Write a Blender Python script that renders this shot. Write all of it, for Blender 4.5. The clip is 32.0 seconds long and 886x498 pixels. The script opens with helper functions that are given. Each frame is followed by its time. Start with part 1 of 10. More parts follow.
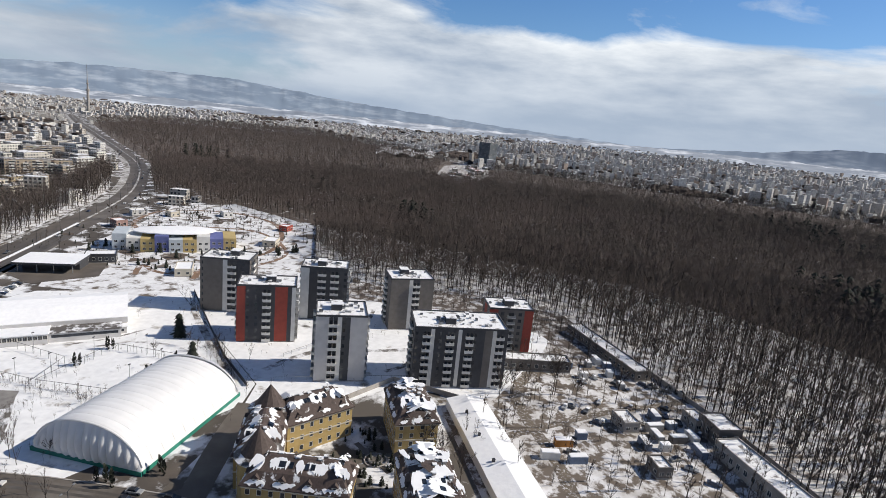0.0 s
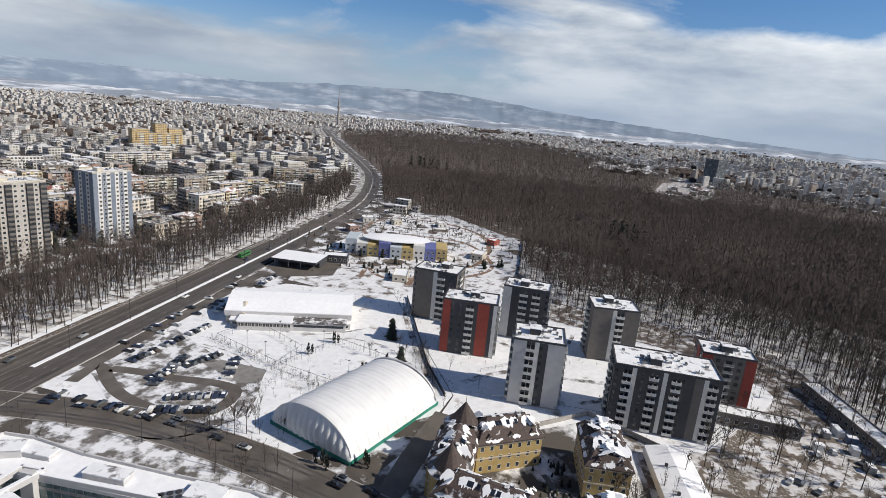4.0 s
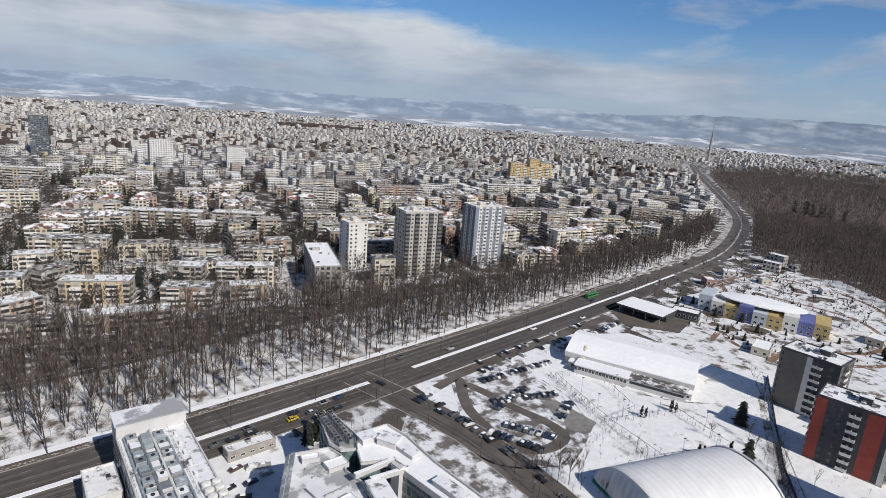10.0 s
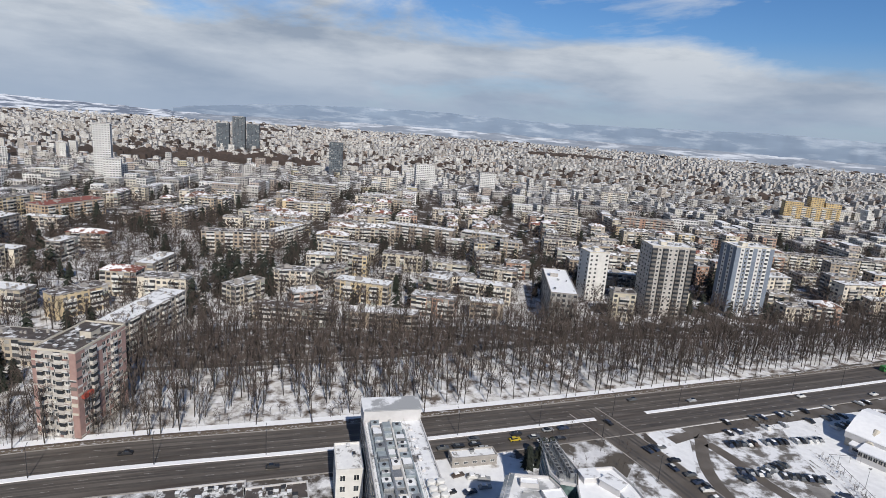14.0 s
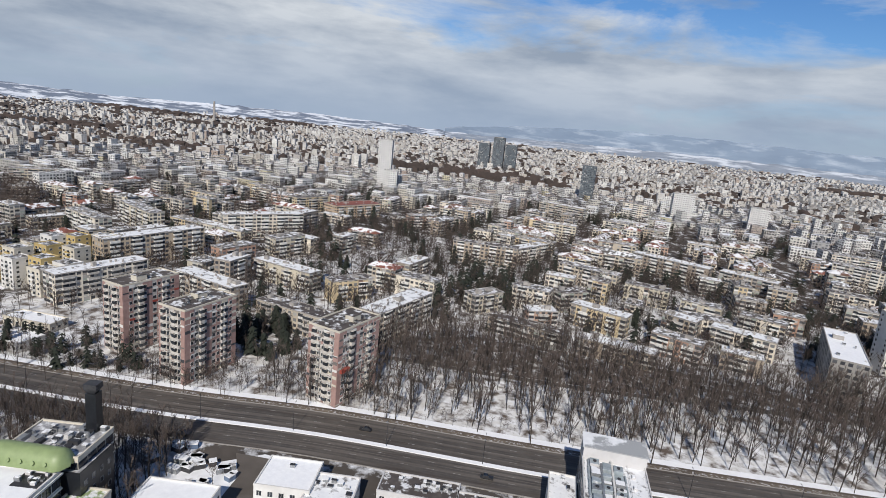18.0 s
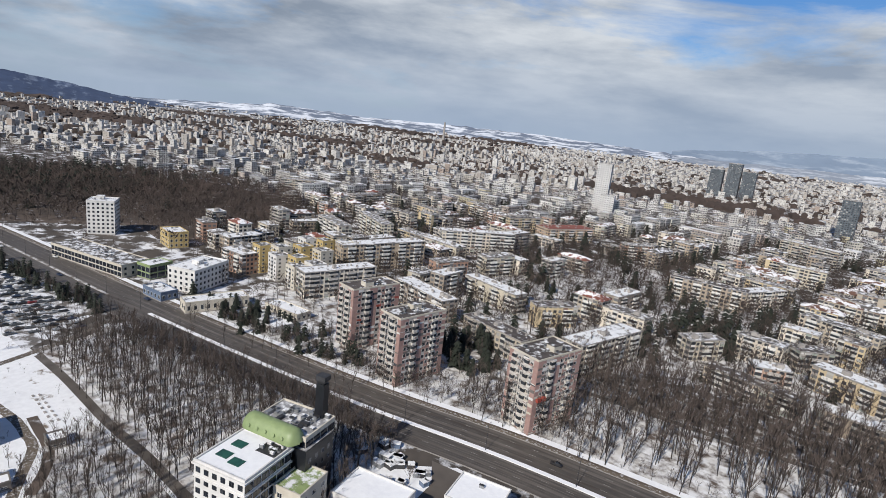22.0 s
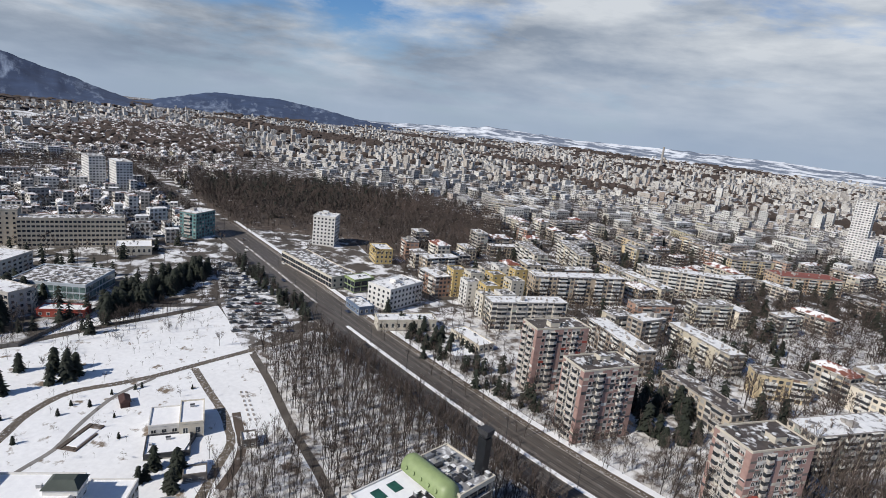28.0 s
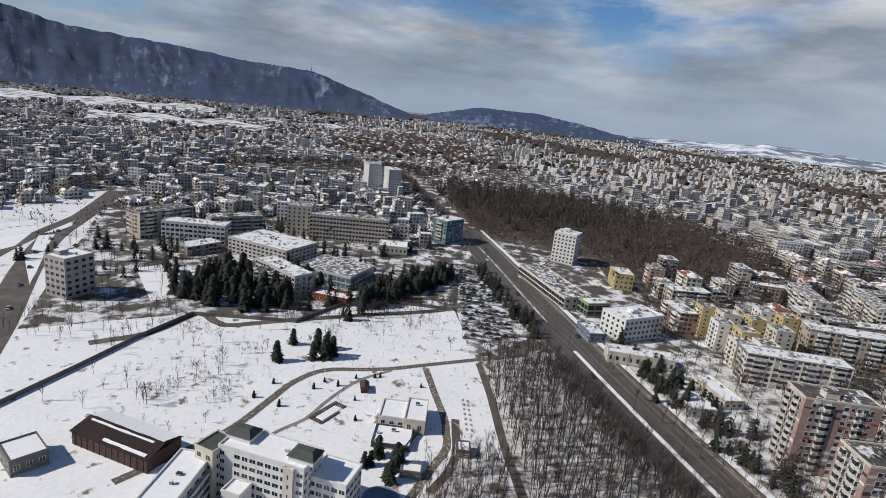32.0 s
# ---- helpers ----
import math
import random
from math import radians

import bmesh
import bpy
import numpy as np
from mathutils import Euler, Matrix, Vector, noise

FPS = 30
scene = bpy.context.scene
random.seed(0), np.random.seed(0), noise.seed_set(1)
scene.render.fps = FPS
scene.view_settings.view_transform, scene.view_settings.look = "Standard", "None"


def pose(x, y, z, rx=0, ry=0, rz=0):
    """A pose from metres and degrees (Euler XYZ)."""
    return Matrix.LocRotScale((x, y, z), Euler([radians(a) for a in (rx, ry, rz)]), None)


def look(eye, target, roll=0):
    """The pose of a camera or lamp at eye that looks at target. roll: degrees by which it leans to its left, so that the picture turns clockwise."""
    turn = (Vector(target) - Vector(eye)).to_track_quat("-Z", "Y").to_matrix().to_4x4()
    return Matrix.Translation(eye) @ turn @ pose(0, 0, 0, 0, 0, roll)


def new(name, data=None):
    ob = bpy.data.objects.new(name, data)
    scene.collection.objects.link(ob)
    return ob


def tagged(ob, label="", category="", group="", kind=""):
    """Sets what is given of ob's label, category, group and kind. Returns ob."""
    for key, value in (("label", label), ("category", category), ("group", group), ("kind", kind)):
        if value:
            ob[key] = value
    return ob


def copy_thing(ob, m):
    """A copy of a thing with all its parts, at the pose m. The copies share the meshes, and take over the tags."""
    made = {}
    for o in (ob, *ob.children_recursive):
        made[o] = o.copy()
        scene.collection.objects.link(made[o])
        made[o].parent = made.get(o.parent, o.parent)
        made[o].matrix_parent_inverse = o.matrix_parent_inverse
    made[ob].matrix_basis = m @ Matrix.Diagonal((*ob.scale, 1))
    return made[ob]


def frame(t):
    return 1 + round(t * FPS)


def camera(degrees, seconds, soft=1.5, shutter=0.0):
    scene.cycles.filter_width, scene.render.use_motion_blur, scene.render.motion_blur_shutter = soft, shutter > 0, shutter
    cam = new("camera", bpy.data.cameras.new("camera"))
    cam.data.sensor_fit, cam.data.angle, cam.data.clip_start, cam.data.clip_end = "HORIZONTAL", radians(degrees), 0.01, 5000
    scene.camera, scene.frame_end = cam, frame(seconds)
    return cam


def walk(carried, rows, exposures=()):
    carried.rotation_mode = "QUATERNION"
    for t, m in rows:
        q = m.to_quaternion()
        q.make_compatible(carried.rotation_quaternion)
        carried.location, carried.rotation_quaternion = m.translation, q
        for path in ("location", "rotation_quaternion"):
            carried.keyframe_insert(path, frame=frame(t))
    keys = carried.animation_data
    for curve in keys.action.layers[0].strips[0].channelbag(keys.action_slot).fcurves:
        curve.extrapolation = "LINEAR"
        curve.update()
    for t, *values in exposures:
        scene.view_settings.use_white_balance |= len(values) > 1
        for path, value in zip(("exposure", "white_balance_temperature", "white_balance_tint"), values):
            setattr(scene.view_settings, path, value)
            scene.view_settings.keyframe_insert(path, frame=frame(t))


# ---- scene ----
cam = camera(76.45, 32.0, soft=0.8)
ROWS = [
    (0, pose(-1.35, -4.06, 101.01, 76.944, -5.632, -74.200)),
    (0.5, pose(-0.85, -4.17, 101.70, 76.780, -5.659, -71.281)),
    (1, pose(-0.71, -3.98, 102.36, 76.694, -5.699, -69.055)),
    (1.5, pose(-0.66, -3.83, 103.16, 76.596, -5.645, -66.753)),
    (2, pose(-0.31, -3.87, 103.86, 76.474, -5.581, -64.461)),
    (2.5, pose(-0.15, -3.76, 104.35, 76.420, -5.515, -62.109)),
    (4.5, pose(0.08, -2.98, 106.81, 75.904, -5.201, -49.164)),
    (5, pose(-0.02, -2.75, 107.67, 75.754, -5.210, -45.278)),
    (5.5, pose(0.05, -2.72, 108.40, 75.713, -5.090, -42.218)),
    (6, pose(0.19, -2.76, 109.22, 75.726, -4.925, -39.596)),
    (6.5, pose(0.32, -2.76, 109.97, 75.758, -4.759, -37.215)),
    (7, pose(0.54, -2.53, 110.87, 75.736, -4.596, -34.112)),
    (7.5, pose(0.78, -2.13, 111.66, 75.703, -4.485, -30.256)),
    (8, pose(0.74, -2.10, 112.41, 75.740, -4.416, -27.198)),
    (8.5, pose(0.68, -2.11, 113.15, 75.910, -4.286, -25.611)),
    (9, pose(0.66, -1.93, 113.76, 75.996, -4.266, -22.712)),
    (9.5, pose(0.52, -1.39, 114.50, 76.067, -4.326, -20.007)),
    (10, pose(0.21, -1.10, 115.31, 76.092, -4.394, -17.545)),
    (10.5, pose(0.01, -0.90, 115.95, 76.063, -4.459, -14.026)),
    (11, pose(-0.13, -1.02, 116.23, 76.153, -4.393, -10.637)),
    (11.5, pose(0.13, -1.07, 116.26, 76.260, -4.301, -7.351)),
    (12, pose(0.09, -0.73, 115.82, 76.417, -4.344, -4.017)),
    (12.5, pose(0.02, -0.14, 115.18, 76.617, -4.359, -1.088)),
    (13, pose(0.02, 0.11, 114.65, 76.832, -4.246, 1.591)),
    (13.5, pose(-0.20, 0.14, 114.17, 77.043, -4.263, 4.306)),
    (15.5, pose(-0.71, 1.51, 111.75, 77.464, -4.888, 15.738)),
    (16, pose(-0.91, 2.05, 111.87, 77.380, -5.187, 19.072)),
    (16.5, pose(-1.09, 2.76, 112.00, 77.329, -5.309, 22.407)),
    (17, pose(-1.16, 3.04, 112.07, 77.295, -5.338, 25.711)),
    (17.5, pose(-0.96, 3.13, 112.26, 77.250, -5.503, 28.973)),
    (18, pose(-0.97, 3.34, 112.64, 77.162, -5.712, 32.304)),
    (18.5, pose(-1.00, 3.51, 113.11, 77.108, -5.693, 35.493)),
    (19, pose(-0.89, 3.50, 113.51, 77.092, -5.766, 38.129)),
    (19.5, pose(-0.90, 3.36, 113.99, 77.052, -5.860, 41.189)),
    (20, pose(-1.10, 3.40, 114.42, 77.011, -5.942, 43.998)),
    (20.5, pose(-1.30, 3.09, 114.79, 76.981, -6.049, 46.764)),
    (21, pose(-1.11, 3.11, 115.44, 76.889, -6.118, 49.738)),
    (21.5, pose(-1.12, 3.23, 115.89, 76.836, -6.137, 52.375)),
    (22, pose(-1.54, 3.39, 116.13, 76.871, -6.166, 54.092)),
    (22.5, pose(-2.16, 3.72, 116.33, 77.006, -6.271, 55.550)),
    (23, pose(-3.02, 4.35, 116.51, 77.127, -6.373, 56.926)),
    (23.5, pose(-4.07, 5.03, 116.80, 77.152, -6.466, 58.629)),
    (24, pose(-5.04, 5.64, 117.12, 77.110, -6.540, 60.658)),
    (24.5, pose(-6.16, 6.52, 117.31, 76.996, -6.617, 63.331)),
    (25, pose(-7.34, 7.51, 117.52, 76.881, -6.630, 65.970)),
    (25.5, pose(-8.75, 8.61, 117.84, 76.807, -6.567, 68.060)),
    (27.5, pose(-12.38, 14.43, 119.41, 76.866, -6.211, 72.974)),
    (28, pose(-13.45, 16.10, 119.74, 76.771, -6.206, 75.252)),
    (28.5, pose(-14.55, 17.45, 120.15, 76.563, -6.282, 78.409)),
    (29, pose(-15.46, 18.47, 120.49, 76.370, -6.343, 81.832)),
    (29.5, pose(-16.69, 19.18, 120.79, 76.099, -6.387, 85.556)),
    (30, pose(-18.03, 19.65, 120.96, 75.909, -6.362, 88.534)),
    (30.5, pose(-18.96, 19.95, 121.15, 75.833, -6.363, 91.118)),
    (31, pose(-19.88, 19.95, 121.41, 75.673, -6.293, 93.931)),
    (31.5, pose(-20.59, 19.86, 121.44, 75.552, -6.300, 97.247)),
    (32, pose(-21.25, 19.64, 121.69, 75.381, -6.224, 100.482)),
]
walk(cam, ROWS, [(0, -0.03, 6960, 9), (5, -0.16, 6900, 9), (8, -0.2, 6790, 9), (11, -0.22, 6700, 9), (19, -0.2, 6660, 9), (25, -0.19, 6680, 9), (29, -0.25, 6710, 9), (32, -0.36, 6740, 9)])

# ---- light ----
SUN_AZ, SUN_EL = 156.0, 38.0          # compass-like, from +y towards +x
sun_way = Vector((math.sin(radians(SUN_AZ)) * math.cos(radians(SUN_EL)), math.cos(radians(SUN_AZ)) * math.cos(radians(SUN_EL)), math.sin(radians(SUN_EL))))
sun = new("sun", bpy.data.lights.new("sun", "SUN"))
sun.data.energy, sun.data.angle, sun.data.color = 5.0, radians(0.6), (1.0, 0.952, 0.89)
sun.matrix_world = look(sun_way * 500, (0, 0, 0))


def build_world():
    world = bpy.data.worlds.new("sky")
    scene.world = world
    world.use_nodes = True
    nt = world.node_tree
    nt.nodes.clear()
    N, L = nt.nodes.new, nt.links.new
    out, bg = N("ShaderNodeOutputWorld"), N("ShaderNodeBackground")
    sky = N("ShaderNodeTexSky")
    sky.sky_type, sky.sun_disc = "NISHITA", False
    sky.sun_elevation, sky.sun_rotation = radians(SUN_EL), radians(SUN_AZ)
    sky.air_density, sky.dust_density, sky.altitude = 1.0, 0.6, 600
    tc, sep = N("ShaderNodeTexCoord"), N("ShaderNodeSeparateXYZ")
    L(tc.outputs["Generated"], sep.inputs[0])

    def math_node(op, a, b=None, clamp=False):
        n = N("ShaderNodeMath")
        n.operation, n.use_clamp = op, clamp
        for i, v in enumerate((a, b)):
            if v is None:
                continue
            if isinstance(v, (int, float)):
                n.inputs[i].default_value = v
            else:
                L(v, n.inputs[i])
        return n.outputs[0]

    # cloud layers drawn out along the horizon
    h = math_node("MAXIMUM", sep.outputs[2], 0.0)
    comb = N("ShaderNodeCombineXYZ")
    L(math_node("MULTIPLY", sep.outputs[0], 2.1), comb.inputs[0]), L(math_node("MULTIPLY", sep.outputs[1], 2.1), comb.inputs[1]), L(math_node("MULTIPLY", h, 8.5), comb.inputs[2])
    big, fine = N("ShaderNodeTexNoise"), N("ShaderNodeTexNoise")
    big.inputs["Scale"].default_value, big.inputs["Detail"].default_value, big.inputs["Roughness"].default_value = 1.15, 10, 0.6
    big.inputs["Distortion"].default_value = 0.35
    fine.inputs["Scale"].default_value, fine.inputs["Detail"].default_value, fine.inputs["Roughness"].default_value = 1.7, 9, 0.56
    off = N("ShaderNodeVectorMath")
    off.operation = "ADD"
    off.inputs[1].default_value = (3.4, 1.2, 0.4)
    L(comb.outputs[0], off.inputs[0])
    L(off.outputs[0], big.inputs["Vector"])
    up = N("ShaderNodeVectorMath")
    up.operation = "ADD"
    up.inputs[1].default_value = (0.0, 0.0, 0.22)
    L(off.outputs[0], up.inputs[0]), L(up.outputs[0], fine.inputs["Vector"])

    def toward(az, lo, hi):
        """0 to 1 as the direction comes round to a compass point."""
        d = math_node("ADD", math_node("MULTIPLY", sep.outputs[0], math.sin(radians(az))), math_node("MULTIPLY", sep.outputs[1], math.cos(radians(az))))
        r = N("ShaderNodeMapRange")
        r.interpolation_type = "SMOOTHSTEP"
        r.inputs["From Min"].default_value, r.inputs["From Max"].default_value = lo, hi
        L(d, r.inputs["Value"])
        return r.outputs[0]

    def height(lo, hi):
        r = N("ShaderNodeMapRange")
        r.interpolation_type = "SMOOTHSTEP"
        r.inputs["From Min"].default_value, r.inputs["From Max"].default_value = lo, hi
        L(h, r.inputs["Value"])
        return r.outputs[0]

    # where the layer opens (east and north, high up) and where it closes (cumulus low in the east, the whole west)
    drift = big.outputs["Fac"]
    for gain, az, lo, hi, band in ((-0.24, 102, 0.78, 0.97, (0.125, 0.175)), (-0.12, 32, 0.72, 0.97, (0.1, 0.16)), (-0.13, -14, 0.86, 0.99, (0.1, 0.14)), (0.2, 94, 0.72, 0.95, (0.17, 0.1)), (0.1, -62, 0.3, 0.85, (0.0, 0.03)), (-0.1, -98, 0.9, 0.99, (0.11, 0.15))):
        drift = math_node("ADD", drift, math_node("MULTIPLY", math_node("MULTIPLY", toward(az, lo, hi), height(*band)), gain))
    cover = N("ShaderNodeMapRange")
    cover.inputs["From Min"].default_value, cover.inputs["From Max"].default_value = 0.38, 0.56
    L(drift, cover.inputs["Value"])
    # the deck breaks up towards the zenith
    fade = N("ShaderNodeMapRange")
    fade.inputs["From Min"].default_value, fade.inputs["From Max"].default_value = 0.26, 0.55
    fade.inputs["To Min"].default_value, fade.inputs["To Max"].default_value = 1.0, 0.12
    L(h, fade.inputs["Value"])
    deck = math_node("MULTIPLY", cover.outputs[0], fade.outputs[0])
    shade = N("ShaderNodeValToRGB")
    shade.color_ramp.elements[0].position, shade.color_ramp.elements[0].color = 0.36, (6.3, 7.7, 10.0, 1)
    shade.color_ramp.elements[1].position, shade.color_ramp.elements[1].color = 0.6, (13.9, 15.0, 16.6, 1)
    L(fine.outputs["Fac"], shade.inputs["Fac"])

    # heavy grey cloud over the southern mountains, bright cumulus in the east
    grey, bright = toward(-118, 0.5, 0.95), toward(96, 0.6, 0.92)
    lift = N("ShaderNodeHueSaturation")
    L(math_node("ADD", math_node("MULTIPLY", grey, math_node("ADD", math_node("MULTIPLY", fine.outputs["Fac"], 1.9), -1.22)), math_node("ADD", math_node("MULTIPLY", bright, 0.28), 0.98)), lift.inputs["Value"])
    L(shade.outputs[0], lift.inputs["Color"])
    mix = N("ShaderNodeMix")
    mix.data_type = "RGBA"
    blue = N("ShaderNodeHueSaturation")
    blue.inputs["Saturation"].default_value, blue.inputs["Value"].default_value = 1.12, 1.72
    tint = N("ShaderNodeMix")
    tint.data_type, tint.blend_type = "RGBA", "MULTIPLY"
    tint.inputs["Factor"].default_value = 1.0
    tint.inputs["B"].default_value = (0.76, 0.95, 1.26, 1)
    L(sky.outputs[0], tint.inputs["A"]), L(tint.outputs["Result"], blue.inputs["Color"])
    L(deck, mix.inputs["Factor"]), L(blue.outputs[0], mix.inputs["A"]), L(lift.outputs["Color"], mix.inputs["B"])
    # pale haze close to the horizon
    haze = N("ShaderNodeMapRange")
    haze.inputs["From Min"].default_value, haze.inputs["From Max"].default_value = 0.0, 0.15
    haze.inputs["To Min"].default_value, haze.inputs["To Max"].default_value = 0.86, 0.0
    L(h, haze.inputs["Value"])
    mix2 = N("ShaderNodeMix")
    mix2.data_type = "RGBA"
    mix2.inputs["B"].default_value = (7.3, 9.3, 12.6, 1)
    L(haze.outputs[0], mix2.inputs["Factor"]), L(mix.outputs["Result"], mix2.inputs["A"])
    deep, dim = N("ShaderNodeMapRange"), N("ShaderNodeHueSaturation")
    deep.inputs["From Min"].default_value, deep.inputs["From Max"].default_value = 0.25, 0.6
    deep.inputs["To Min"].default_value, deep.inputs["To Max"].default_value = 1.0, 0.7
    L(h, deep.inputs["Value"]), L(deep.outputs[0], dim.inputs["Value"]), L(mix2.outputs["Result"], dim.inputs["Color"])
    L(dim.outputs["Color"], bg.inputs["Color"])
    bg.inputs["Strength"].default_value = 0.053
    L(bg.outputs[0], out.inputs[0])


build_world()

# ---- materials ----
def mat(name, base, base2=None, rough=0.85, scale=1.0, metal=0.0, bump=0.0, spots=None, spot_scale=0.2, spot_at=0.55, spot_soft=0.05, vary=0.0, world_coords=True, stretch=None, hair=False, turn=0.0):
    """A surface of two tones at two scales, with optional spots (snow, soil, stains) and fine relief."""
    m = bpy.data.materials.new(name)
    m.use_nodes = True
    nt = m.node_tree
    N, L = nt.nodes.new, nt.links.new
    p = nt.nodes["Principled BSDF"]
    p.inputs["Roughness"].default_value, p.inputs["Metallic"].default_value = rough, metal
    src = N("ShaderNodeNewGeometry").outputs["Position"] if world_coords else N("ShaderNodeTexCoord").outputs["Object"]
    if turn:
        rot = N("ShaderNodeVectorRotate")
        rot.rotation_type = "Z_AXIS"
        rot.inputs["Angle"].default_value = radians(-turn)
        L(src, rot.inputs["Vector"])
        src = rot.outputs[0]
    if stretch:
        sv = N("ShaderNodeVectorMath")
        sv.operation = "MULTIPLY"
        sv.inputs[1].default_value = stretch
        L(src, sv.inputs[0])
        src = sv.outputs[0]
    a, b = N("ShaderNodeTexNoise"), N("ShaderNodeTexNoise")
    for n, s, d in ((a, scale, 6), (b, scale * 0.13, 4)):
        n.inputs["Scale"].default_value, n.inputs["Detail"].default_value = s, d
        L(src, n.inputs["Vector"])
    mx = N("ShaderNodeMath")
    mx.operation = "MULTIPLY_ADD"
    mx.inputs[1].default_value = 0.6
    half = N("ShaderNodeMath")
    half.operation = "MULTIPLY"
    half.inputs[1].default_value = 0.4
    L(b.outputs["Fac"], half.inputs[0])
    L(a.outputs["Fac"], mx.inputs[0]), L(half.outputs[0], mx.inputs[2])
    ramp = N("ShaderNodeValToRGB")
    second = base2 or tuple(c * 0.72 for c in base)
    ramp.color_ramp.elements[0].position, ramp.color_ramp.elements[0].color = 0.36, (*second, 1)
    ramp.color_ramp.elements[1].position, ramp.color_ramp.elements[1].color = 0.62, (*base, 1)
    L(mx.outputs[0], ramp.inputs["Fac"])
    col = ramp.outputs["Color"]
    if spots:
        s = N("ShaderNodeTexNoise")
        s.inputs["Scale"].default_value, s.inputs["Detail"].default_value, s.inputs["Roughness"].default_value = spot_scale, 9, 0.62
        L(src, s.inputs["Vector"])
        r = N("ShaderNodeMapRange")
        r.inputs["From Min"].default_value, r.inputs["From Max"].default_value = spot_at - spot_soft, spot_at + spot_soft
        L(s.outputs["Fac"], r.inputs["Value"])
        k = N("ShaderNodeMix")
        k.data_type = "RGBA"
        k.inputs["B"].default_value = (*spots, 1)
        L(r.outputs[0], k.inputs["Factor"]), L(col, k.inputs["A"])
        col = k.outputs["Result"]
    if vary:
        info, hsv, mr = N("ShaderNodeObjectInfo"), N("ShaderNodeHueSaturation"), N("ShaderNodeMapRange")
        mr.inputs["To Min"].default_value, mr.inputs["To Max"].default_value = 1 - vary, 1 + vary
        L(info.outputs["Random"], mr.inputs["Value"]), L(mr.outputs[0], hsv.inputs["Value"]), L(col, hsv.inputs["Color"])
        col = hsv.outputs["Color"]
    L(col, p.inputs["Base Color"])
    if hair:
        # fine twigs scatter light all round: lean the normal upwards
        geo, lean = N("ShaderNodeNewGeometry"), N("ShaderNodeVectorMath")
        lean.operation = "MULTIPLY_ADD"
        lean.inputs[1].default_value, lean.inputs[2].default_value = (0.22, 0.22, 0.22), (0.1, -0.25, 0.8)
        L(geo.outputs["Normal"], lean.inputs[0])
        unit = N("ShaderNodeVectorMath")
        unit.operation = "NORMALIZE"
        L(lean.outputs[0], unit.inputs[0]), L(unit.outputs[0], p.inputs["Normal"])
    if bump:
        bp = N("ShaderNodeBump")
        bp.inputs["Strength"].default_value, bp.inputs["Distance"].default_value = 0.6, bump
        L(a.outputs["Fac"], bp.inputs["Height"]), L(bp.outputs[0], p.inputs["Normal"])
    return m


def glass(name, base, rough=0.08):
    m = bpy.data.materials.new(name)
    m.use_nodes = True
    p = m.node_tree.nodes["Principled BSDF"]
    n = m.node_tree.nodes.new("ShaderNodeTexNoise")
    n.inputs["Scale"].default_value = 0.35
    ramp = m.node_tree.nodes.new("ShaderNodeValToRGB")
    ramp.color_ramp.elements[0].position, ramp.color_ramp.elements[0].color = 0.4, (*(c * 0.5 for c in base), 1)
    ramp.color_ramp.elements[1].position, ramp.color_ramp.elements[1].color = 0.6, (*base, 1)
    m.node_tree.links.new(m.node_tree.nodes.new("ShaderNodeNewGeometry").outputs["Position"], n.inputs["Vector"])
    m.node_tree.links.new(n.outputs["Fac"], ramp.inputs["Fac"])
    m.node_tree.links.new(ramp.outputs["Color"], p.inputs["Base Color"])
    p.inputs["Roughness"].default_value = rough
    p.inputs["Specular IOR Level"].default_value = 0.6
    return m


PALE = [(0.0, (0.33, 0.305, 0.275)), (0.12, (0.43, 0.41, 0.385)), (0.26, (0.25, 0.22, 0.195)), (0.38, (0.48, 0.465, 0.44)), (0.5, (0.3, 0.26, 0.22)), (0.6, (0.22, 0.195, 0.18)), (0.7, (0.38, 0.365, 0.325)), (0.8, (0.27, 0.18, 0.15)), (0.87, (0.4, 0.345, 0.25)), (0.92, (0.32, 0.23, 0.2)), (0.96, (0.45, 0.44, 0.42))]
FAR_TONES = [(0.0, (0.42, 0.405, 0.385)), (0.2, (0.5, 0.49, 0.475)), (0.38, (0.33, 0.315, 0.3)), (0.52, (0.45, 0.44, 0.43)), (0.66, (0.38, 0.35, 0.32)), (0.8, (0.55, 0.545, 0.53)), (0.93, (0.3, 0.25, 0.22))]


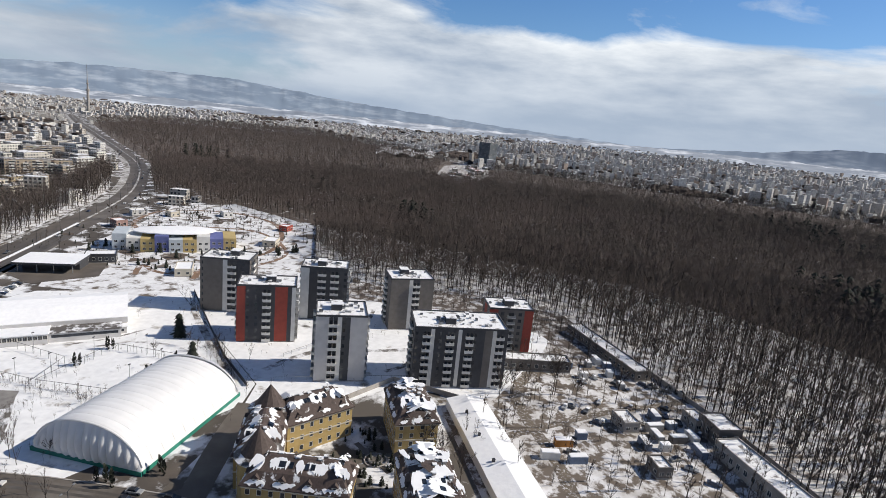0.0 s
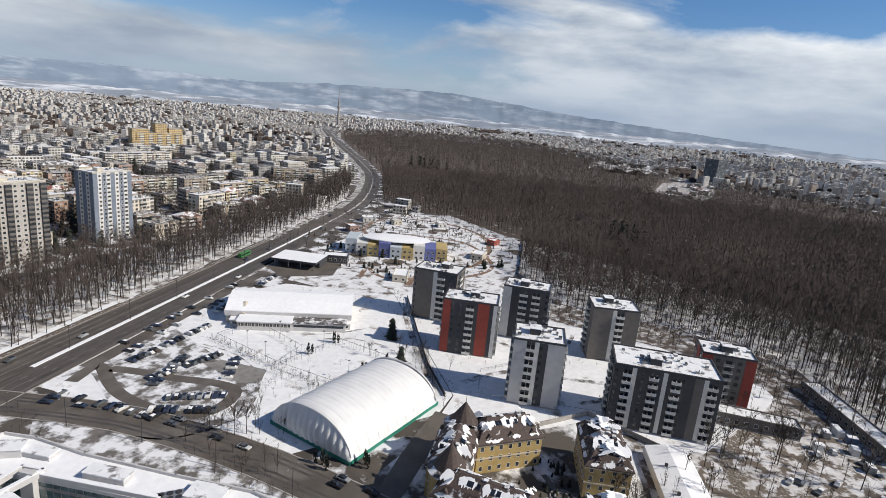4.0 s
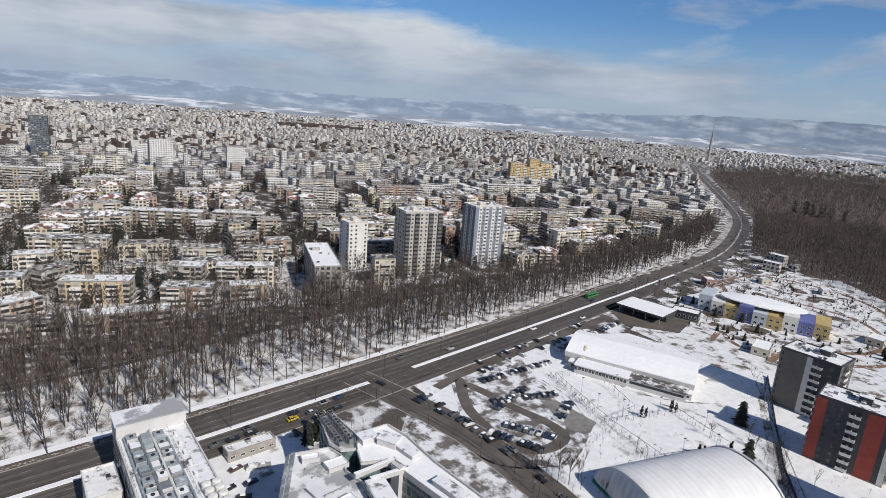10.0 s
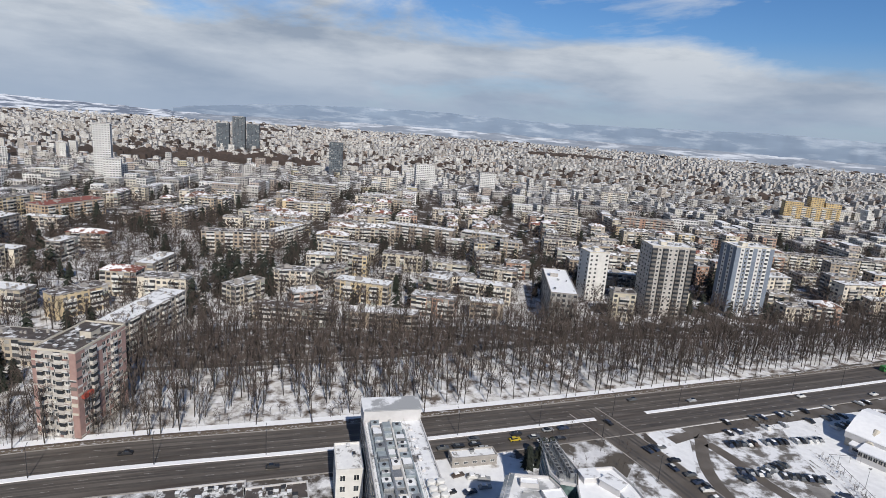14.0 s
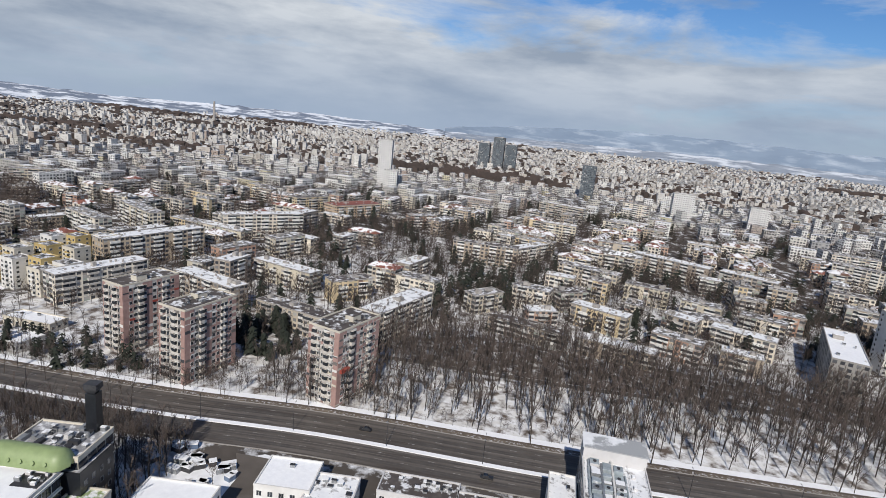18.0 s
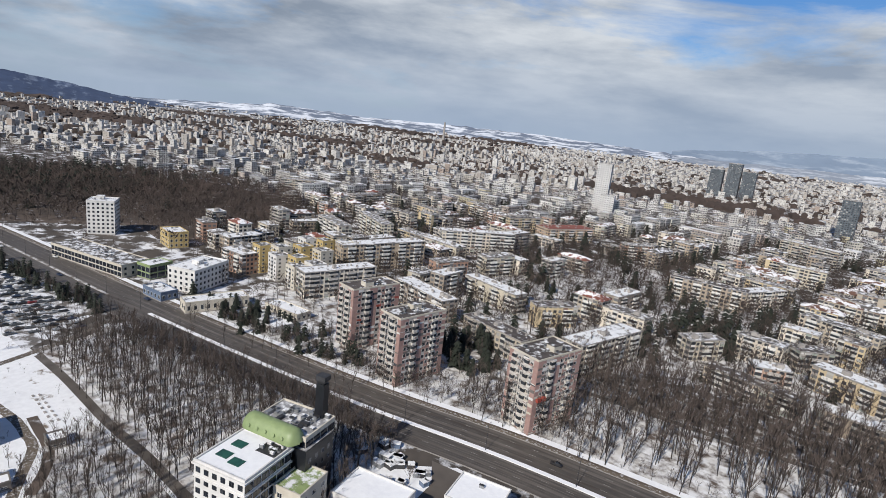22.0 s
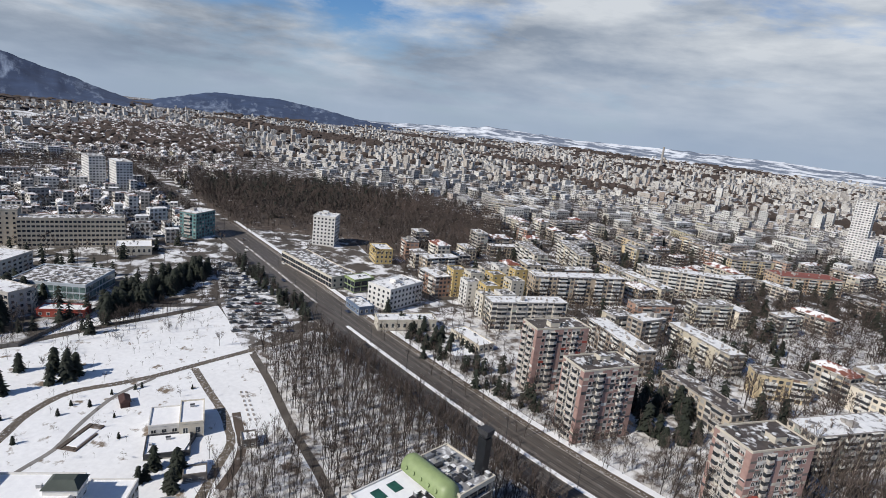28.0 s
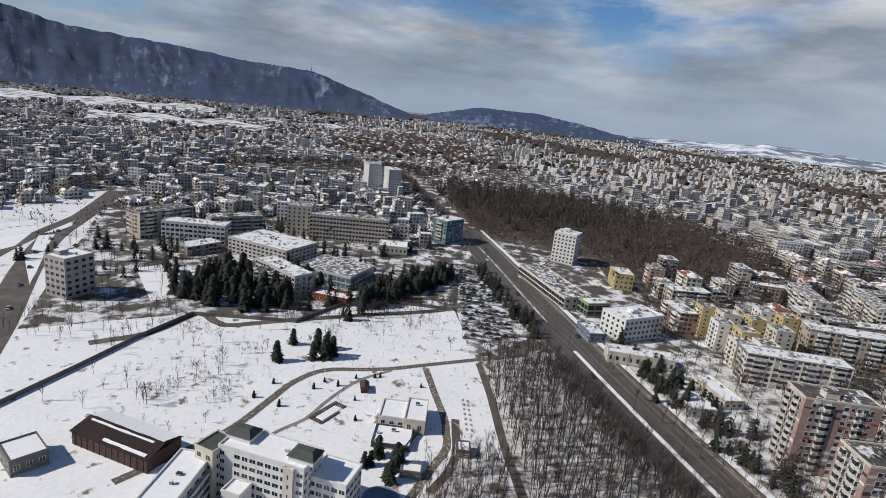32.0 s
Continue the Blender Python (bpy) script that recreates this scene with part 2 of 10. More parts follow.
def far_facade(name, per_object=False, tones=None, across=(0.17, 0.77), up=(0.27, 0.83)):
    """Walls of distant houses: each island its own paint, with dark window openings laid out in metres by the UV map."""
    m = bpy.data.materials.new(name)
    m.use_nodes = True
    nt = m.node_tree
    N, L = nt.nodes.new, nt.links.new
    p = nt.nodes["Principled BSDF"]
    p.inputs["Roughness"].default_value = 0.85
    geo = N("ShaderNodeNewGeometry")
    ramp = N("ShaderNodeValToRGB")
    tones = tones or [(0.0, (0.45, 0.44, 0.43)), (0.15, (0.55, 0.55, 0.54)), (0.3, (0.33, 0.32, 0.31)), (0.42, (0.6, 0.6, 0.6)), (0.55, (0.45, 0.43, 0.39)),
             (0.66, (0.28, 0.28, 0.29)), (0.78, (0.52, 0.51, 0.48)), (0.9, (0.36, 0.31, 0.28)), (0.97, (0.46, 0.42, 0.3))]
    warm = (1.42, 1.34, 1.2) if tones is PALE else (1.13, 1.12, 1.1)
    ramp.color_ramp.interpolation = "CONSTANT"
    while len(ramp.color_ramp.elements) < len(tones):
        ramp.color_ramp.elements.new(0.5)
    for e, (at, c) in zip(ramp.color_ramp.elements, tones):
        e.position, e.color = at, (*(min(0.74, q * g) for q, g in zip(c, warm)), 1)
    L(N("ShaderNodeObjectInfo").outputs["Random"] if per_object else geo.outputs["Random Per Island"], ramp.inputs["Fac"])
    uv = N("ShaderNodeTexCoord")
    sep = N("ShaderNodeSeparateXYZ")
    L(uv.outputs["UV"], sep.inputs[0])

    def m2(op, a, b):
        n = N("ShaderNodeMath")
        n.operation = op
        for k, v in enumerate((a, b)):
            if isinstance(v, (int, float)):
                n.inputs[k].default_value = v
            elif v is not None:
                L(v, n.inputs[k])
        return n.outputs[0]

    seed = ramp.inputs["Fac"].links[0].from_socket
    fu, fv = m2("FRACT", m2("DIVIDE", sep.outputs[0], 3.4), None), m2("FRACT", m2("DIVIDE", sep.outputs[1], 2.9), None)
    # each column of a wall holds windows, open loggias with a parapet, or nothing; a loggia's shaded recess is painted
    # on flat
    col_vec, col_rand = N("ShaderNodeCombineXYZ"), N("ShaderNodeTexWhiteNoise")
    L(m2("FLOOR", m2("DIVIDE", sep.outputs[0], 3.4), None), col_vec.inputs[0]), L(seed, col_vec.inputs[1])
    L(col_vec.outputs[0], col_rand.inputs["Vector"])
    loggia = m2("MULTIPLY", m2("LESS_THAN", col_rand.outputs["Value"], 0.42 if tones is None or tones is PALE else -1.0), 1.0)
    some = m2("LESS_THAN", col_rand.outputs["Value"], 0.93 if tones is None or tones is PALE else 2.0)
    in_u = m2("MULTIPLY", m2("GREATER_THAN", fu, m2("ADD", m2("MULTIPLY", loggia, 0.04 - across[0]), across[0])), m2("LESS_THAN", fu, m2("ADD", m2("MULTIPLY", loggia, 0.97 - across[1]), across[1])))
    in_v = m2("MULTIPLY", m2("GREATER_THAN", fv, m2("ADD", m2("MULTIPLY", loggia, 0.4 - up[0]), up[0])), m2("LESS_THAN", fv, m2("ADD", m2("MULTIPLY", loggia, 0.96 - up[1]), up[1])))
    both = N("ShaderNodeMath")
    both.operation = "MULTIPLY"
    L(m2("MULTIPLY", in_u, some), both.inputs[0]), L(in_v, both.inputs[1])
    parapet = m2("MULTIPLY", m2("MULTIPLY", loggia, in_u), m2("LESS_THAN", fv, 0.4))
    # curtains, glazed loggias and dark openings: every opening has a tone of its own
    cell, comb, wn = [], N("ShaderNodeCombineXYZ"), N("ShaderNodeTexWhiteNoise")
    for i, period in ((0, 3.4), (1, 2.9)):
        dv, fl = N("ShaderNodeMath"), N("ShaderNodeMath")
        dv.operation, fl.operation = "DIVIDE", "FLOOR"
        dv.inputs[1].default_value = period
        L(sep.outputs[i], dv.inputs[0]), L(dv.outputs[0], fl.inputs[0]), L(fl.outputs[0], comb.inputs[i])
    L(ramp.inputs["Fac"].links[0].from_socket, comb.inputs[2])
    L(comb.outputs[0], wn.inputs["Vector"])
    pane = N("ShaderNodeValToRGB")
    pane.color_ramp.interpolation = "CONSTANT"
    for at, c in ((0.45, (0.075, 0.078, 0.085)), (0.7, (0.16, 0.16, 0.165)), (0.88, (0.36, 0.35, 0.33))):
        e = pane.color_ramp.elements.new(at)
        e.color = (*c, 1)
    pane.color_ramp.elements[0].color = (0.03, 0.033, 0.04, 1)
    pane.color_ramp.elements[-1].color = (0.36, 0.35, 0.33, 1)
    L(wn.outputs["Value"], pane.inputs["Fac"])
    dirt = N("ShaderNodeTexNoise")
    dirt.inputs["Scale"].default_value, dirt.inputs["Detail"].default_value = 0.12, 5
    L(geo.outputs["Position"], dirt.inputs["Vector"])
    hsv = N("ShaderNodeHueSaturation")
    mr = N("ShaderNodeMapRange")
    mr.inputs["To Min"].default_value, mr.inputs["To Max"].default_value = 0.6, 1.3
    L(dirt.outputs["Fac"], mr.inputs["Value"]), L(mr.outputs[0], hsv.inputs["Value"]), L(ramp.outputs["Color"], hsv.inputs["Color"])
    mix = N("ShaderNodeMix")
    mix.data_type = "RGBA"
    L(pane.outputs["Color"], mix.inputs["B"])
    # parapets: every flat has clad its own
    clad, front = N("ShaderNodeValToRGB"), N("ShaderNodeMix")
    clad.color_ramp.interpolation = "CONSTANT"
    for at, c in ((0.3, (0.62, 0.61, 0.59)), (0.5, (0.3, 0.27, 0.25)), (0.66, (0.46, 0.4, 0.3)), (0.78, (0.19, 0.13, 0.11)), (0.88, (0.3, 0.34, 0.3))):
        clad.color_ramp.elements.new(at).color = (*c, 1)
    clad.color_ramp.elements[0].color = (0.44, 0.43, 0.41, 1)
    clad.color_ramp.elements[-1].color = (0.52, 0.5, 0.47, 1)
    front.data_type = "RGBA"
    L(wn.outputs["Value"], clad.inputs["Fac"]), L(parapet, front.inputs["Factor"]), L(hsv.outputs["Color"], front.inputs["A"]), L(clad.outputs["Color"], front.inputs["B"])
    L(both.outputs[0], mix.inputs["Factor"]), L(front.outputs["Result"], mix.inputs["A"]), L(mix.outputs["Result"], p.inputs["Base Color"])
    return m


SNOW = mat("snow", (0.87, 0.88, 0.9), (0.79, 0.8, 0.83), 0.7, 0.6, bump=0.12)
SNOW_TRODDEN = mat("trodden_snow", (0.84, 0.85, 0.87), (0.7, 0.71, 0.73), 0.75, 0.35, bump=0.1, spots=(0.20, 0.16, 0.12), spot_scale=0.09, spot_at=0.66, spot_soft=0.06)
SNOW_ROOF = mat("roof_snow", (0.84, 0.85, 0.86), (0.72, 0.73, 0.76), 0.7, 0.5, bump=0.05, spots=(0.16, 0.15, 0.15), spot_scale=0.28, spot_at=0.585, spot_soft=0.05)
SNOW_PATCHY = mat("patchy_roof_snow", (0.82, 0.83, 0.85), (0.68, 0.69, 0.72), 0.75, 0.5, spots=(0.1, 0.09, 0.084), spot_scale=0.32, spot_at=0.48, spot_soft=0.05)
SNOW_MEADOW = mat("meadow_snow", (0.86, 0.87, 0.89), (0.76, 0.77, 0.79), 0.75, 0.5, bump=0.12, spots=(0.2, 0.155, 0.115), spot_scale=0.13, spot_at=0.625, spot_soft=0.035)
SNOW_FIELD = mat("far_snow_field", (0.8, 0.81, 0.83), (0.64, 0.65, 0.67), 0.85, 0.03, spots=(0.11, 0.095, 0.085), spot_scale=0.02, spot_at=0.54, spot_soft=0.04)
SNOW_DIRTY = mat("dirty_old_snow", (0.6, 0.6, 0.61), (0.36, 0.35, 0.34), 0.9, 0.3, spots=(0.13, 0.115, 0.1), spot_scale=0.12, spot_at=0.52, spot_soft=0.06)
GROUND = mat("city_ground", (0.10, 0.084, 0.072), (0.045, 0.039, 0.035), 0.95, 0.08, bump=0.1, spots=(0.74, 0.75, 0.78), spot_scale=0.075, spot_at=0.545, spot_soft=0.05)
LITTER = mat("forest_floor", (0.78, 0.79, 0.82), (0.55, 0.53, 0.5), 0.9, 0.25, bump=0.1, spots=(0.11, 0.085, 0.07), spot_scale=0.16, spot_at=0.54, spot_soft=0.08)
LITTER_THICK = mat("thick_forest_floor", (0.7, 0.71, 0.74), (0.45, 0.43, 0.41), 0.9, 0.25, bump=0.1, spots=(0.085, 0.066, 0.055), spot_scale=0.2, spot_at=0.44, spot_soft=0.08)
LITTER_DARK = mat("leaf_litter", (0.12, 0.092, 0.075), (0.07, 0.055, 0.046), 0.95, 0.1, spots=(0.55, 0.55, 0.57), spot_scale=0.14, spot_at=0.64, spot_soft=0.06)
ASPHALT = mat("wet_asphalt", (0.122, 0.105, 0.091), (0.076, 0.065, 0.056), 0.7, 0.12, bump=0.02, spots=(0.17, 0.155, 0.14), spot_scale=0.05, spot_at=0.6, spot_soft=0.1)
ASPHALT_WIDE = mat("boulevard_asphalt", (0.155, 0.138, 0.124), (0.085, 0.073, 0.064), 0.62, 0.55, bump=0.02, spots=(0.06, 0.05, 0.043), spot_scale=0.3, spot_at=0.565, spot_soft=0.09, stretch=(0.05, 1.0, 1.0), turn=25.4)
PAVING = mat("paving", (0.17, 0.155, 0.145), (0.1, 0.092, 0.085), 0.85, 0.3, spots=(0.74, 0.75, 0.78), spot_scale=0.16, spot_at=0.5, spot_soft=0.06)
PAVING_BARE = mat("bare_grey_paving", (0.26, 0.25, 0.24), (0.17, 0.16, 0.155), 0.85, 0.5)
MUD = mat("muddy_track", (0.16, 0.13, 0.1), (0.09, 0.073, 0.057), 0.9, 0.3, spots=(0.6, 0.6, 0.62), spot_scale=0.9, spot_at=0.6, spot_soft=0.08)
PAINT_WHITE = mat("road_paint", (0.36, 0.35, 0.33), (0.17, 0.16, 0.15), 0.7, 1.2)
CONCRETE = mat("concrete", (0.36, 0.34, 0.32), (0.25, 0.235, 0.22), 0.9, 0.5, vary=0.1)
DARK_METAL = mat("dark_metal", (0.07, 0.07, 0.075), (0.04, 0.04, 0.045), 0.5, 2.0, metal=0.4)
GREY_METAL = mat("grey_metal", (0.38, 0.39, 0.4), (0.24, 0.25, 0.26), 0.45, 2.0, metal=0.5)
BARK = mat("bark", (0.062, 0.05, 0.043), (0.03, 0.025, 0.022), 0.95, 1.5)
TWIG = mat("twigs", (0.12, 0.093, 0.082), (0.072, 0.056, 0.05), 0.95, 0.03, hair=True)
TWIG_MID = mat("middle_twigs", (0.088, 0.067, 0.06), (0.052, 0.041, 0.037), 0.95, 0.02, hair=True)
TWIG_FAR = mat("far_twigs", (0.074, 0.053, 0.045), (0.034, 0.026, 0.023), 0.95, 0.02, hair=True)
FIR = mat("fir_needles", (0.02, 0.026, 0.017), (0.008, 0.011, 0.008), 0.9, 1.0)
# distance haze is painted into these two materials as a pale blue tint
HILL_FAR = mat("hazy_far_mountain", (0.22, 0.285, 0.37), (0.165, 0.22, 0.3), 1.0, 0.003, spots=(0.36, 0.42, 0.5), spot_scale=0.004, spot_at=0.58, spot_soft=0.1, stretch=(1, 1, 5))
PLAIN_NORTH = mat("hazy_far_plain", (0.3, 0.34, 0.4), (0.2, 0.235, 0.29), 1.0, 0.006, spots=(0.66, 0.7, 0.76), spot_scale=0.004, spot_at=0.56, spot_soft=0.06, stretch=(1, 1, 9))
def wooded_hill():
    """Dark woods with distance haze painted in as blue; snow lies in slanting streaks on the clearings of the upper
    flank. The UV map holds direction and height.
    """
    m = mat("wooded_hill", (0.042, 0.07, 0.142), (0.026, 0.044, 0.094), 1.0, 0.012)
    nt = m.node_tree
    N, L = nt.nodes.new, nt.links.new
    p = nt.nodes["Principled BSDF"]
    woods = p.inputs["Base Color"].links[0].from_socket
    uv, mp = N("ShaderNodeTexCoord"), N("ShaderNodeMapping")
    mp.inputs["Rotation"].default_value, mp.inputs["Scale"].default_value = (0, 0, 0.12), (1.1, 3.2, 1.0)
    streak, patch = N("ShaderNodeTexNoise"), N("ShaderNodeTexNoise")
    streak.inputs["Scale"].default_value, streak.inputs["Detail"].default_value, streak.inputs["Roughness"].default_value = 1.5, 9, 0.66
    patch.inputs["Scale"].default_value, patch.inputs["Detail"].default_value = 0.3, 3
    L(uv.outputs["UV"], mp.inputs["Vector"]), L(mp.outputs[0], streak.inputs["Vector"]), L(mp.outputs[0], patch.inputs["Vector"])
    sm, mr, mx = N("ShaderNodeMath"), N("ShaderNodeMapRange"), N("ShaderNodeMix")
    sm.operation = "MULTIPLY_ADD"
    sm.inputs[1].default_value = 0.8
    L(patch.outputs["Fac"], sm.inputs[0]), L(streak.outputs["Fac"], sm.inputs[2])
    mr.inputs["From Min"].default_value, mr.inputs["From Max"].default_value = 0.97, 1.22
    L(sm.outputs[0], mr.inputs["Value"])
    mx.data_type = "RGBA"
    # snow colour dimmed to blue, with the haze painted in
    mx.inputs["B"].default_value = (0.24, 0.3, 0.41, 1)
    L(mr.outputs[0], mx.inputs["Factor"]), L(woods, mx.inputs["A"]), L(mx.outputs["Result"], p.inputs["Base Color"])
    return m


HILL = wooded_hill()
# snow and dark patches alike carry a painted blue haze tint
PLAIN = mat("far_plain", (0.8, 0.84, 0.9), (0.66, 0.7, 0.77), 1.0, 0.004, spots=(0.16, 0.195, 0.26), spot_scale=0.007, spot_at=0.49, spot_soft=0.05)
FACADE = far_facade("far_facade")
# small windows and close tones give far walls a painted hazy look
FACADE_PLAIN = far_facade("plain_far_facade", False, FAR_TONES, (0.34, 0.6), (0.4, 0.7))
GLASS = glass("window_glass", (0.05, 0.058, 0.068))
GLASS_TEAL = glass("teal_glass", (0.17, 0.25, 0.25), 0.1)
GLASS_DARK = glass("dark_glass", (0.025, 0.032, 0.045), 0.06)
WHITE = mat("white_paint", (0.74, 0.73, 0.7), (0.6, 0.59, 0.57), 0.7, 0.6)

# ---- mesh tools ----
def box(bm, x0, x1, y0, y1, z0, z1, mi=0):
    v = [bm.verts.new(p) for p in ((x0, y0, z0), (x1, y0, z0), (x1, y1, z0), (x0, y1, z0), (x0, y0, z1), (x1, y0, z1), (x1, y1, z1), (x0, y1, z1))]
    for q in ((3, 2, 1, 0), (4, 5, 6, 7), (0, 1, 5, 4), (1, 2, 6, 5), (2, 3, 7, 6), (3, 0, 4, 7)):
        bm.faces.new([v[i] for i in q]).material_index = mi


def prism(bm, pts, z0, z1, mi=0, mi_top=None):
    """An upright prism over a plan given anticlockwise."""
    lo, hi = [bm.verts.new((x, y, z0)) for x, y in pts], [bm.verts.new((x, y, z1)) for x, y in pts]
    n = len(pts)
    bm.faces.new(hi).material_index = mi if mi_top is None else mi_top
    bm.faces.new(lo[::-1]).material_index = mi
    for i in range(n):
        bm.faces.new((lo[i], lo[(i + 1) % n], hi[(i + 1) % n], hi[i])).material_index = mi


def tube(bm, a, b, r0, r1, sides=6, mi=0, cap=True):
    a, b = Vector(a), Vector(b)
    w = (b - a).normalized()
    u = w.orthogonal().normalized()
    v = w.cross(u)
    lo, hi = [], []
    for i in range(sides):
        k = math.tau * i / sides
        d = u * math.cos(k) + v * math.sin(k)
        lo.append(bm.verts.new(a + d * r0)), hi.append(bm.verts.new(b + d * r1))
    for i in range(sides):
        bm.faces.new((lo[i], lo[(i + 1) % sides], hi[(i + 1) % sides], hi[i])).material_index = mi
    if cap:
        bm.faces.new(hi).material_index = mi
        bm.faces.new(lo[::-1]).material_index = mi


def mesh_of(name, bm, mats):
    me = bpy.data.meshes.new(name)
    bm.to_mesh(me)
    bm.free()
    for m in mats if isinstance(mats, (list, tuple)) else [mats]:
        me.materials.append(m)
    return me


def part(name, bm, mats, parent=None, label="", kind=""):
    """Links a bmesh (or a mesh that is shared) as ONE mesh object under its thing."""
    me = bm if isinstance(bm, bpy.types.Mesh) else mesh_of(name, bm, mats)
    ob = new(name, me)
    ob.parent = parent
    return tagged(ob, label, kind=kind)


def thing(name, m, label, category, group="", kind=""):
    ob = new(name)
    ob.empty_display_size = 0.5
    ob.matrix_world = m
    ob.matrix_basis = m
    return tagged(ob, label, category, group, kind)


def setting(name, bm, mats, label):
    return tagged(new(name, mesh_of(name, bm, mats)), label, kind="structure")


def raw_mesh(name, verts, faces_idx, sizes, mats, mat_idx=None, uvs=None):
    """A large mesh straight from arrays."""
    me = bpy.data.meshes.new(name)
    verts, faces_idx, sizes = np.asarray(verts, np.float32), np.asarray(faces_idx, np.int32), np.asarray(sizes, np.int32)
    me.vertices.add(len(verts))
    me.vertices.foreach_set("co", verts.ravel())
    me.loops.add(len(faces_idx))
    me.loops.foreach_set("vertex_index", faces_idx)
    me.polygons.add(len(sizes))
    me.polygons.foreach_set("loop_start", np.concatenate(([0], np.cumsum(sizes)[:-1])).astype(np.int32))
    for m in mats:
        me.materials.append(m)
    me.polygons.foreach_set("use_smooth", np.zeros(len(sizes), bool))
    if mat_idx is not None:
        me.polygons.foreach_set("material_index", np.asarray(mat_idx, np.int32))
    if uvs is not None:
        me.uv_layers.new(name="UVMap").data.foreach_set("uv", np.asarray(uvs, np.float32).ravel())
    me.update(calc_edges=True)
    me.validate()
    return me


def inside(poly, x, y):
    """Which of the points x, y lie within the plan polygon."""
    x, y = np.asarray(x, float), np.asarray(y, float)
    hit = np.zeros(x.shape, bool)
    j = len(poly) - 1
    for i in range(len(poly)):
        (xi, yi), (xj, yj) = poly[i], poly[j]
        cross = ((yi > y) != (yj > y)) & (x < (xj - xi) * (y - yi) / (yj - yi + 1e-12) + xi)
        hit ^= cross
        j = i
    return hit


def ribbon(name, line, left, right, z, m, label, kind="structure", thick=0.0):
    """A strip along a plan line, from `left` metres on its left side to `right` metres on its right."""
    bm = bmesh.new()
    pts = [Vector((x, y, 0)) for x, y in line]
    rows = []
    for i, p in enumerate(pts):
        d = (pts[min(i + 1, len(pts) - 1)] - pts[max(i - 1, 0)]).normalized()
        n = Vector((-d.y, d.x, 0))
        a, b = p + n * left, p - n * right
        row = [bm.verts.new((a.x, a.y, z)), bm.verts.new((b.x, b.y, z))]
        if thick:
            row = [bm.verts.new((a.x, a.y, z - thick)), row[0], row[1], bm.verts.new((b.x, b.y, z - thick))]
        rows.append(row)
    for r, s in zip(rows, rows[1:]):
        for k in range(len(r) - 1):
            bm.faces.new((r[k], r[k + 1], s[k + 1], s[k]))
    bm.normal_update()
    return setting(name, bm, m, label) if kind == "structure" else part(name, bm, m)


def sheet(name, pts, z, m, label):
    bm = bmesh.new()
    bm.faces.new([bm.verts.new((x, y, z)) for x, y in pts])
    bmesh.ops.triangulate(bm, faces=bm.faces[:])
    bmesh.ops.recalc_face_normals(bm, faces=bm.faces[:])
    bm.normal_update()
    down = [f for f in bm.faces if f.normal.z < 0]
    if down:
        bmesh.ops.reverse_faces(bm, faces=down)
    return setting(name, bm, m, label)


def smooth_line(pts, step=12.0):
    """The plan line with its corners rounded (Catmull-Rom)."""
    P = [Vector((x, y)) for x, y in pts]
    P = [P[0] * 2 - P[1], *P, P[-1] * 2 - P[-2]]
    out = []
    for a, b, c, d in zip(P, P[1:], P[2:], P[3:]):
        n = max(1, int((c - b).length / step))
        for i in range(n):
            t = i / n
            q = 0.5 * (2 * b + (c - a) * t + (2 * a - 5 * b + 4 * c - d) * t * t + (3 * b - a - 3 * c + d) * t ** 3)
            out.append((q.x, q.y))
    out.append((P[-2].x, P[-2].y))
    return out

# ---- the land ----
BOULEVARD = smooth_line([(-1000, -235), (-720, -110), (-500, -20), (-337, 42), (-199, 100), (-125, 138), (-51, 170), (34, 210), (151, 269), (273, 332), (384, 393), (455, 440), (539, 510), (632, 600), (737, 728), (883, 918), (1061, 1149), (1185, 1312), (1500, 1700)])
SIDE_ROAD = smooth_line([(40, 221), (55, 200), (74, 170), (87, 134), (94, 105), (99, 70), (100, 20), (95, -60)])
WOOD_EAST = [(470, 425), (437, 225), (341, 174), (303, 123), (318, 60), (308, 2), (257, -28), (205, -62), (150, -90), (210, -330), (700, -520), (1092, -477), (1201, -162), (1282, 65), (1250, 239), (1561, 572), (2000, 1100), (1600, 1440), (1210, 1300), (905, 920), (760, 730), (655, 600), (560, 510)]
WOOD_STRIP = [(-165, 136), (-122, 158), (-48, 190), (36, 230), (70, 248), (150, 290), (270, 353), (380, 412), (450, 462), (515, 525), (560, 585), (470, 520), (395, 460), (300, 415), (200, 362), (110, 335), (60, 330), (0, 305), (-70, 280), (-130, 262), (-175, 225)]
WOOD_SOUTH = [(-279, 5), (-300, 36), (-200, 84), (-152, 106), (-122, 62), (-140, 40), (-173, 33), (-214, 21)]
WOOD_WEST = [(-881, -122), (-817, 80), (-780, 200), (-650, 262), (-560, 250), (-470, 138), (-476, 84), (-528, 78), (-538, 28), (-560, -27), (-700, -85)]
BRUSH_WOOD = [(-196, 6), (-201, 12), (-211, 17.5), (-182, 27.5), (-158, 33), (-130, 41), (-118, 22), (-122, 0), (-140, -8), (-160, -4), (-174, -1), (-188, 4)]
MEADOW = [(-122, 20), (-140, 38), (-173, 31), (-214, 19), (-279, 3), (-342, -19), (-335, -80), (-285, -95), (-275, -150), (-225, -215), (-150, -230), (-60, -200), (-60, -60), (-110, -10)]


def far_rise(r):
    """The plain lifts gently towards the mountains."""
    return 14 * max(0.0, (r - 2300) / 2500) ** 1.4


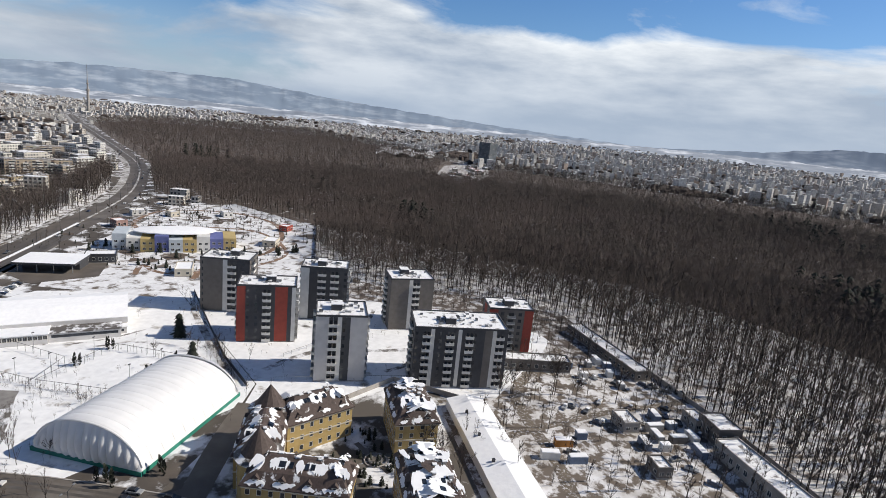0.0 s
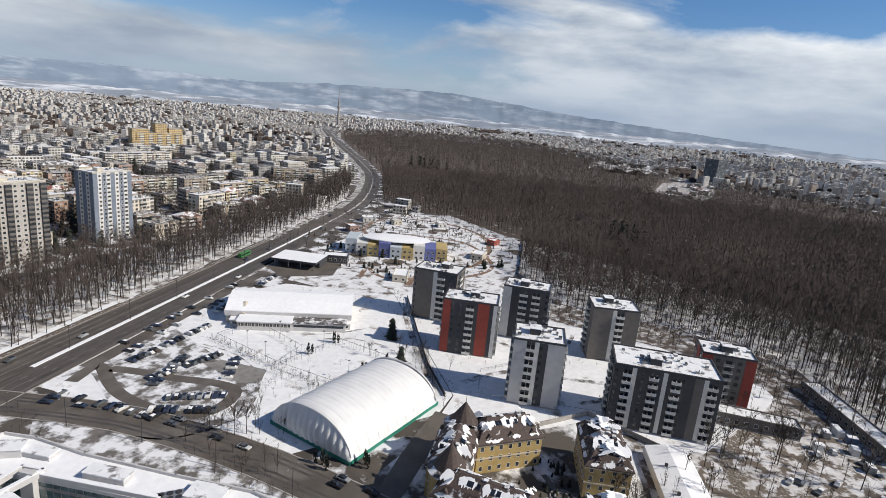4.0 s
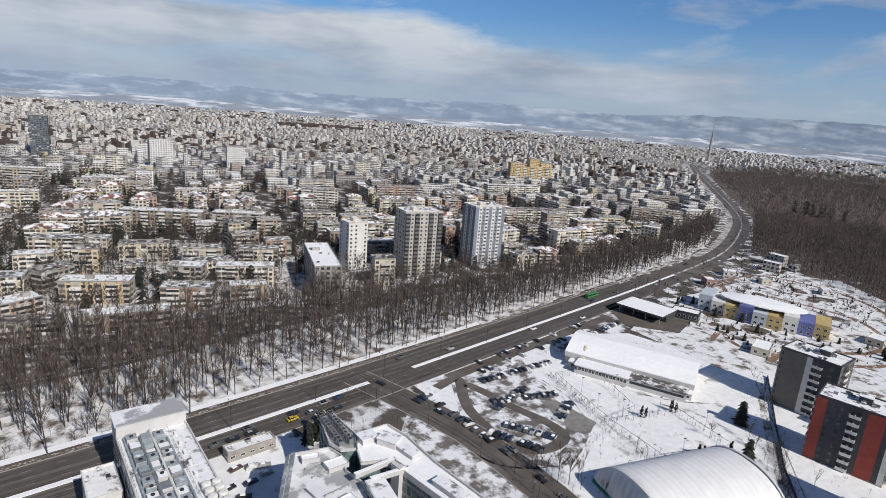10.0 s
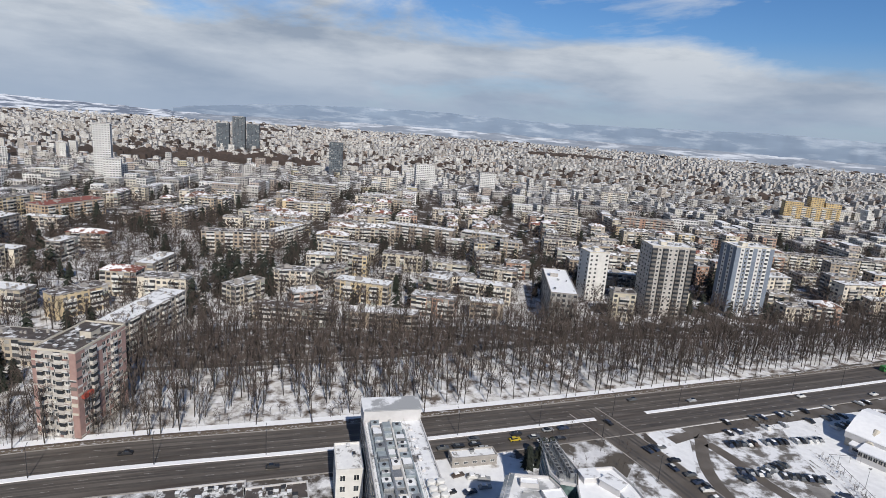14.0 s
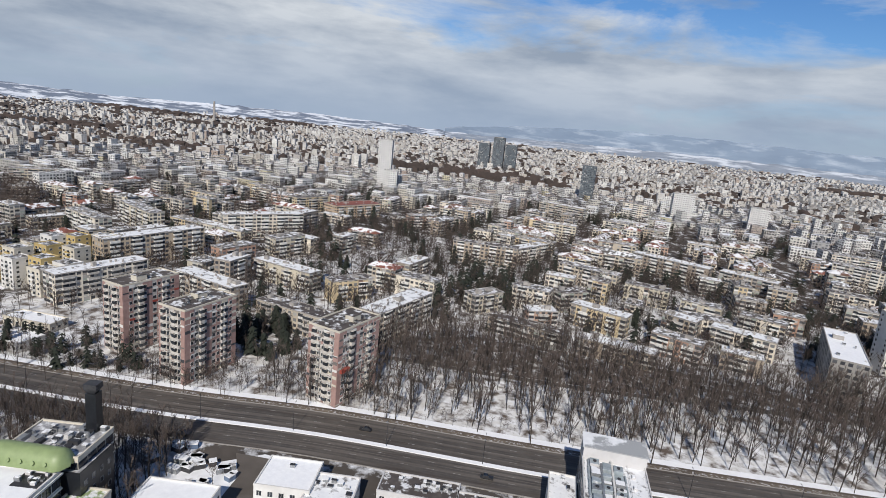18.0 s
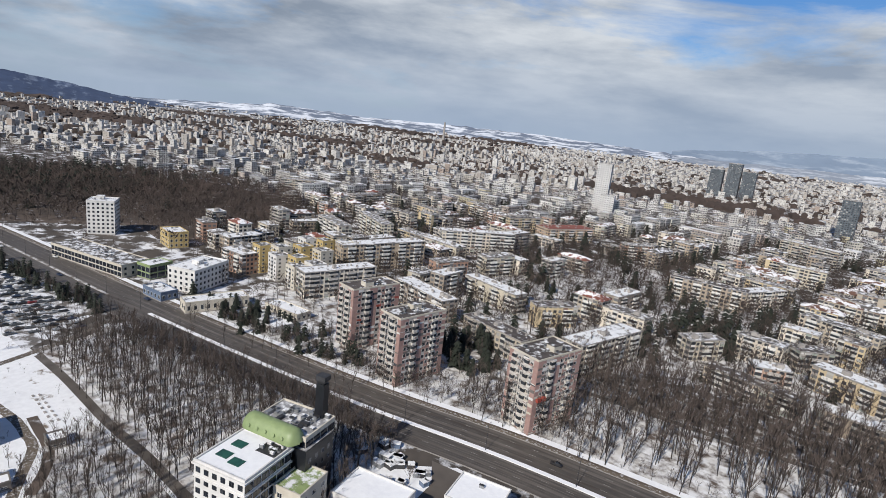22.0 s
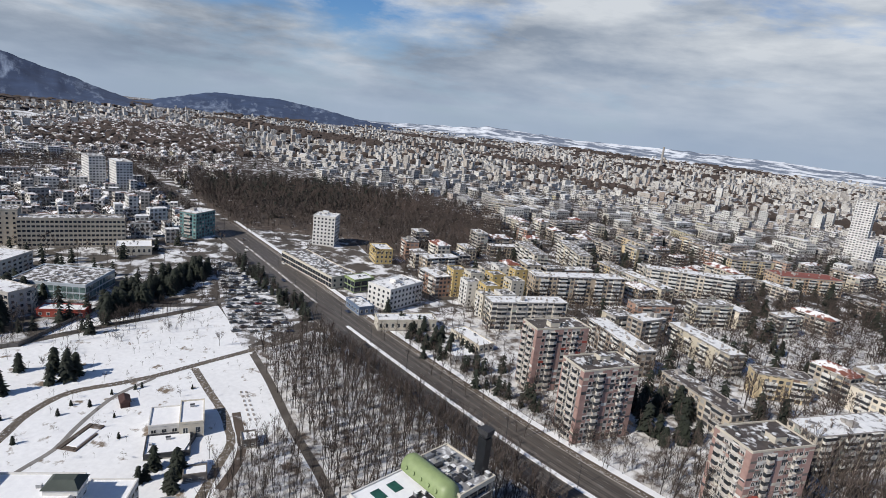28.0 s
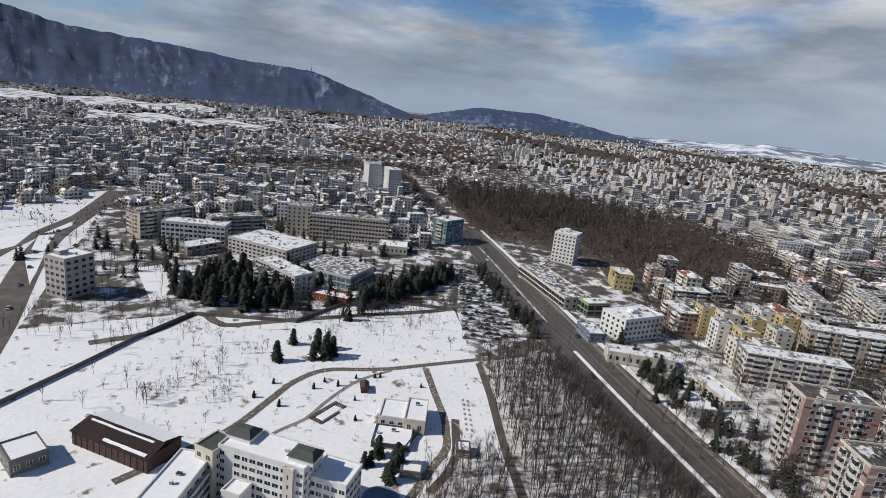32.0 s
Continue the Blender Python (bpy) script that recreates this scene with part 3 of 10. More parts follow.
def lay_land():
    bm = bmesh.new()
    R, rings = 4850, 14
    last = [bm.verts.new((0, 0, 0))]
    for k in range(1, rings + 1):
        r = R * (k / rings) ** 2
        ring = [bm.verts.new((r * math.cos(math.tau * i / 64), r * math.sin(math.tau * i / 64), far_rise(r))) for i in range(64)]
        for i in range(64):
            j = (i + 1) % 64
            bm.faces.new((last[0], ring[i], ring[j]) if len(last) == 1 else (last[i], ring[i], ring[j], last[j]))
        last = ring
    setting("ground", bm, GROUND, "city ground of brown soil and patchy melting snow")
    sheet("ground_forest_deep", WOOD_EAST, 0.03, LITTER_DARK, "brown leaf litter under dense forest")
    sheet("ground_forest_east", [(437, 225), (341, 174), (303, 123), (318, 60), (308, 2), (257, -28), (205, -62), (150, -90), (190, -230), (330, -150), (400, -40), (420, 80), (430, 150)], 0.06, LITTER, "snowy forest floor with brown leaf litter")
    sheet("ground_forest_strip", WOOD_STRIP, 0.03, LITTER, "snowy floor of the wood strip beside the boulevard")
    sheet("ground_forest_south", WOOD_SOUTH, 0.03, LITTER, "snowy floor of a small wood")
    sheet("ground_forest_edge", [(341, 177), (303, 123), (318, 60), (308, 2), (262, -26), (246, -8), (272, 12), (282, 60), (270, 122), (300, 162)], 0.085, LITTER_THICK, "brushy snowy edge of the forest")
    sheet("ground_strip_rear", [(-175, 222), (-137, 214), (-99, 231), (-55, 251), (-25, 267), (15, 287), (63, 311), (95, 325), (200, 360), (110, 335), (60, 330), (0, 305), (-70, 280), (-130, 262)], 0.05, LITTER_THICK, "brushy floor behind the wood path")
    sheet("ground_gardens", [(-326, 68), (-300, 80), (-200, 124), (-165, 140), (-165, 190), (-185, 215), (-300, 210), (-340, 150)], 0.065, LITTER, "snowy gardens and brush round the panel towers")
    sheet("ground_quarter", [(-300, 212), (-185, 216), (-172, 240), (-130, 264), (-70, 284), (0, 312), (60, 336), (60, 470), (-330, 470), (-345, 240)], 0.02, LITTER, "snowy gardens with brown leaf litter between apartment houses")
    ribbon("path_wood_strip", smooth_line([(-160, 202), (-138, 212), (-99, 228), (-55, 248), (-25, 264.6), (15, 285), (63, 309), (95, 322.5), (150, 338)]), 1.8, 1.8, 0.09, ASPHALT, "narrow wet path through the wood strip")
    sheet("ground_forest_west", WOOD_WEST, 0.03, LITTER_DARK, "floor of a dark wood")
    sheet("snow_meadow", MEADOW, 0.04, SNOW_MEADOW, "wide white snow meadow with tracks")
    sheet("snow_field_southwest", [(-120, -232), (-150, -228), (-225, -213), (-250, -163), (-275, -149), (-300, -255), (-370, -300), (-520, -400), (-420, -430), (-250, -340), (-120, -270)], 0.016, SNOW_TRODDEN, "snowy ground between the ring road and its branch")
    sheet("snow_field_park", [(62, 212), (78, 172), (92, 135), (98, 118), (150, 100), (165, 104.5), (236, 198.4), (200, 250), (150, 255), (110, 235)], 0.04, SNOW_TRODDEN, "snow-covered sports park ground")
    sheet("snow_field_play", [(222, 196), (236, 198), (275, 150), (334, 172), (341, 176), (430, 222), (470, 330), (420, 360), (330, 320), (262, 300), (205, 255)], 0.05, PARK_GROUND, "snow-covered playground park with paths")
    sheet("snow_field_blocks", [(150, 99), (165, 104), (236, 198), (275, 150), (334, 172), (303, 123), (318, 60), (308, 2), (250, 8), (195, 20), (183, 60), (165, 70)], 0.06, SNOW_TRODDEN, "snow-covered yard between new apartment blocks")
    sheet("snow_field_yard", [(183, 40), (195, 20), (250, 8), (308, 2), (257, -28), (205, -62), (150, -90), (120, -30), (130, 10)], 0.05, PAYARD, "storage yard of snow and mud")
    ribbon("road_boulevard", [p for p in BOULEVARD if -575 < p[0] < 270], 15, 13, 0.08, ASPHALT_WIDE, "wide wet asphalt boulevard with tyre tracks")
    ribbon("road_boulevard_bend", [p for p in BOULEVARD if 258 < p[0] < 400], 13.5, 12, 0.076, ASPHALT, "wet asphalt boulevard at the bend by the forest")
    ribbon("road_boulevard_far", [p for p in BOULEVARD if p[0] > 385], 10.5, 10, 0.072, ASPHALT, "wet asphalt boulevard running on beside the forest")
    ribbon("road_boulevard_far_verge", [p for p in BOULEVARD if p[0] > 385], 15.3, -10.6, 0.1, SNOW_DIRTY, "verge of dirty ploughed snow along the boulevard")
    ribbon("road_boulevard_dirt", [p for p in BOULEVARD if -575 < p[0] < 130], 18.6, -15.4, 0.11, LITTER_DARK, "strip of dirty slush and soil beside the kerb")
    ribbon("road_boulevard_snowbank", [p for p in BOULEVARD if -575 < p[0] < 130], 22, -18.6, 0.10, SNOW, "bank of ploughed snow along the boulevard")
    ribbon("road_boulevard_verge", [p for p in BOULEVARD if p[0] > 118], 18, -15.4, 0.10, SNOW_DIRTY, "verge of dirty ploughed snow along the boulevard")
    ribbon("road_boulevard_end", [p for p in BOULEVARD if p[0] < -560], 7, 7, 0.07, ASPHALT, "narrower asphalt road running on between woods")
    near_part = [p for p in BOULEVARD if -575 < p[0] < 270]
    ribbon("road_boulevard_kerb_north", near_part, 15.4, -15.0, 0.2, CONCRETE, "concrete kerb", thick=0.2)
    ribbon("road_boulevard_kerb_south", near_part, -13.0, 13.4, 0.2, CONCRETE, "concrete kerb", thick=0.2)
    a = [p for p in BOULEVARD if p[0] < 45]
    b = [p for p in BOULEVARD if p[0] > 66]
    c1, c2 = [p for p in a if -520 < p[0] < -345], [p for p in a if -322 < p[0]]
    for line, w, m in ((c1, 0.7, SNOW_DIRTY), (c2, 1.0, SNOW), ([p for p in b if p[0] < 330], 0.9, SNOW), ([p for p in b if p[0] > 318], 0.8, SNOW_DIRTY)):
        ribbon("road_boulevard_median", line, w, w, 0.3, m, "narrow median heaped with snow" if m is SNOW else "narrow median with dirty old snow", thick=0.25)
    ribbon("road_side", SIDE_ROAD, 7, 7, 0.09, ASPHALT, "asphalt side road with parked cars")
    ribbon("road_side_kerb", SIDE_ROAD, 7.4, -7, 0.2, CONCRETE, "concrete kerb", thick=0.2)
    ribbon("road_side_kerb_west", SIDE_ROAD, -7, 7.4, 0.2, CONCRETE, "concrete kerb", thick=0.2)
    ribbon("road_castle", smooth_line([(94, 92), (107, 84), (124, 90), (140, 95), (152, 98)]), 4, 4, 0.1, ASPHALT, "narrow asphalt street")


def hills():
    """Mountains far behind the city: a ridge line by direction, with rising flanks."""
    ridges = [
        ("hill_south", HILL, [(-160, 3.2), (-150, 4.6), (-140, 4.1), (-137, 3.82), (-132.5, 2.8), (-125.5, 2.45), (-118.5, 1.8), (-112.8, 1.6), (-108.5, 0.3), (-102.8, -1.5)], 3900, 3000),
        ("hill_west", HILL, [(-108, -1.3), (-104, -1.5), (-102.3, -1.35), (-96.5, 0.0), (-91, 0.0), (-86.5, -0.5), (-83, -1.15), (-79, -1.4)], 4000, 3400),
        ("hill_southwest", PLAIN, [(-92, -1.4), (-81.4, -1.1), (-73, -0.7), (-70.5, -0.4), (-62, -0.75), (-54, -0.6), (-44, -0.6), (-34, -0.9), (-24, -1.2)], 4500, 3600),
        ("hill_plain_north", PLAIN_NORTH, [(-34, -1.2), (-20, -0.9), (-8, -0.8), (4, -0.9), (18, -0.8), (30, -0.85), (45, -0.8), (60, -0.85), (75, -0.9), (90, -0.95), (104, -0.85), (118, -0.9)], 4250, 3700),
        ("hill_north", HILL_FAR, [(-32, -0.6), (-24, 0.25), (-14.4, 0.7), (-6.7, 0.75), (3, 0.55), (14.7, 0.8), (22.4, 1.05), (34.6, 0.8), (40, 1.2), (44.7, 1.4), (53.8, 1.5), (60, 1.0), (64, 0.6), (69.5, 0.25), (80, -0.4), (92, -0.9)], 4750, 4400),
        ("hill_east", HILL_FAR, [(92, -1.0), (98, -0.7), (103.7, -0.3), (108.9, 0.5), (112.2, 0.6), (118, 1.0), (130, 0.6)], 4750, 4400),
    ]
    for name, m, line, far, near in ridges:
        bm = bmesh.new()
        uv = bm.loops.layers.uv.new("UVMap")
        cols, spur = [], 0.34 if m is HILL else 0.12
        n, rows = int((line[-1][0] - line[0][0]) / 0.22), 20
        at = {}
        for i in range(n + 1):
            az = line[0][0] + (line[-1][0] - line[0][0]) * i / n
            el = float(np.interp(az, [p[0] for p in line], [p[1] for p in line]))
            top = 115 + far * math.tan(radians(el)) + 9 * noise.noise((az * 0.9, 3.1, 0)) + 4 * noise.noise((az * 3.1, 1.1, 0))
            col = []
            for k in range(rows + 1):
                q = k / rows
                r = near + (far - near) * q
                z0 = far_rise(r) - 3
                ridge = abs(noise.noise((az * 0.33 + q * 0.9, q * 1.3, 2))) + 0.45 * abs(noise.noise((az * 0.9 + q * 1.6, q * 2.4, 5)))
                z = z0 + max(4.0, top - z0) * q ** 1.35 * (1 + spur * (1 - q) * (0.6 - 2.6 * ridge))
                v = bm.verts.new((r * math.sin(radians(az)), r * math.cos(radians(az)), z))
                at[v] = (az, q)
                col.append(v)
            cols.append(col)
        for p, q in zip(cols, cols[1:]):
            for k in range(rows):
                fc = bm.faces.new((p[k], q[k], q[k + 1], p[k + 1]))
                fc.smooth = True
                for lp in fc.loops:
                    lp[uv].uv = at[lp.vert]
        bm.normal_update()
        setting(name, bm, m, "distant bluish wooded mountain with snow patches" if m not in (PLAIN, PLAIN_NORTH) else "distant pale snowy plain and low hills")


PARK_GROUND = mat("park_ground", (0.78, 0.79, 0.81), (0.62, 0.62, 0.64), 0.85, 0.3, spots=(0.14, 0.115, 0.095), spot_scale=0.13, spot_at=0.555, spot_soft=0.05)
PAYARD = mat("yard_ground", (0.7, 0.7, 0.72), (0.44, 0.42, 0.4), 0.9, 0.3, spots=(0.13, 0.105, 0.085), spot_scale=0.2, spot_at=0.505, spot_soft=0.04)
lay_land()
hills()

# ---- trees ----
def bare_tree(rnd, height, limbs, twigs, trunk_sides=4, spread=0.19, twig_w=0.09, rise=2.0, lean=0.05, low=0.34):
    """Arrays of one leafless tree: a tapered trunk, limbs and a haze of fine twigs."""
    V, F, S, M = [], [], [], []

    def stick(a, b, r0, r1, sides, mi):
        a, b = np.array(a), np.array(b)
        w = b - a
        w = w / (np.linalg.norm(w) + 1e-9)
        u = np.cross(w, (0.31, 0.93, 0.17))
        u /= np.linalg.norm(u)
        v = np.cross(w, u)
        base = len(V)
        for c, r in ((a, r0), (b, r1)):
            for i in range(sides):
                k = math.tau * i / sides
                V.append(c + (u * math.cos(k) + v * math.sin(k)) * r)
        for i in range(sides):
            F.extend((base + i, base + (i + 1) % sides, base + sides + (i + 1) % sides, base + sides + i))
            S.append(4), M.append(mi)

    def sliver(a, b, w):
        a, b = np.array(a), np.array(b)
        side = np.cross(b - a, (rnd.uniform(-1, 1), rnd.uniform(-1, 1), rnd.uniform(-1, 1)))
        side = side / (np.linalg.norm(side) + 1e-9) * w
        base = len(V)
        V.extend((a - side, a + side, b))
        F.extend((base, base + 1, base + 2))
        S.append(3), M.append(1)

    bend = (rnd.uniform(-lean, lean) * height, rnd.uniform(-lean, lean) * height)
    mid = (bend[0] * 0.5, bend[1] * 0.5, height * 0.5)
    top = (bend[0], bend[1], height * 0.86)
    r = height * 0.0095
    stick((0, 0, -0.2), mid, r * 1.25, r * 0.85, trunk_sides, 0)
    stick(mid, top, r * 0.85, r * 0.25, max(3, trunk_sides - 1), 0)
    tips = [(mid, top)]
    for i in range(limbs):
        s = rnd.uniform(low, 0.82)
        a = (bend[0] * s, bend[1] * s, height * s * 0.93)
        k, ln = rnd.uniform(0, math.tau), height * spread * rnd.uniform(0.6, 1.2) * (1.3 - 0.8 * s)
        b = (a[0] + math.cos(k) * ln, a[1] + math.sin(k) * ln, min(height * 0.97, a[2] + ln * rnd.uniform(1.5, rise)))
        stick(a, b, r * (0.42 if s > 0.34 else 0.6), r * 0.12, 3, 0)
        tips.append((a, b))
    for i in range(twigs):
        a, b = tips[rnd.randrange(len(tips))]
        s = rnd.uniform(0.3, 1.0)
        o = tuple(p + (q - p) * s for p, q in zip(a, b))
        k, ln = rnd.uniform(0, math.tau), height * rnd.uniform(0.03, 0.085)
        e = (o[0] + math.cos(k) * ln * 0.7, o[1] + math.sin(k) * ln * 0.7, o[2] + ln * rnd.uniform(0.7, 1.6))
        sliver(o, e, twig_w * rnd.uniform(0.6, 1.2))
    return np.array(V), np.array(F), np.array(S), np.array(M)


def fir_tree(rnd, height, layers=9, boughs=9):
    """Arrays of one conifer: a trunk and whorls of drooping boughs."""
    V, F, S, M = [], [], [], []
    base = 0
    for i in range(4):
        k = math.tau * i / 4
        V.extend(((math.cos(k) * height * 0.014, math.sin(k) * height * 0.014, -0.2), (0, 0, height)))
    for i in range(4):
        F.extend((2 * i, 2 * ((i + 1) % 4), 2 * i + 1)), S.append(3), M.append(0)
    for l in range(layers):
        s = l / layers
        z, rad = height * (0.1 + 0.88 * s), height * 0.21 * (1 - s) ** 0.85 + 0.12
        for i in range(boughs):
            k = math.tau * (i + rnd.random() * 0.8) / boughs + l
            rr = rad * rnd.uniform(0.65, 1.2)
            tip = (math.cos(k) * rr, math.sin(k) * rr, z - rr * rnd.uniform(0.15, 0.5))
            wv = rr * 0.34
            p = (math.cos(k) * rr * 0.5, math.sin(k) * rr * 0.5, z + height * 0.02)
            side = (-math.sin(k) * wv, math.cos(k) * wv)
            b0 = len(V)
            V.extend(((0, 0, z + height * 0.085), (p[0] + side[0], p[1] + side[1], p[2] - wv * 0.5), tip, (p[0] - side[0], p[1] - side[1], p[2] - wv * 0.5), p))
            for q in ((0, 1, 4), (1, 2, 4), (2, 3, 4), (3, 0, 4)):
                F.extend(b0 + j for j in q), S.append(3), M.append(1)
    return np.array(V, float), np.array(F), np.array(S), np.array(M)


def plant(name, kinds, xy, heights, rnd, mats, label, category):
    """Many trees in one mesh: copies of the kinds, turned and scaled."""
    VV, FF, SS, MM, off = [], [], [], [], 0
    for (x, y), h in zip(xy, heights):
        V, F, S, M = kinds[rnd.randrange(len(kinds))]
        k = rnd.uniform(0, math.tau)
        c, s = math.cos(k), math.sin(k)
        W = np.empty_like(V)
        W[:, 0], W[:, 1], W[:, 2] = (V[:, 0] * c - V[:, 1] * s) * h + x, (V[:, 0] * s + V[:, 1] * c) * h + y, V[:, 2] * h
        VV.append(W), FF.append(F + off), SS.append(S), MM.append(M)
        off += len(V)
    me = raw_mesh(name, np.concatenate(VV), np.concatenate(FF), np.concatenate(SS), mats, np.concatenate(MM))
    return tagged(new(name, me), label, category, kind="stuff")


def scatter(poly, spacing, rnd, jitter=0.45, keep=None):
    xs, ys = [p[0] for p in poly], [p[1] for p in poly]
    out = []
    x = min(xs)
    gx, gy = np.meshgrid(np.arange(min(xs), max(xs), spacing), np.arange(min(ys), max(ys), spacing))
    gx, gy = gx.ravel(), gy.ravel()
    ra = np.random.RandomState(rnd.randrange(99999))
    gx, gy = gx + ra.uniform(-jitter, jitter, gx.shape) * spacing, gy + ra.uniform(-jitter, jitter, gy.shape) * spacing
    ok = inside(poly, gx, gy)
    if keep is not None:
        ok &= keep(gx, gy)
    return np.stack([gx[ok], gy[ok]], 1)


def crown_tree(rnd, twigs, w):
    """A leafless tree seen from far off: a thin trunk and a loose dome of twigs, of unit height."""
    V, F, S, M = [], [], [], []
    for i in range(3):
        k = math.tau * i / 3
        V.extend(((math.cos(k) * 0.009, math.sin(k) * 0.009, -0.02), (0, 0, 0.8)))
    for i in range(3):
        F.extend((2 * i, 2 * ((i + 1) % 3), 2 * i + 1)), S.append(3), M.append(0)
    for i in range(twigs):
        k, rr, z = rnd.uniform(0, math.tau), 0.24 * math.sqrt(rnd.random()), rnd.uniform(0.42, 0.9)
        rr *= 1.15 - 0.8 * max(0, z - 0.6) / 0.4
        o = np.array((math.cos(k) * rr, math.sin(k) * rr, z))
        k2 = k + rnd.uniform(-0.9, 0.9)
        e = o + np.array((math.cos(k2) * 0.09, math.sin(k2) * 0.09, rnd.uniform(0.02, 0.16))) * rnd.uniform(0.6, 1.3)
        side = np.cross(e - o, (rnd.uniform(-1, 1), rnd.uniform(-1, 1), rnd.uniform(-1, 1)))
        side = side / (np.linalg.norm(side) + 1e-9) * w * rnd.uniform(0.6, 1.3)
        b = len(V)
        V.extend((o - side, o + side, e))
        F.extend((b, b + 1, b + 2)), S.append(3), M.append(1)
    return np.array(V, float), np.array(F), np.array(S), np.array(M)


TREE_RND = random.Random(11)
TREES_NEAR = [bare_tree(TREE_RND, 1.0, 10, 88, 3, spread=TREE_RND.uniform(0.13, 0.2), twig_w=0.005, rise=3.0, lean=0.12, low=0.16) for _ in range(12)]
TREES_MID = [bare_tree(TREE_RND, 1.0, 6, 50, 3, spread=0.17, twig_w=0.0095) for _ in range(9)]
TREES_SLIM = [bare_tree(TREE_RND, 1.0, 7, 52, 3, spread=TREE_RND.uniform(0.16, 0.26), twig_w=0.0075, rise=2.0) for _ in range(10)]
TREES_DOME = [bare_tree(TREE_RND, 1.0, 8, 70, 3, spread=0.3, twig_w=0.011, rise=1.7) for _ in range(9)]
TREES_FAR = [crown_tree(TREE_RND, 32, 0.022) for _ in range(9)]
TREES_DISTANT = [crown_tree(TREE_RND, 14, 0.036) for _ in range(9)]
TREES_CROWN = [crown_tree(TREE_RND, 92, 0.009) for _ in range(9)]
TREES_CARPET = [crown_tree(TREE_RND, 42, 0.0145) for _ in range(9)]
FIRS = [fir_tree(TREE_RND, 1.0) for _ in range(5)]
FIRS_FAR = [fir_tree(TREE_RND, 1.0, 6, 6) for _ in range(5)]


def near_road(x, y):
    hit = np.zeros(x.shape, bool)
    for a, b in BOULEVARD:
        hit |= (x - a) ** 2 + (y - b) ** 2 < 52 ** 2
    return hit


CLEARING = [(900, 262), (904, 208), (1010, 195), (1120, 205), (1290, 244), (1400, 300), (1210, 325)]


def woods():
    r = random.Random(5)
    bare_land = lambda q: q[~inside(CLEARING, q[:, 0], q[:, 1])]
    hs = lambda n, lo, hi: [r.uniform(lo, hi) for _ in range(n)]
    near = lambda x, y: (np.hypot(x, y) < 480) & (x + y * 0.2 < 420)
    xy = scatter(WOOD_STRIP, 4.9, r, keep=lambda x, y: ~near_road(x, y) | (np.sin(x * 7.3 + y * 3.1) > -0.35) | (x > 60))
    plant("wood_strip", TREES_NEAR, xy, hs(len(xy), 15, 24), r, [BARK, TWIG], "strip of leafless brown trees beside the boulevard", "trees")
    xy = scatter(WOOD_SOUTH, 4.0, r)
    plant("wood_south", TREES_NEAR, xy, hs(len(xy), 12, 18), r, [BARK, TWIG], "small wood of dense leafless trees", "trees")
    edge = scatter([(-296, 40), (-200, 86), (-152, 108), (-146, 96), (-196, 72), (-288, 28)], 3.4, r)
    plant("wood_south_edge", TREES_DOME, edge, hs(len(edge), 6, 12), r, [BARK, TWIG_FAR], "dark tangled edge of the small wood along the boulevard", "trees")
    xy = scatter(BRUSH_WOOD, 3.6, r)
    plant("brush_wood", TREES_NEAR, xy, hs(len(xy), 7, 14), r, [BARK, TWIG], "young bare trees and brush below the meadow", "trees")
    xy = scatter(BRUSH_WOOD, 4.2, r)
    plant("brush_wood_scrub", TREES_DOME, xy, hs(len(xy), 2.0, 5.0), r, [BARK, TWIG_FAR], "low dark scrub among young trees", "shrubs")
    d = lambda x, y: np.hypot(x, y)
    seen = lambda x, y: y > -0.62 * x
    xy = scatter(WOOD_EAST, 5.9, r, keep=lambda x, y: (d(x, y) < 480) & (d(x, y) >= 330) & seen(x, y))
    plant("forest_crowns", TREES_CROWN, xy, hs(len(xy), 14, 21), r, [BARK, TWIG_MID], "closed brown crowns of a leafless forest", "forest")
    xy = np.concatenate([scatter(WOOD_EAST, 4.5, r, keep=lambda x, y: (d(x, y) < 330)), scatter(WOOD_EAST, 9.0, r, keep=lambda x, y: (d(x, y) < 430) & (d(x, y) >= 330) & seen(x, y))])
    plant("forest_near", TREES_SLIM, xy, hs(len(xy), 14, 22), r, [BARK, TWIG], "leafless brown forest with slim trunks over snow", "forest")
    xy = scatter(WOOD_EAST, 7.0, r, keep=lambda x, y: (d(x, y) >= 480) & (d(x, y) < 900) & (y > -0.55 * x))
    xy = bare_land(np.array(xy))
    plant("forest_middle", TREES_CARPET, xy, hs(len(xy), 15, 23), r, [BARK, TWIG_MID], "dense leafless brown forest", "forest")
    xy = scatter(WOOD_EAST, 13.5, r, keep=lambda x, y: (d(x, y) >= 900) & (y > -0.55 * x))
    xy = bare_land(np.array(xy))
    plant("forest_far", TREES_DISTANT, xy, hs(len(xy), 16, 24), r, [BARK, TWIG_MID], "distant leafless brown forest", "forest")
    xy = scatter(WOOD_WEST, 7.5, r)
    plant("forest_west", TREES_FAR, xy, hs(len(xy), 14, 22), r, [BARK, TWIG_FAR], "dark leafless wood beyond the crossing", "forest")


woods()

# ---- buildings ----
_shared = {}


def shared(key, make, mats):
    if key not in _shared:
        bm = bmesh.new()
        make(bm)
        _shared[key] = mesh_of(key if isinstance(key, str) else str(key[0]), bm, mats)
    return _shared[key]


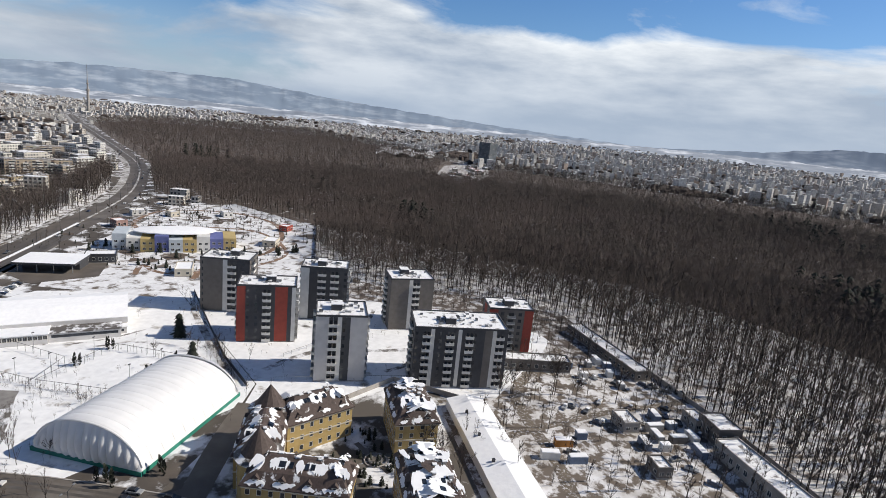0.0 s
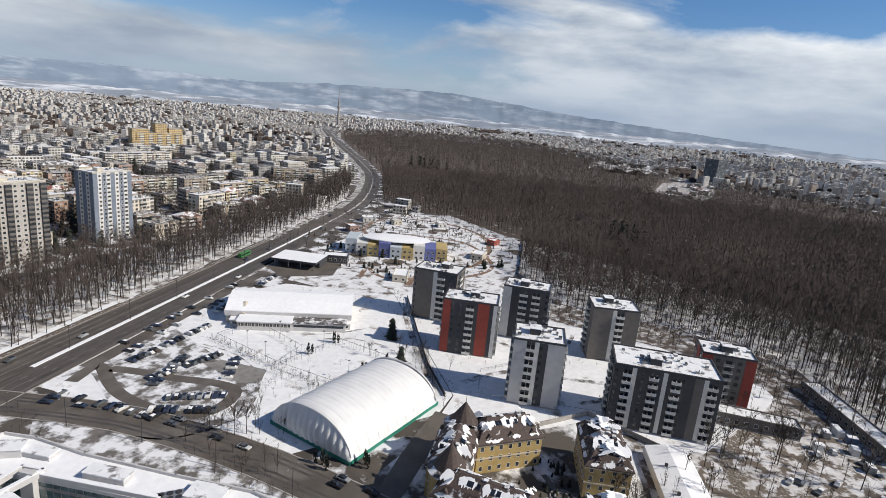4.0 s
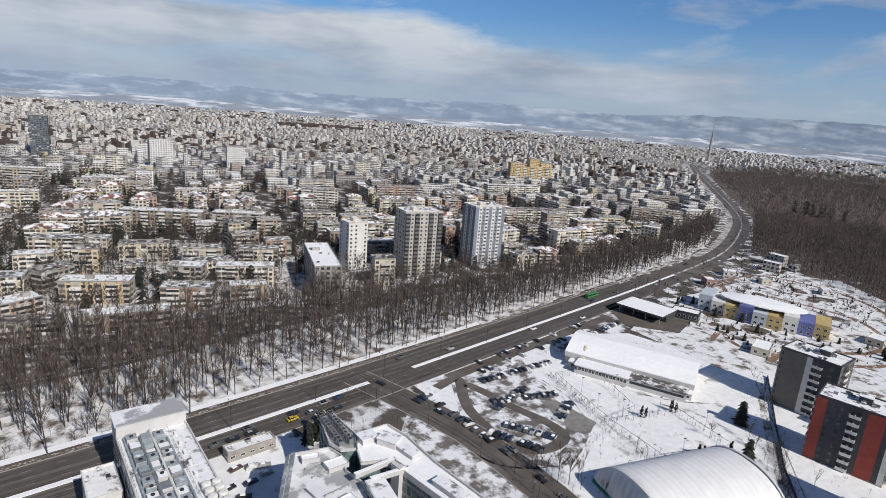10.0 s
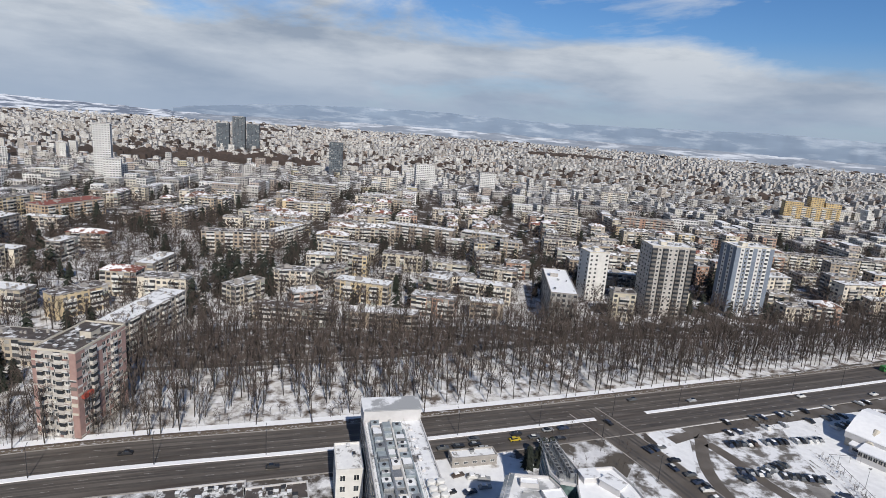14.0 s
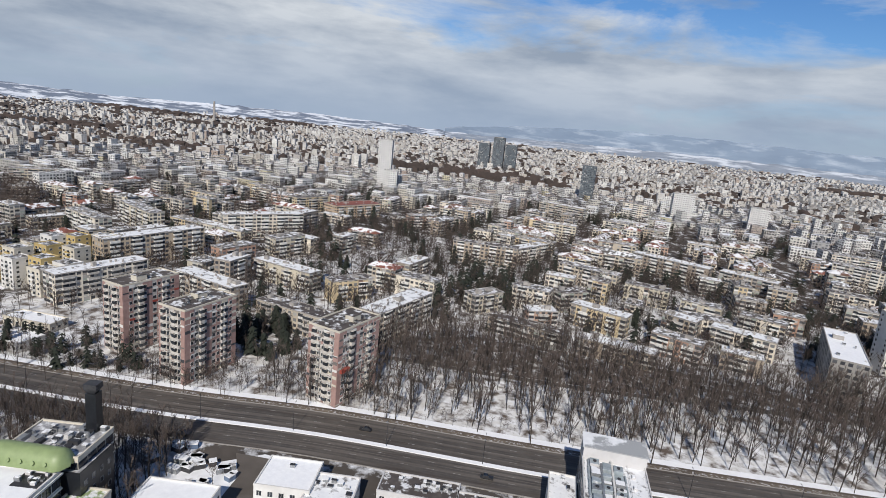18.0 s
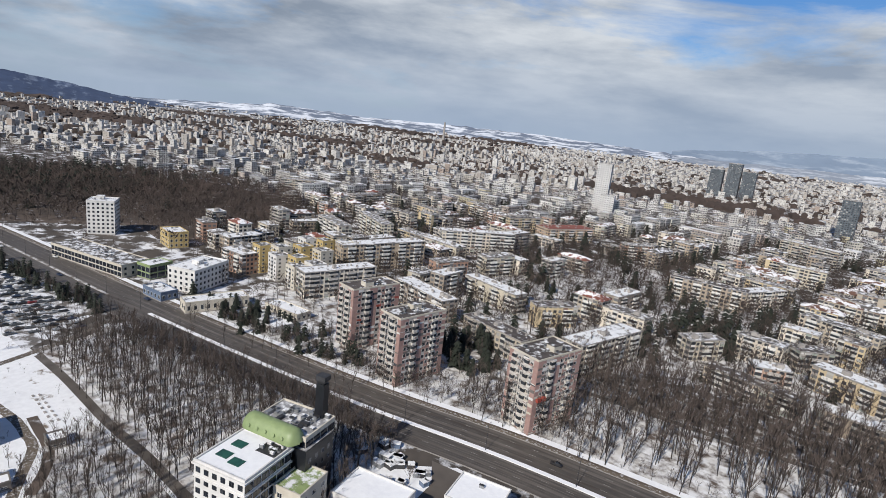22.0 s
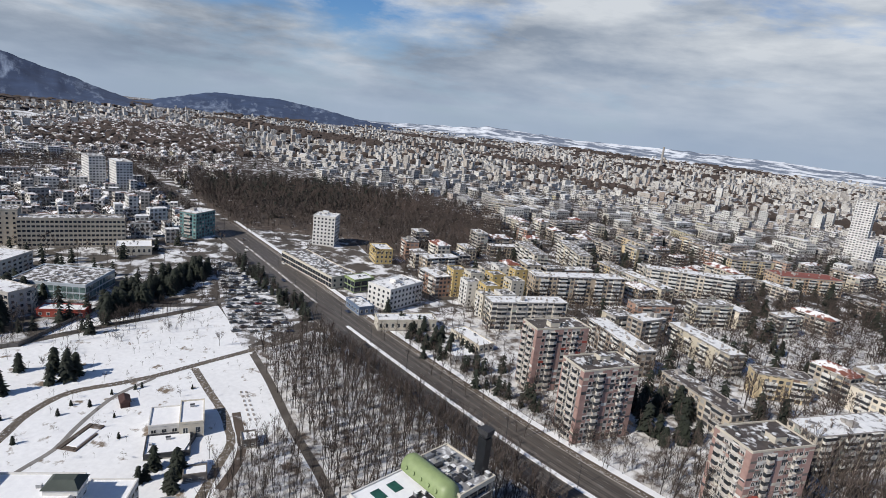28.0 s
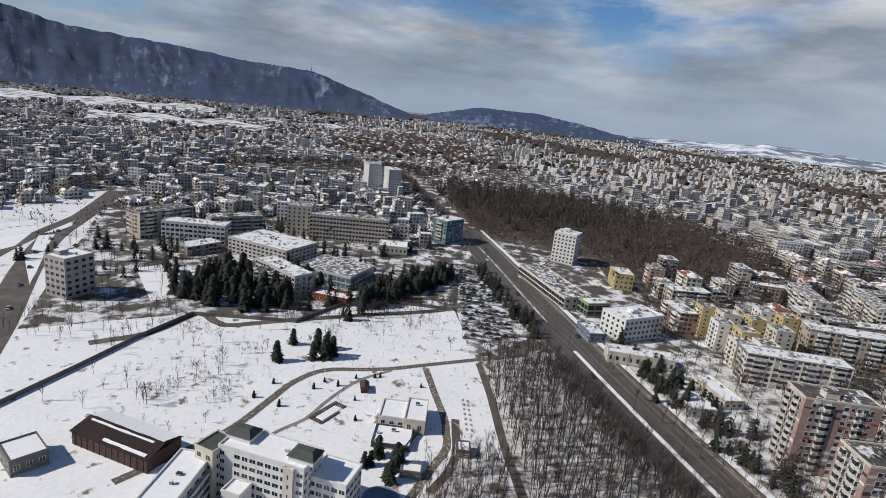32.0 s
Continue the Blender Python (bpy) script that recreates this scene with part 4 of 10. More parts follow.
def window_mesh(w, h, frame_mat, pane=None):
    """One window: a proud frame with one or two panes set back in it, all in one skin."""
    def make(bm):
        t, y0, y1 = 0.08, -0.05, -0.005
        xs = [-w / 2, -w / 2 + t, w / 2 - t, w / 2] if w <= 1.2 else [-w / 2, -w / 2 + t, -t / 2, t / 2, w / 2 - t, w / 2]
        zs = [0, t, h - t, h]
        g = [[bm.verts.new((x, y0, z)) for z in zs] for x in xs]
        bk = [bm.verts.new((x, 0.02, z)) for x, z in ((xs[0], 0), (xs[-1], 0), (xs[-1], h), (xs[0], h))]
        for i in range(len(xs) - 1):
            for j in range(3):
                q = (g[i][j], g[i + 1][j], g[i + 1][j + 1], g[i][j + 1])
                if j == 1 and i % 2 == 1:
                    r = [bm.verts.new((v.co.x, y1, v.co.z)) for v in q]
                    for k in range(4):
                        bm.faces.new((q[k], q[(k + 1) % 4], r[(k + 1) % 4], r[k]))
                    bm.faces.new(r).material_index = 1
                else:
                    bm.faces.new(q)
        n = len(xs) - 1
        bm.faces.new([*[g[i][0] for i in range(n, -1, -1)], bk[0], bk[1]])
        bm.faces.new([*[g[i][3] for i in range(n + 1)], bk[2], bk[3]])
        bm.faces.new([*[g[0][j] for j in range(4)], bk[3], bk[0]])
        bm.faces.new([*[g[n][j] for j in range(3, -1, -1)], bk[1], bk[2]])
    return shared(("window", round(w, 2), round(h, 2), frame_mat.name, (pane or GLASS).name), make, [frame_mat, pane or GLASS])


def window_plain(w, h, frame_mat, pane=None):
    """The same window for facades that stay far off: a proud frame with a pane on it."""
    def make(bm):
        a, b = w / 2, w / 2 - 0.09
        v = [bm.verts.new(p) for p in ((-a, 0.01, 0), (a, 0.01, 0), (a, 0.01, h), (-a, 0.01, h))]
        f = [bm.verts.new((q.co.x, -0.05, q.co.z)) for q in v]
        p = [bm.verts.new((x, -0.055, z)) for x, z in ((-b, 0.09), (b, 0.09), (b, h - 0.09), (-b, h - 0.09))]
        for i in range(4):
            bm.faces.new((v[i], v[(i + 1) % 4], f[(i + 1) % 4], f[i])), bm.faces.new((f[i], f[(i + 1) % 4], p[(i + 1) % 4], p[i]))
        bm.faces.new(p).material_index = 1
    return shared(("window_plain", round(w, 2), round(h, 2), frame_mat.name, (pane or GLASS).name), make, [frame_mat, pane or GLASS])


def ring_stack(bm, rings, cap_top=True):
    """A skin through rectangles (x0, x1, y0, y1, z, material of the band above)."""
    rows = [[bm.verts.new((x, y, z)) for x, y in ((a, c), (b, c), (b, d), (a, d))] for a, b, c, d, z, _ in rings]
    bm.faces.new(rows[0][::-1]).material_index = rings[0][5]
    for k, (r, s) in enumerate(zip(rows, rows[1:])):
        for i in range(4):
            bm.faces.new((r[i], r[(i + 1) % 4], s[(i + 1) % 4], s[i])).material_index = rings[k][5]
    if cap_top:
        bm.faces.new(rows[-1]).material_index = rings[-1][5]


def balcony_mesh(w, rail_mat, closed=False):
    def make(bm):
        a, b = -w / 2, w / 2
        if closed:
            ring_stack(bm, [(a, b, -1.15, 0, -0.15, 0), (a, b, -1.15, 0, 0.95, 0), (a + 0.06, b - 0.06, -1.09, 0, 0.95, 1), (a + 0.06, b - 0.06, -1.09, 0, 2.35, 0), (a, b, -1.15, 0, 2.35, 0), (a, b, -1.15, 0, 2.5, 0)])
        else:
            ring_stack(bm, [(a, b, -1.15, 0, -0.15, 2), (a, b, -1.15, 0, 0.12, 0), (a, b, -1.15, 0, 1.0, 0), (a + 0.07, b - 0.07, -1.08, -0.02, 1.0, 0), (a + 0.07, b - 0.07, -1.08, -0.02, 0.0, 2)])
    return shared(("balcony", round(w, 2), rail_mat.name, closed), make, [rail_mat, GLASS, WHITE])


def sides_of(w, d):
    """The four facades of a w x d house about its centre: a pose on the wall's foot, and its length."""
    return [(pose(0, -d / 2, 0), w), (pose(w / 2, 0, 0, 0, 0, 90), d), (pose(0, d / 2, 0, 0, 0, 180), w), (pose(-w / 2, 0, 0, 0, 0, 270), d)]


def join_meshes(name, items, mats):
    """One mesh of many copies (mesh, matrix), by arrays; all meshes share the same material list."""
    VV, FF, SS, MM, off = [], [], [], [], 0
    cache = {}
    for me, m in items:
        if me not in cache:
            v, l = np.empty(len(me.vertices) * 3, np.float32), np.empty(len(me.loops), np.int32)
            sz, mi = np.empty(len(me.polygons), np.int32), np.empty(len(me.polygons), np.int32)
            me.vertices.foreach_get("co", v), me.loops.foreach_get("vertex_index", l)
            me.polygons.foreach_get("loop_total", sz), me.polygons.foreach_get("material_index", mi)
            cache[me] = (v.reshape(-1, 3), l, sz, mi)
        v, l, sz, mi = cache[me]
        a = np.array(m)
        VV.append(v @ a[:3, :3].T + a[:3, 3]), FF.append(l + off), SS.append(sz), MM.append(mi)
        off += len(v)
    return raw_mesh(name, np.concatenate(VV), np.concatenate(FF), np.concatenate(SS), mats, np.concatenate(MM))


def face_parts(parent, side, length, h, floors, pattern, looks, first=0.6, top_gap=0.6, far=False):
    """Windows (w, n), glazed bays (g), balconies (B, C closed) and cladding strips (a letter of looks) along one facade."""
    wins, bals = [], []
    make_window = window_plain if far else window_mesh
    step, fh = length / len(pattern), (h - first - top_gap) / floors
    for c, ch in enumerate(pattern):
        x = -length / 2 + step * (c + 0.5)
        if ch == ".":
            continue
        if ch in looks:
            bm = bmesh.new()
            box(bm, -step / 2, step / 2, -0.12, 0.0, 0.15, h - 0.1)
            o = part("cladding", bm, looks[ch], parent)
            o.matrix_basis = side @ pose(x, 0, 0)
            continue
        if ch.isupper() and ch.lower() in looks and ch not in "BC":
            bm = bmesh.new()
            box(bm, -step / 2, step / 2, -0.12, 0.0, 0.15, h - 0.1)
            o = part("cladding", bm, looks[ch.lower()], parent)
            o.matrix_basis = side @ pose(x, 0, 0)
            for f in range(floors):
                wins.append((make_window(min(1.5, step * 0.7), fh * 0.52, looks.get("frame", WHITE), looks.get("pane")), side @ pose(x, -0.12, first + fh * (f + 0.26))))
            continue
        if ch == "L":
            # a recessed loggia bay, built flat: a dark strip stands in for the recess's shade, with white slabs and
            # rails
            bm = bmesh.new()
            box(bm, -step * 0.46, step * 0.46, -0.05, 0.0, 0.15, h - 0.1)
            o = part("cladding", bm, W_DARK, parent)
            o.matrix_basis = side @ pose(x, 0, 0)
            for f in range(floors):
                bals.append((balcony_mesh(max(1.7, step * 0.95), W_WHITE), side @ pose(x, 0, first + fh * f + 0.1)))
                wins.append((make_window(step * 0.7, fh * 0.72, DARK_METAL, GLASS_DARK), side @ pose(x, -0.05, first + fh * f + 0.2)))
            continue
        for f in range(floors):
            z = first + fh * f
            if ch in "BC":
                bals.append((balcony_mesh(min(step * 0.94, 4.2), looks.get("rail", WHITE), ch == "C"), side @ pose(x, 0, z + 0.2)))
                if ch == "B":
                    wins.append((make_window(min(2.4, step * 0.7), fh * 0.66, looks.get("frame", WHITE), looks.get("pane")), side @ pose(x, 0, z + 0.28)))
            else:
                ww = {"w": min(1.6, step * 0.66), "n": min(0.7, step * 0.5), "g": step * 0.92, "m": min(2.4, step * 0.8)}[ch]
                hh = fh * (0.8 if ch == "g" else 0.52)
                wins.append((make_window(ww, hh, looks.get("frame", WHITE), looks.get("pane")), side @ pose(x, 0, z + (fh * 0.1 if ch == "g" else fh * 0.28))))
    if far:
        if wins:
            part("window_grid", join_meshes("window_grid", wins, [looks.get("frame", WHITE), looks.get("pane") or GLASS]), None, parent, kind="stuff")
        if bals:
            part("balcony_grid", join_meshes("balcony_grid", bals, [W_WHITE if "L" in pattern else looks.get("rail", WHITE), GLASS, WHITE]), None, parent, kind="stuff")
    else:
        for me, m in wins:
            part("window", me, None, parent).matrix_basis = m
        for me, m in bals:
            part("balcony", me, None, parent).matrix_basis = m


def roof_parts(parent, w, d, h, wall, snow, rnd, units=5, parapet=0.7, lift=True):
    bm = bmesh.new()
    t = 0.3
    box(bm, -w / 2 - 0.1, w / 2 + 0.1, -d / 2 - 0.1, -d / 2 + t, h, h + parapet), box(bm, -w / 2 - 0.1, w / 2 + 0.1, d / 2 - t, d / 2 + 0.1, h, h + parapet)
    box(bm, -w / 2 - 0.1, -w / 2 + t, -d / 2 + t, d / 2 - t, h, h + parapet), box(bm, w / 2 - t, w / 2 + 0.1, -d / 2 + t, d / 2 - t, h, h + parapet)
    part("parapet", bm, wall, parent)
    bm = bmesh.new()
    box(bm, -w / 2 + t, w / 2 - t, -d / 2 + t, d / 2 - t, h, h + 0.22)
    part("roof", bm, snow, parent, "flat roof under snow")
    if lift:
        bm = bmesh.new()
        lw, ld = min(4.0, w * 0.3), min(5.0, d * 0.4)
        box(bm, -lw / 2, lw / 2, -ld / 2, ld / 2, h + 0.2, h + 2.6), box(bm, -lw / 2 - 0.15, lw / 2 + 0.15, -ld / 2 - 0.15, ld / 2 + 0.15, h + 2.6, h + 2.8, 1)
        o = part("lift_house", bm, [wall, snow], parent)
        o.matrix_basis = pose(rnd.uniform(-w / 5, w / 5), rnd.uniform(-d / 6, d / 6), 0)
    for i in range(units):
        bm = bmesh.new()
        a, b, c = rnd.uniform(0.3, 0.75), rnd.uniform(0.3, 0.8), rnd.uniform(0.5, 1.2)
        box(bm, -a, a, -b, b, 0, c), box(bm, -a - 0.08, a + 0.08, -b - 0.08, b + 0.08, c, c + 0.12, 1)
        o = part("roof_vent", bm, [GREY_METAL, SNOW_ROOF if i % 2 else DARK_METAL], parent)
        o.matrix_basis = pose(max(-w / 2 + 1.6, min(w / 2 - 1.6, rnd.gauss(0, w * 0.22))), max(-d / 2 + 1.6, min(d / 2 - 1.6, rnd.gauss(0, d * 0.18))), h + 0.22, 0, 0, rnd.choice((0, 90)))


def block(name, cx, cy, ang, w, d, h, floors, wall, patterns, looks, label, category="building", snow=None, units=5, seed=1, lift=True, group=""):
    """An apartment or office block; patterns run along its four facades (-y, +x, +y, -x)."""
    t = thing(name, pose(cx, cy, 0, 0, 0, ang), label, category, group)
    bm = bmesh.new()
    box(bm, -w / 2, w / 2, -d / 2, d / 2, -0.3, h)
    part("wall", bm, wall, t)
    bm = bmesh.new()
    box(bm, -w / 2 - 0.12, w / 2 + 0.12, -d / 2 - 0.12, d / 2 + 0.12, -0.3, 0.5)
    part("plinth", bm, CONCRETE, t)
    for (side, length), pat in zip(sides_of(w, d), patterns):
        if pat:
            out = (pose(0, 0, 0, 0, 0, ang) @ side).to_3x3() @ Vector((0, -1, 0))
            rear = out.x * cx + out.y * cy > 0
            face_parts(t, side, length, h, floors, pat, looks, far=rear or math.hypot(cx, cy) > 228)
    roof_parts(t, w, d, h, looks.get("parapet", wall), snow or SNOW_ROOF, random.Random(seed), units, lift=lift)
    return t


BLACK_CLAD = mat("black_glossy_cladding", (0.016, 0.018, 0.022), (0.01, 0.011, 0.014), 0.35, 0.8)
W_GREY = mat("light_grey_render", (0.56, 0.55, 0.55), (0.48, 0.47, 0.47), 0.85, 0.4)
W_DARK = mat("dark_grey_cladding", (0.06, 0.062, 0.07), (0.042, 0.043, 0.05), 0.75, 0.5)
W_BROWN = mat("grey_brown_cladding", (0.16, 0.145, 0.135), (0.12, 0.11, 0.1), 0.8, 0.5)
W_RED = mat("brick_red_cladding", (0.34, 0.065, 0.045), (0.26, 0.05, 0.036), 0.8, 0.6)
W_PANEL = mat("panel_concrete", (0.5, 0.475, 0.45), (0.38, 0.355, 0.33), 0.9, 0.5, spots=(0.2, 0.185, 0.17), spot_scale=0.5, spot_at=0.62, spot_soft=0.08)
W_ROSE = mat("faded_rose_panel", (0.38, 0.25, 0.225), (0.28, 0.18, 0.16), 0.9, 0.5)
ROOF_BITUMEN = mat("bitumen_roof_with_snow", (0.1, 0.085, 0.08), (0.05, 0.043, 0.042), 0.9, 0.4, spots=(0.7, 0.71, 0.73), spot_scale=0.3, spot_at=0.56, spot_soft=0.04)
W_SHABBY = mat("shabby_balcony_render", (0.6, 0.57, 0.53), (0.42, 0.39, 0.36), 0.9, 0.4, spots=(0.2, 0.13, 0.115), spot_scale=0.35, spot_at=0.6, spot_soft=0.04)
W_CREAM = mat("cream_render", (0.58, 0.54, 0.46), (0.47, 0.43, 0.36), 0.88, 0.4)
W_WHITE = mat("white_render", (0.68, 0.67, 0.65), (0.56, 0.55, 0.53), 0.85, 0.4)
W_YELLOW = mat("ochre_yellow_render", (0.5, 0.38, 0.17), (0.4, 0.3, 0.13), 0.85, 0.4)
W_STEEL = mat("blue_grey_stripe", (0.2, 0.235, 0.29), (0.15, 0.18, 0.23), 0.85, 0.5)
W_BLUE = mat("pale_blue_grey_panel", (0.5, 0.55, 0.6), (0.4, 0.45, 0.5), 0.85, 0.5)

new_look = {"k": W_DARK, "f": W_WHITE, "r": W_RED, "h": W_BROWN, "rail": GREY_METAL, "frame": DARK_METAL, "parapet": W_DARK}


def new_estate():
    g = "new apartment blocks"
    block("apartment_block", 188, 82.5, -63, 19, 17, 26, 8, W_GREY, ["...LLfKk....", "nLLk.nn", "wBnw.w", "nLL.nLLw"], new_look, "light grey eight-storey apartment block with dark window strips", "apartment block", seed=3, group=g, units=16)
    block("apartment_block", 205, 40, -66, 36, 19, 24, 8, W_DARK, ["KkLLfkKkLLkfkLLKkkhhfLLk", "kLLkKfLLk", "wkFBFkwFBFkFFkBFw", "nkLLwk"], dict(new_look, parapet=W_DARK), "long dark grey apartment block with pale balconies", "apartment block", seed=4, group=g, units=26)
    block("apartment_block", 206, 126, -62, 24, 15, 25, 8, W_DARK, ["rrKkKkLLkrrrkf", "nLLwnw", "wBkBrw", "rkLLr"], new_look, "dark apartment block with brick-red cladding", "apartment block", seed=5, group=g, units=15)
    block("apartment_block", 229, 162, -70, 23, 16, 26, 8, W_BROWN, ["nhhhhfLLkKk", "nLLwnw", "wBkwBw", "fLLfn"], new_look, "dark brown-grey apartment block with pale balconies", "apartment block", seed=6, group=g, units=15)
    block("apartment_block", 242, 117, -68, 22, 15, 26, 8, W_DARK, ["ff.kLLkLLkK", "nLLwnw", "wBkwBw", "hLLwn"], new_look, "dark grey apartment block beside the forest", "apartment block", seed=7, group=g, units=15)
    block("apartment_block", 252, 77, -58, 21, 17, 25, 8, W_BROWN, ["hhhhhfLLhhhh", "nLLwnw", "wBkwBw", "nLLhh"], new_look, "brown-grey apartment block at the forest edge", "apartment block", seed=8, group=g, units=15)
    block("apartment_block", 243, 26, -68, 20, 15, 22, 7, W_BROWN, ["rwBwr", "wBw", "rwBwr", "wrw"], new_look, "brown and red-clad apartment block at the forest edge", "apartment block", seed=9, group=g, units=15)


def panel_towers():
    lk = {"k": W_ROSE, "rail": W_SHABBY, "frame": WHITE, "parapet": W_CREAM}
    g = "panel tower blocks"
    for i, (x, y, a, w, d) in enumerate(((-142, 168, 3, 15, 26), (-198, 141, 8, 14, 27), (-239, 141, 6, 13, 28))):
        block("panel_tower", x, y, a, w, d, 31, 10, W_PANEL, ["kCBmCBk", "kKmCKkmKBmKk", "kwwmwk", "kKmKCmkmwKk"], lk, "ten-storey concrete panel tower with faded rose panels", "apartment block", seed=20 + i, snow=ROOF_BITUMEN, group=g, units=14)
        # odd infill panels: every flat has painted its own; the dark ones imitate the shade of open balconies
        t, rnd = bpy.data.objects["panel_tower" if i == 0 else "panel_tower.%03d" % i], random.Random(200 + i)
        for side, ln in sides_of(w, d):
            cols, fh = max(4, round(ln / 2.7)), (31 - 1.2) / 10
            for m in (W_WHITE, W_CREAM, W_ROSE, W_BROWN, W_RED, W_DARK):
                bm = bmesh.new()
                for c in range(cols):
                    for f in range(10):
                        if rnd.random() < {W_WHITE: 0.22, W_CREAM: 0.2, W_ROSE: 0.22, W_BROWN: 0.14, W_RED: 0.004, W_DARK: 0.14}[m]:
                            x0, z0 = -ln / 2 + ln * c / cols + 0.08, 0.6 + fh * f + 2.25 - 2.2 * (c % 2 == 0)
                            box(bm, x0, x0 + ln / cols - 0.16, -0.16 - 0.012 * rnd.random(), 0.0, z0, z0 + rnd.choice((0.5, 0.8, 1.0, 1.3)))
                if len(bm.faces):
                    part("infill_grid", bm, m, t, kind="stuff").matrix_basis = side
        if i == 0:
            for k in (0, 1):
                bm = bmesh.new()
                ring_stack(bm, [(-11.6 + 2.7 * k, -9.6 + 2.7 * k, -1.3, 0, 14.2, 0), (-11.6 + 2.7 * k, -9.6 + 2.7 * k, -1.3, 0, 15.6, 0)])
                part("red_panel", bm, W_RED, t, "bright red balcony panel").matrix_basis = sides_of(w, d)[1][0]
    lk2 = dict(lk, k=W_STEEL)
    block("tower_block", 167, 401, 12, 27, 18, 46, 16, W_WHITE, ["kwKmkwKmk", "kwkwk", "kwKmkwKmk", "kwkwk"], lk2, "tall white and pale blue tower block", "apartment block", seed=31, units=6)
    block("tower_block", 107, 374, 9, 28, 18, 46, 16, W_PANEL, ["CwCwwCwC", "wwww", "CwCwwCwC", "wwww"], dict(lk, rail=W_BROWN), "tall brown and cream tower block with closed balconies", "apartment block", seed=32, units=6)
    block("tower_block", 64, 390, 20, 15, 14, 34, 11, W_WHITE, ["ww.w", "wCw", "www", "w.w"], lk, "slim white tower block", "apartment block", seed=33, units=3)


new_estate()
panel_towers()

# ---- the city ----
TREE_BELT = [(-690, -405), (-780, -450), (-880, -380), (-985, -270), (-1010, -150), (-900, -135), (-840, -220), (-760, -320)]
OPEN_LAND = [WOOD_EAST, WOOD_STRIP, WOOD_SOUTH, WOOD_WEST, MEADOW]


def near_line(line, x, y, dist):
    x, y = np.asarray(x), np.asarray(y)
    hit = np.zeros(x.shape, bool)
    for a, b in line:
        hit |= (x - a) ** 2 + (y - b) ** 2 < dist * dist
    return hit


def wall_mesh(name, w, d, h, mats):
    """Four walls with a UV map in metres."""
    V = [(x, y, z) for z in (-0.4, h) for x, y in ((-w / 2, -d / 2), (w / 2, -d / 2), (w / 2, d / 2), (-w / 2, d / 2))]
    F, U = [], []
    for i in range(4):
        j = (i + 1) % 4
        F.extend((i, j, 4 + j, 4 + i))
        ln = w if i % 2 == 0 else d
        n = max(1, round(ln / 3.4)) * 3.4
        U.extend(((0, 0), (n, 0), (n, h), (0, h)))
    F.extend((7, 6, 5, 4)[::-1]), U.extend(((0, 0),) * 4)
    return raw_mesh(name, V, F, [4] * 5, mats, None, U)


def hip_roof(bm, w, d, h, rise, over=0.5):
    a, b = w / 2 + over, d / 2 + over
    r = max(0.0, a - b)
    lo = [bm.verts.new(p) for p in ((-a, -b, h), (a, -b, h), (a, b, h), (-a, b, h))]
    eave = [bm.verts.new(p) for p in ((-a, -b, h - 0.25), (a, -b, h - 0.25), (a, b, h - 0.25), (-a, b, h - 0.25))]
    t0, t1 = bm.verts.new((-r, 0, h + rise)), bm.verts.new((r + 0.01, 0, h + rise))
    bm.faces.new((lo[0], lo[1], t1, t0)), bm.faces.new((lo[1], lo[2], t1)), bm.faces.new((lo[2], lo[3], t0, t1)), bm.faces.new((lo[3], lo[0], t0))
    bm.faces.new(eave[::-1])
    for i in range(4):
        bm.faces.new((eave[i], eave[(i + 1) % 4], lo[(i + 1) % 4], lo[i]))


ROOF_RED = mat("red_tiles_with_snow", (0.24, 0.085, 0.06), (0.15, 0.055, 0.04), 0.85, 0.6, spots=(0.8, 0.8, 0.82), spot_scale=0.16, spot_at=0.5, spot_soft=0.03)
ROOF_BROWN = mat("brown_roof_with_snow", (0.8, 0.8, 0.82), (0.66, 0.66, 0.69), 0.8, 0.5, spots=(0.14, 0.075, 0.055), spot_scale=0.2, spot_at=0.51, spot_soft=0.03)
FACADE_HOUSE = far_facade("house_facade_pale", True, PALE)


FOOT = [(-142, 168, 20, 40, 30), (-198, 141, 20, 28, 28), (-239, 141, 20, 28, 28), (166, 400, 20, 30, 30), (107, 374, 20, 30, 26), (64, 390, 10, 20, 20), (38, 352, 60, 40, 24)]


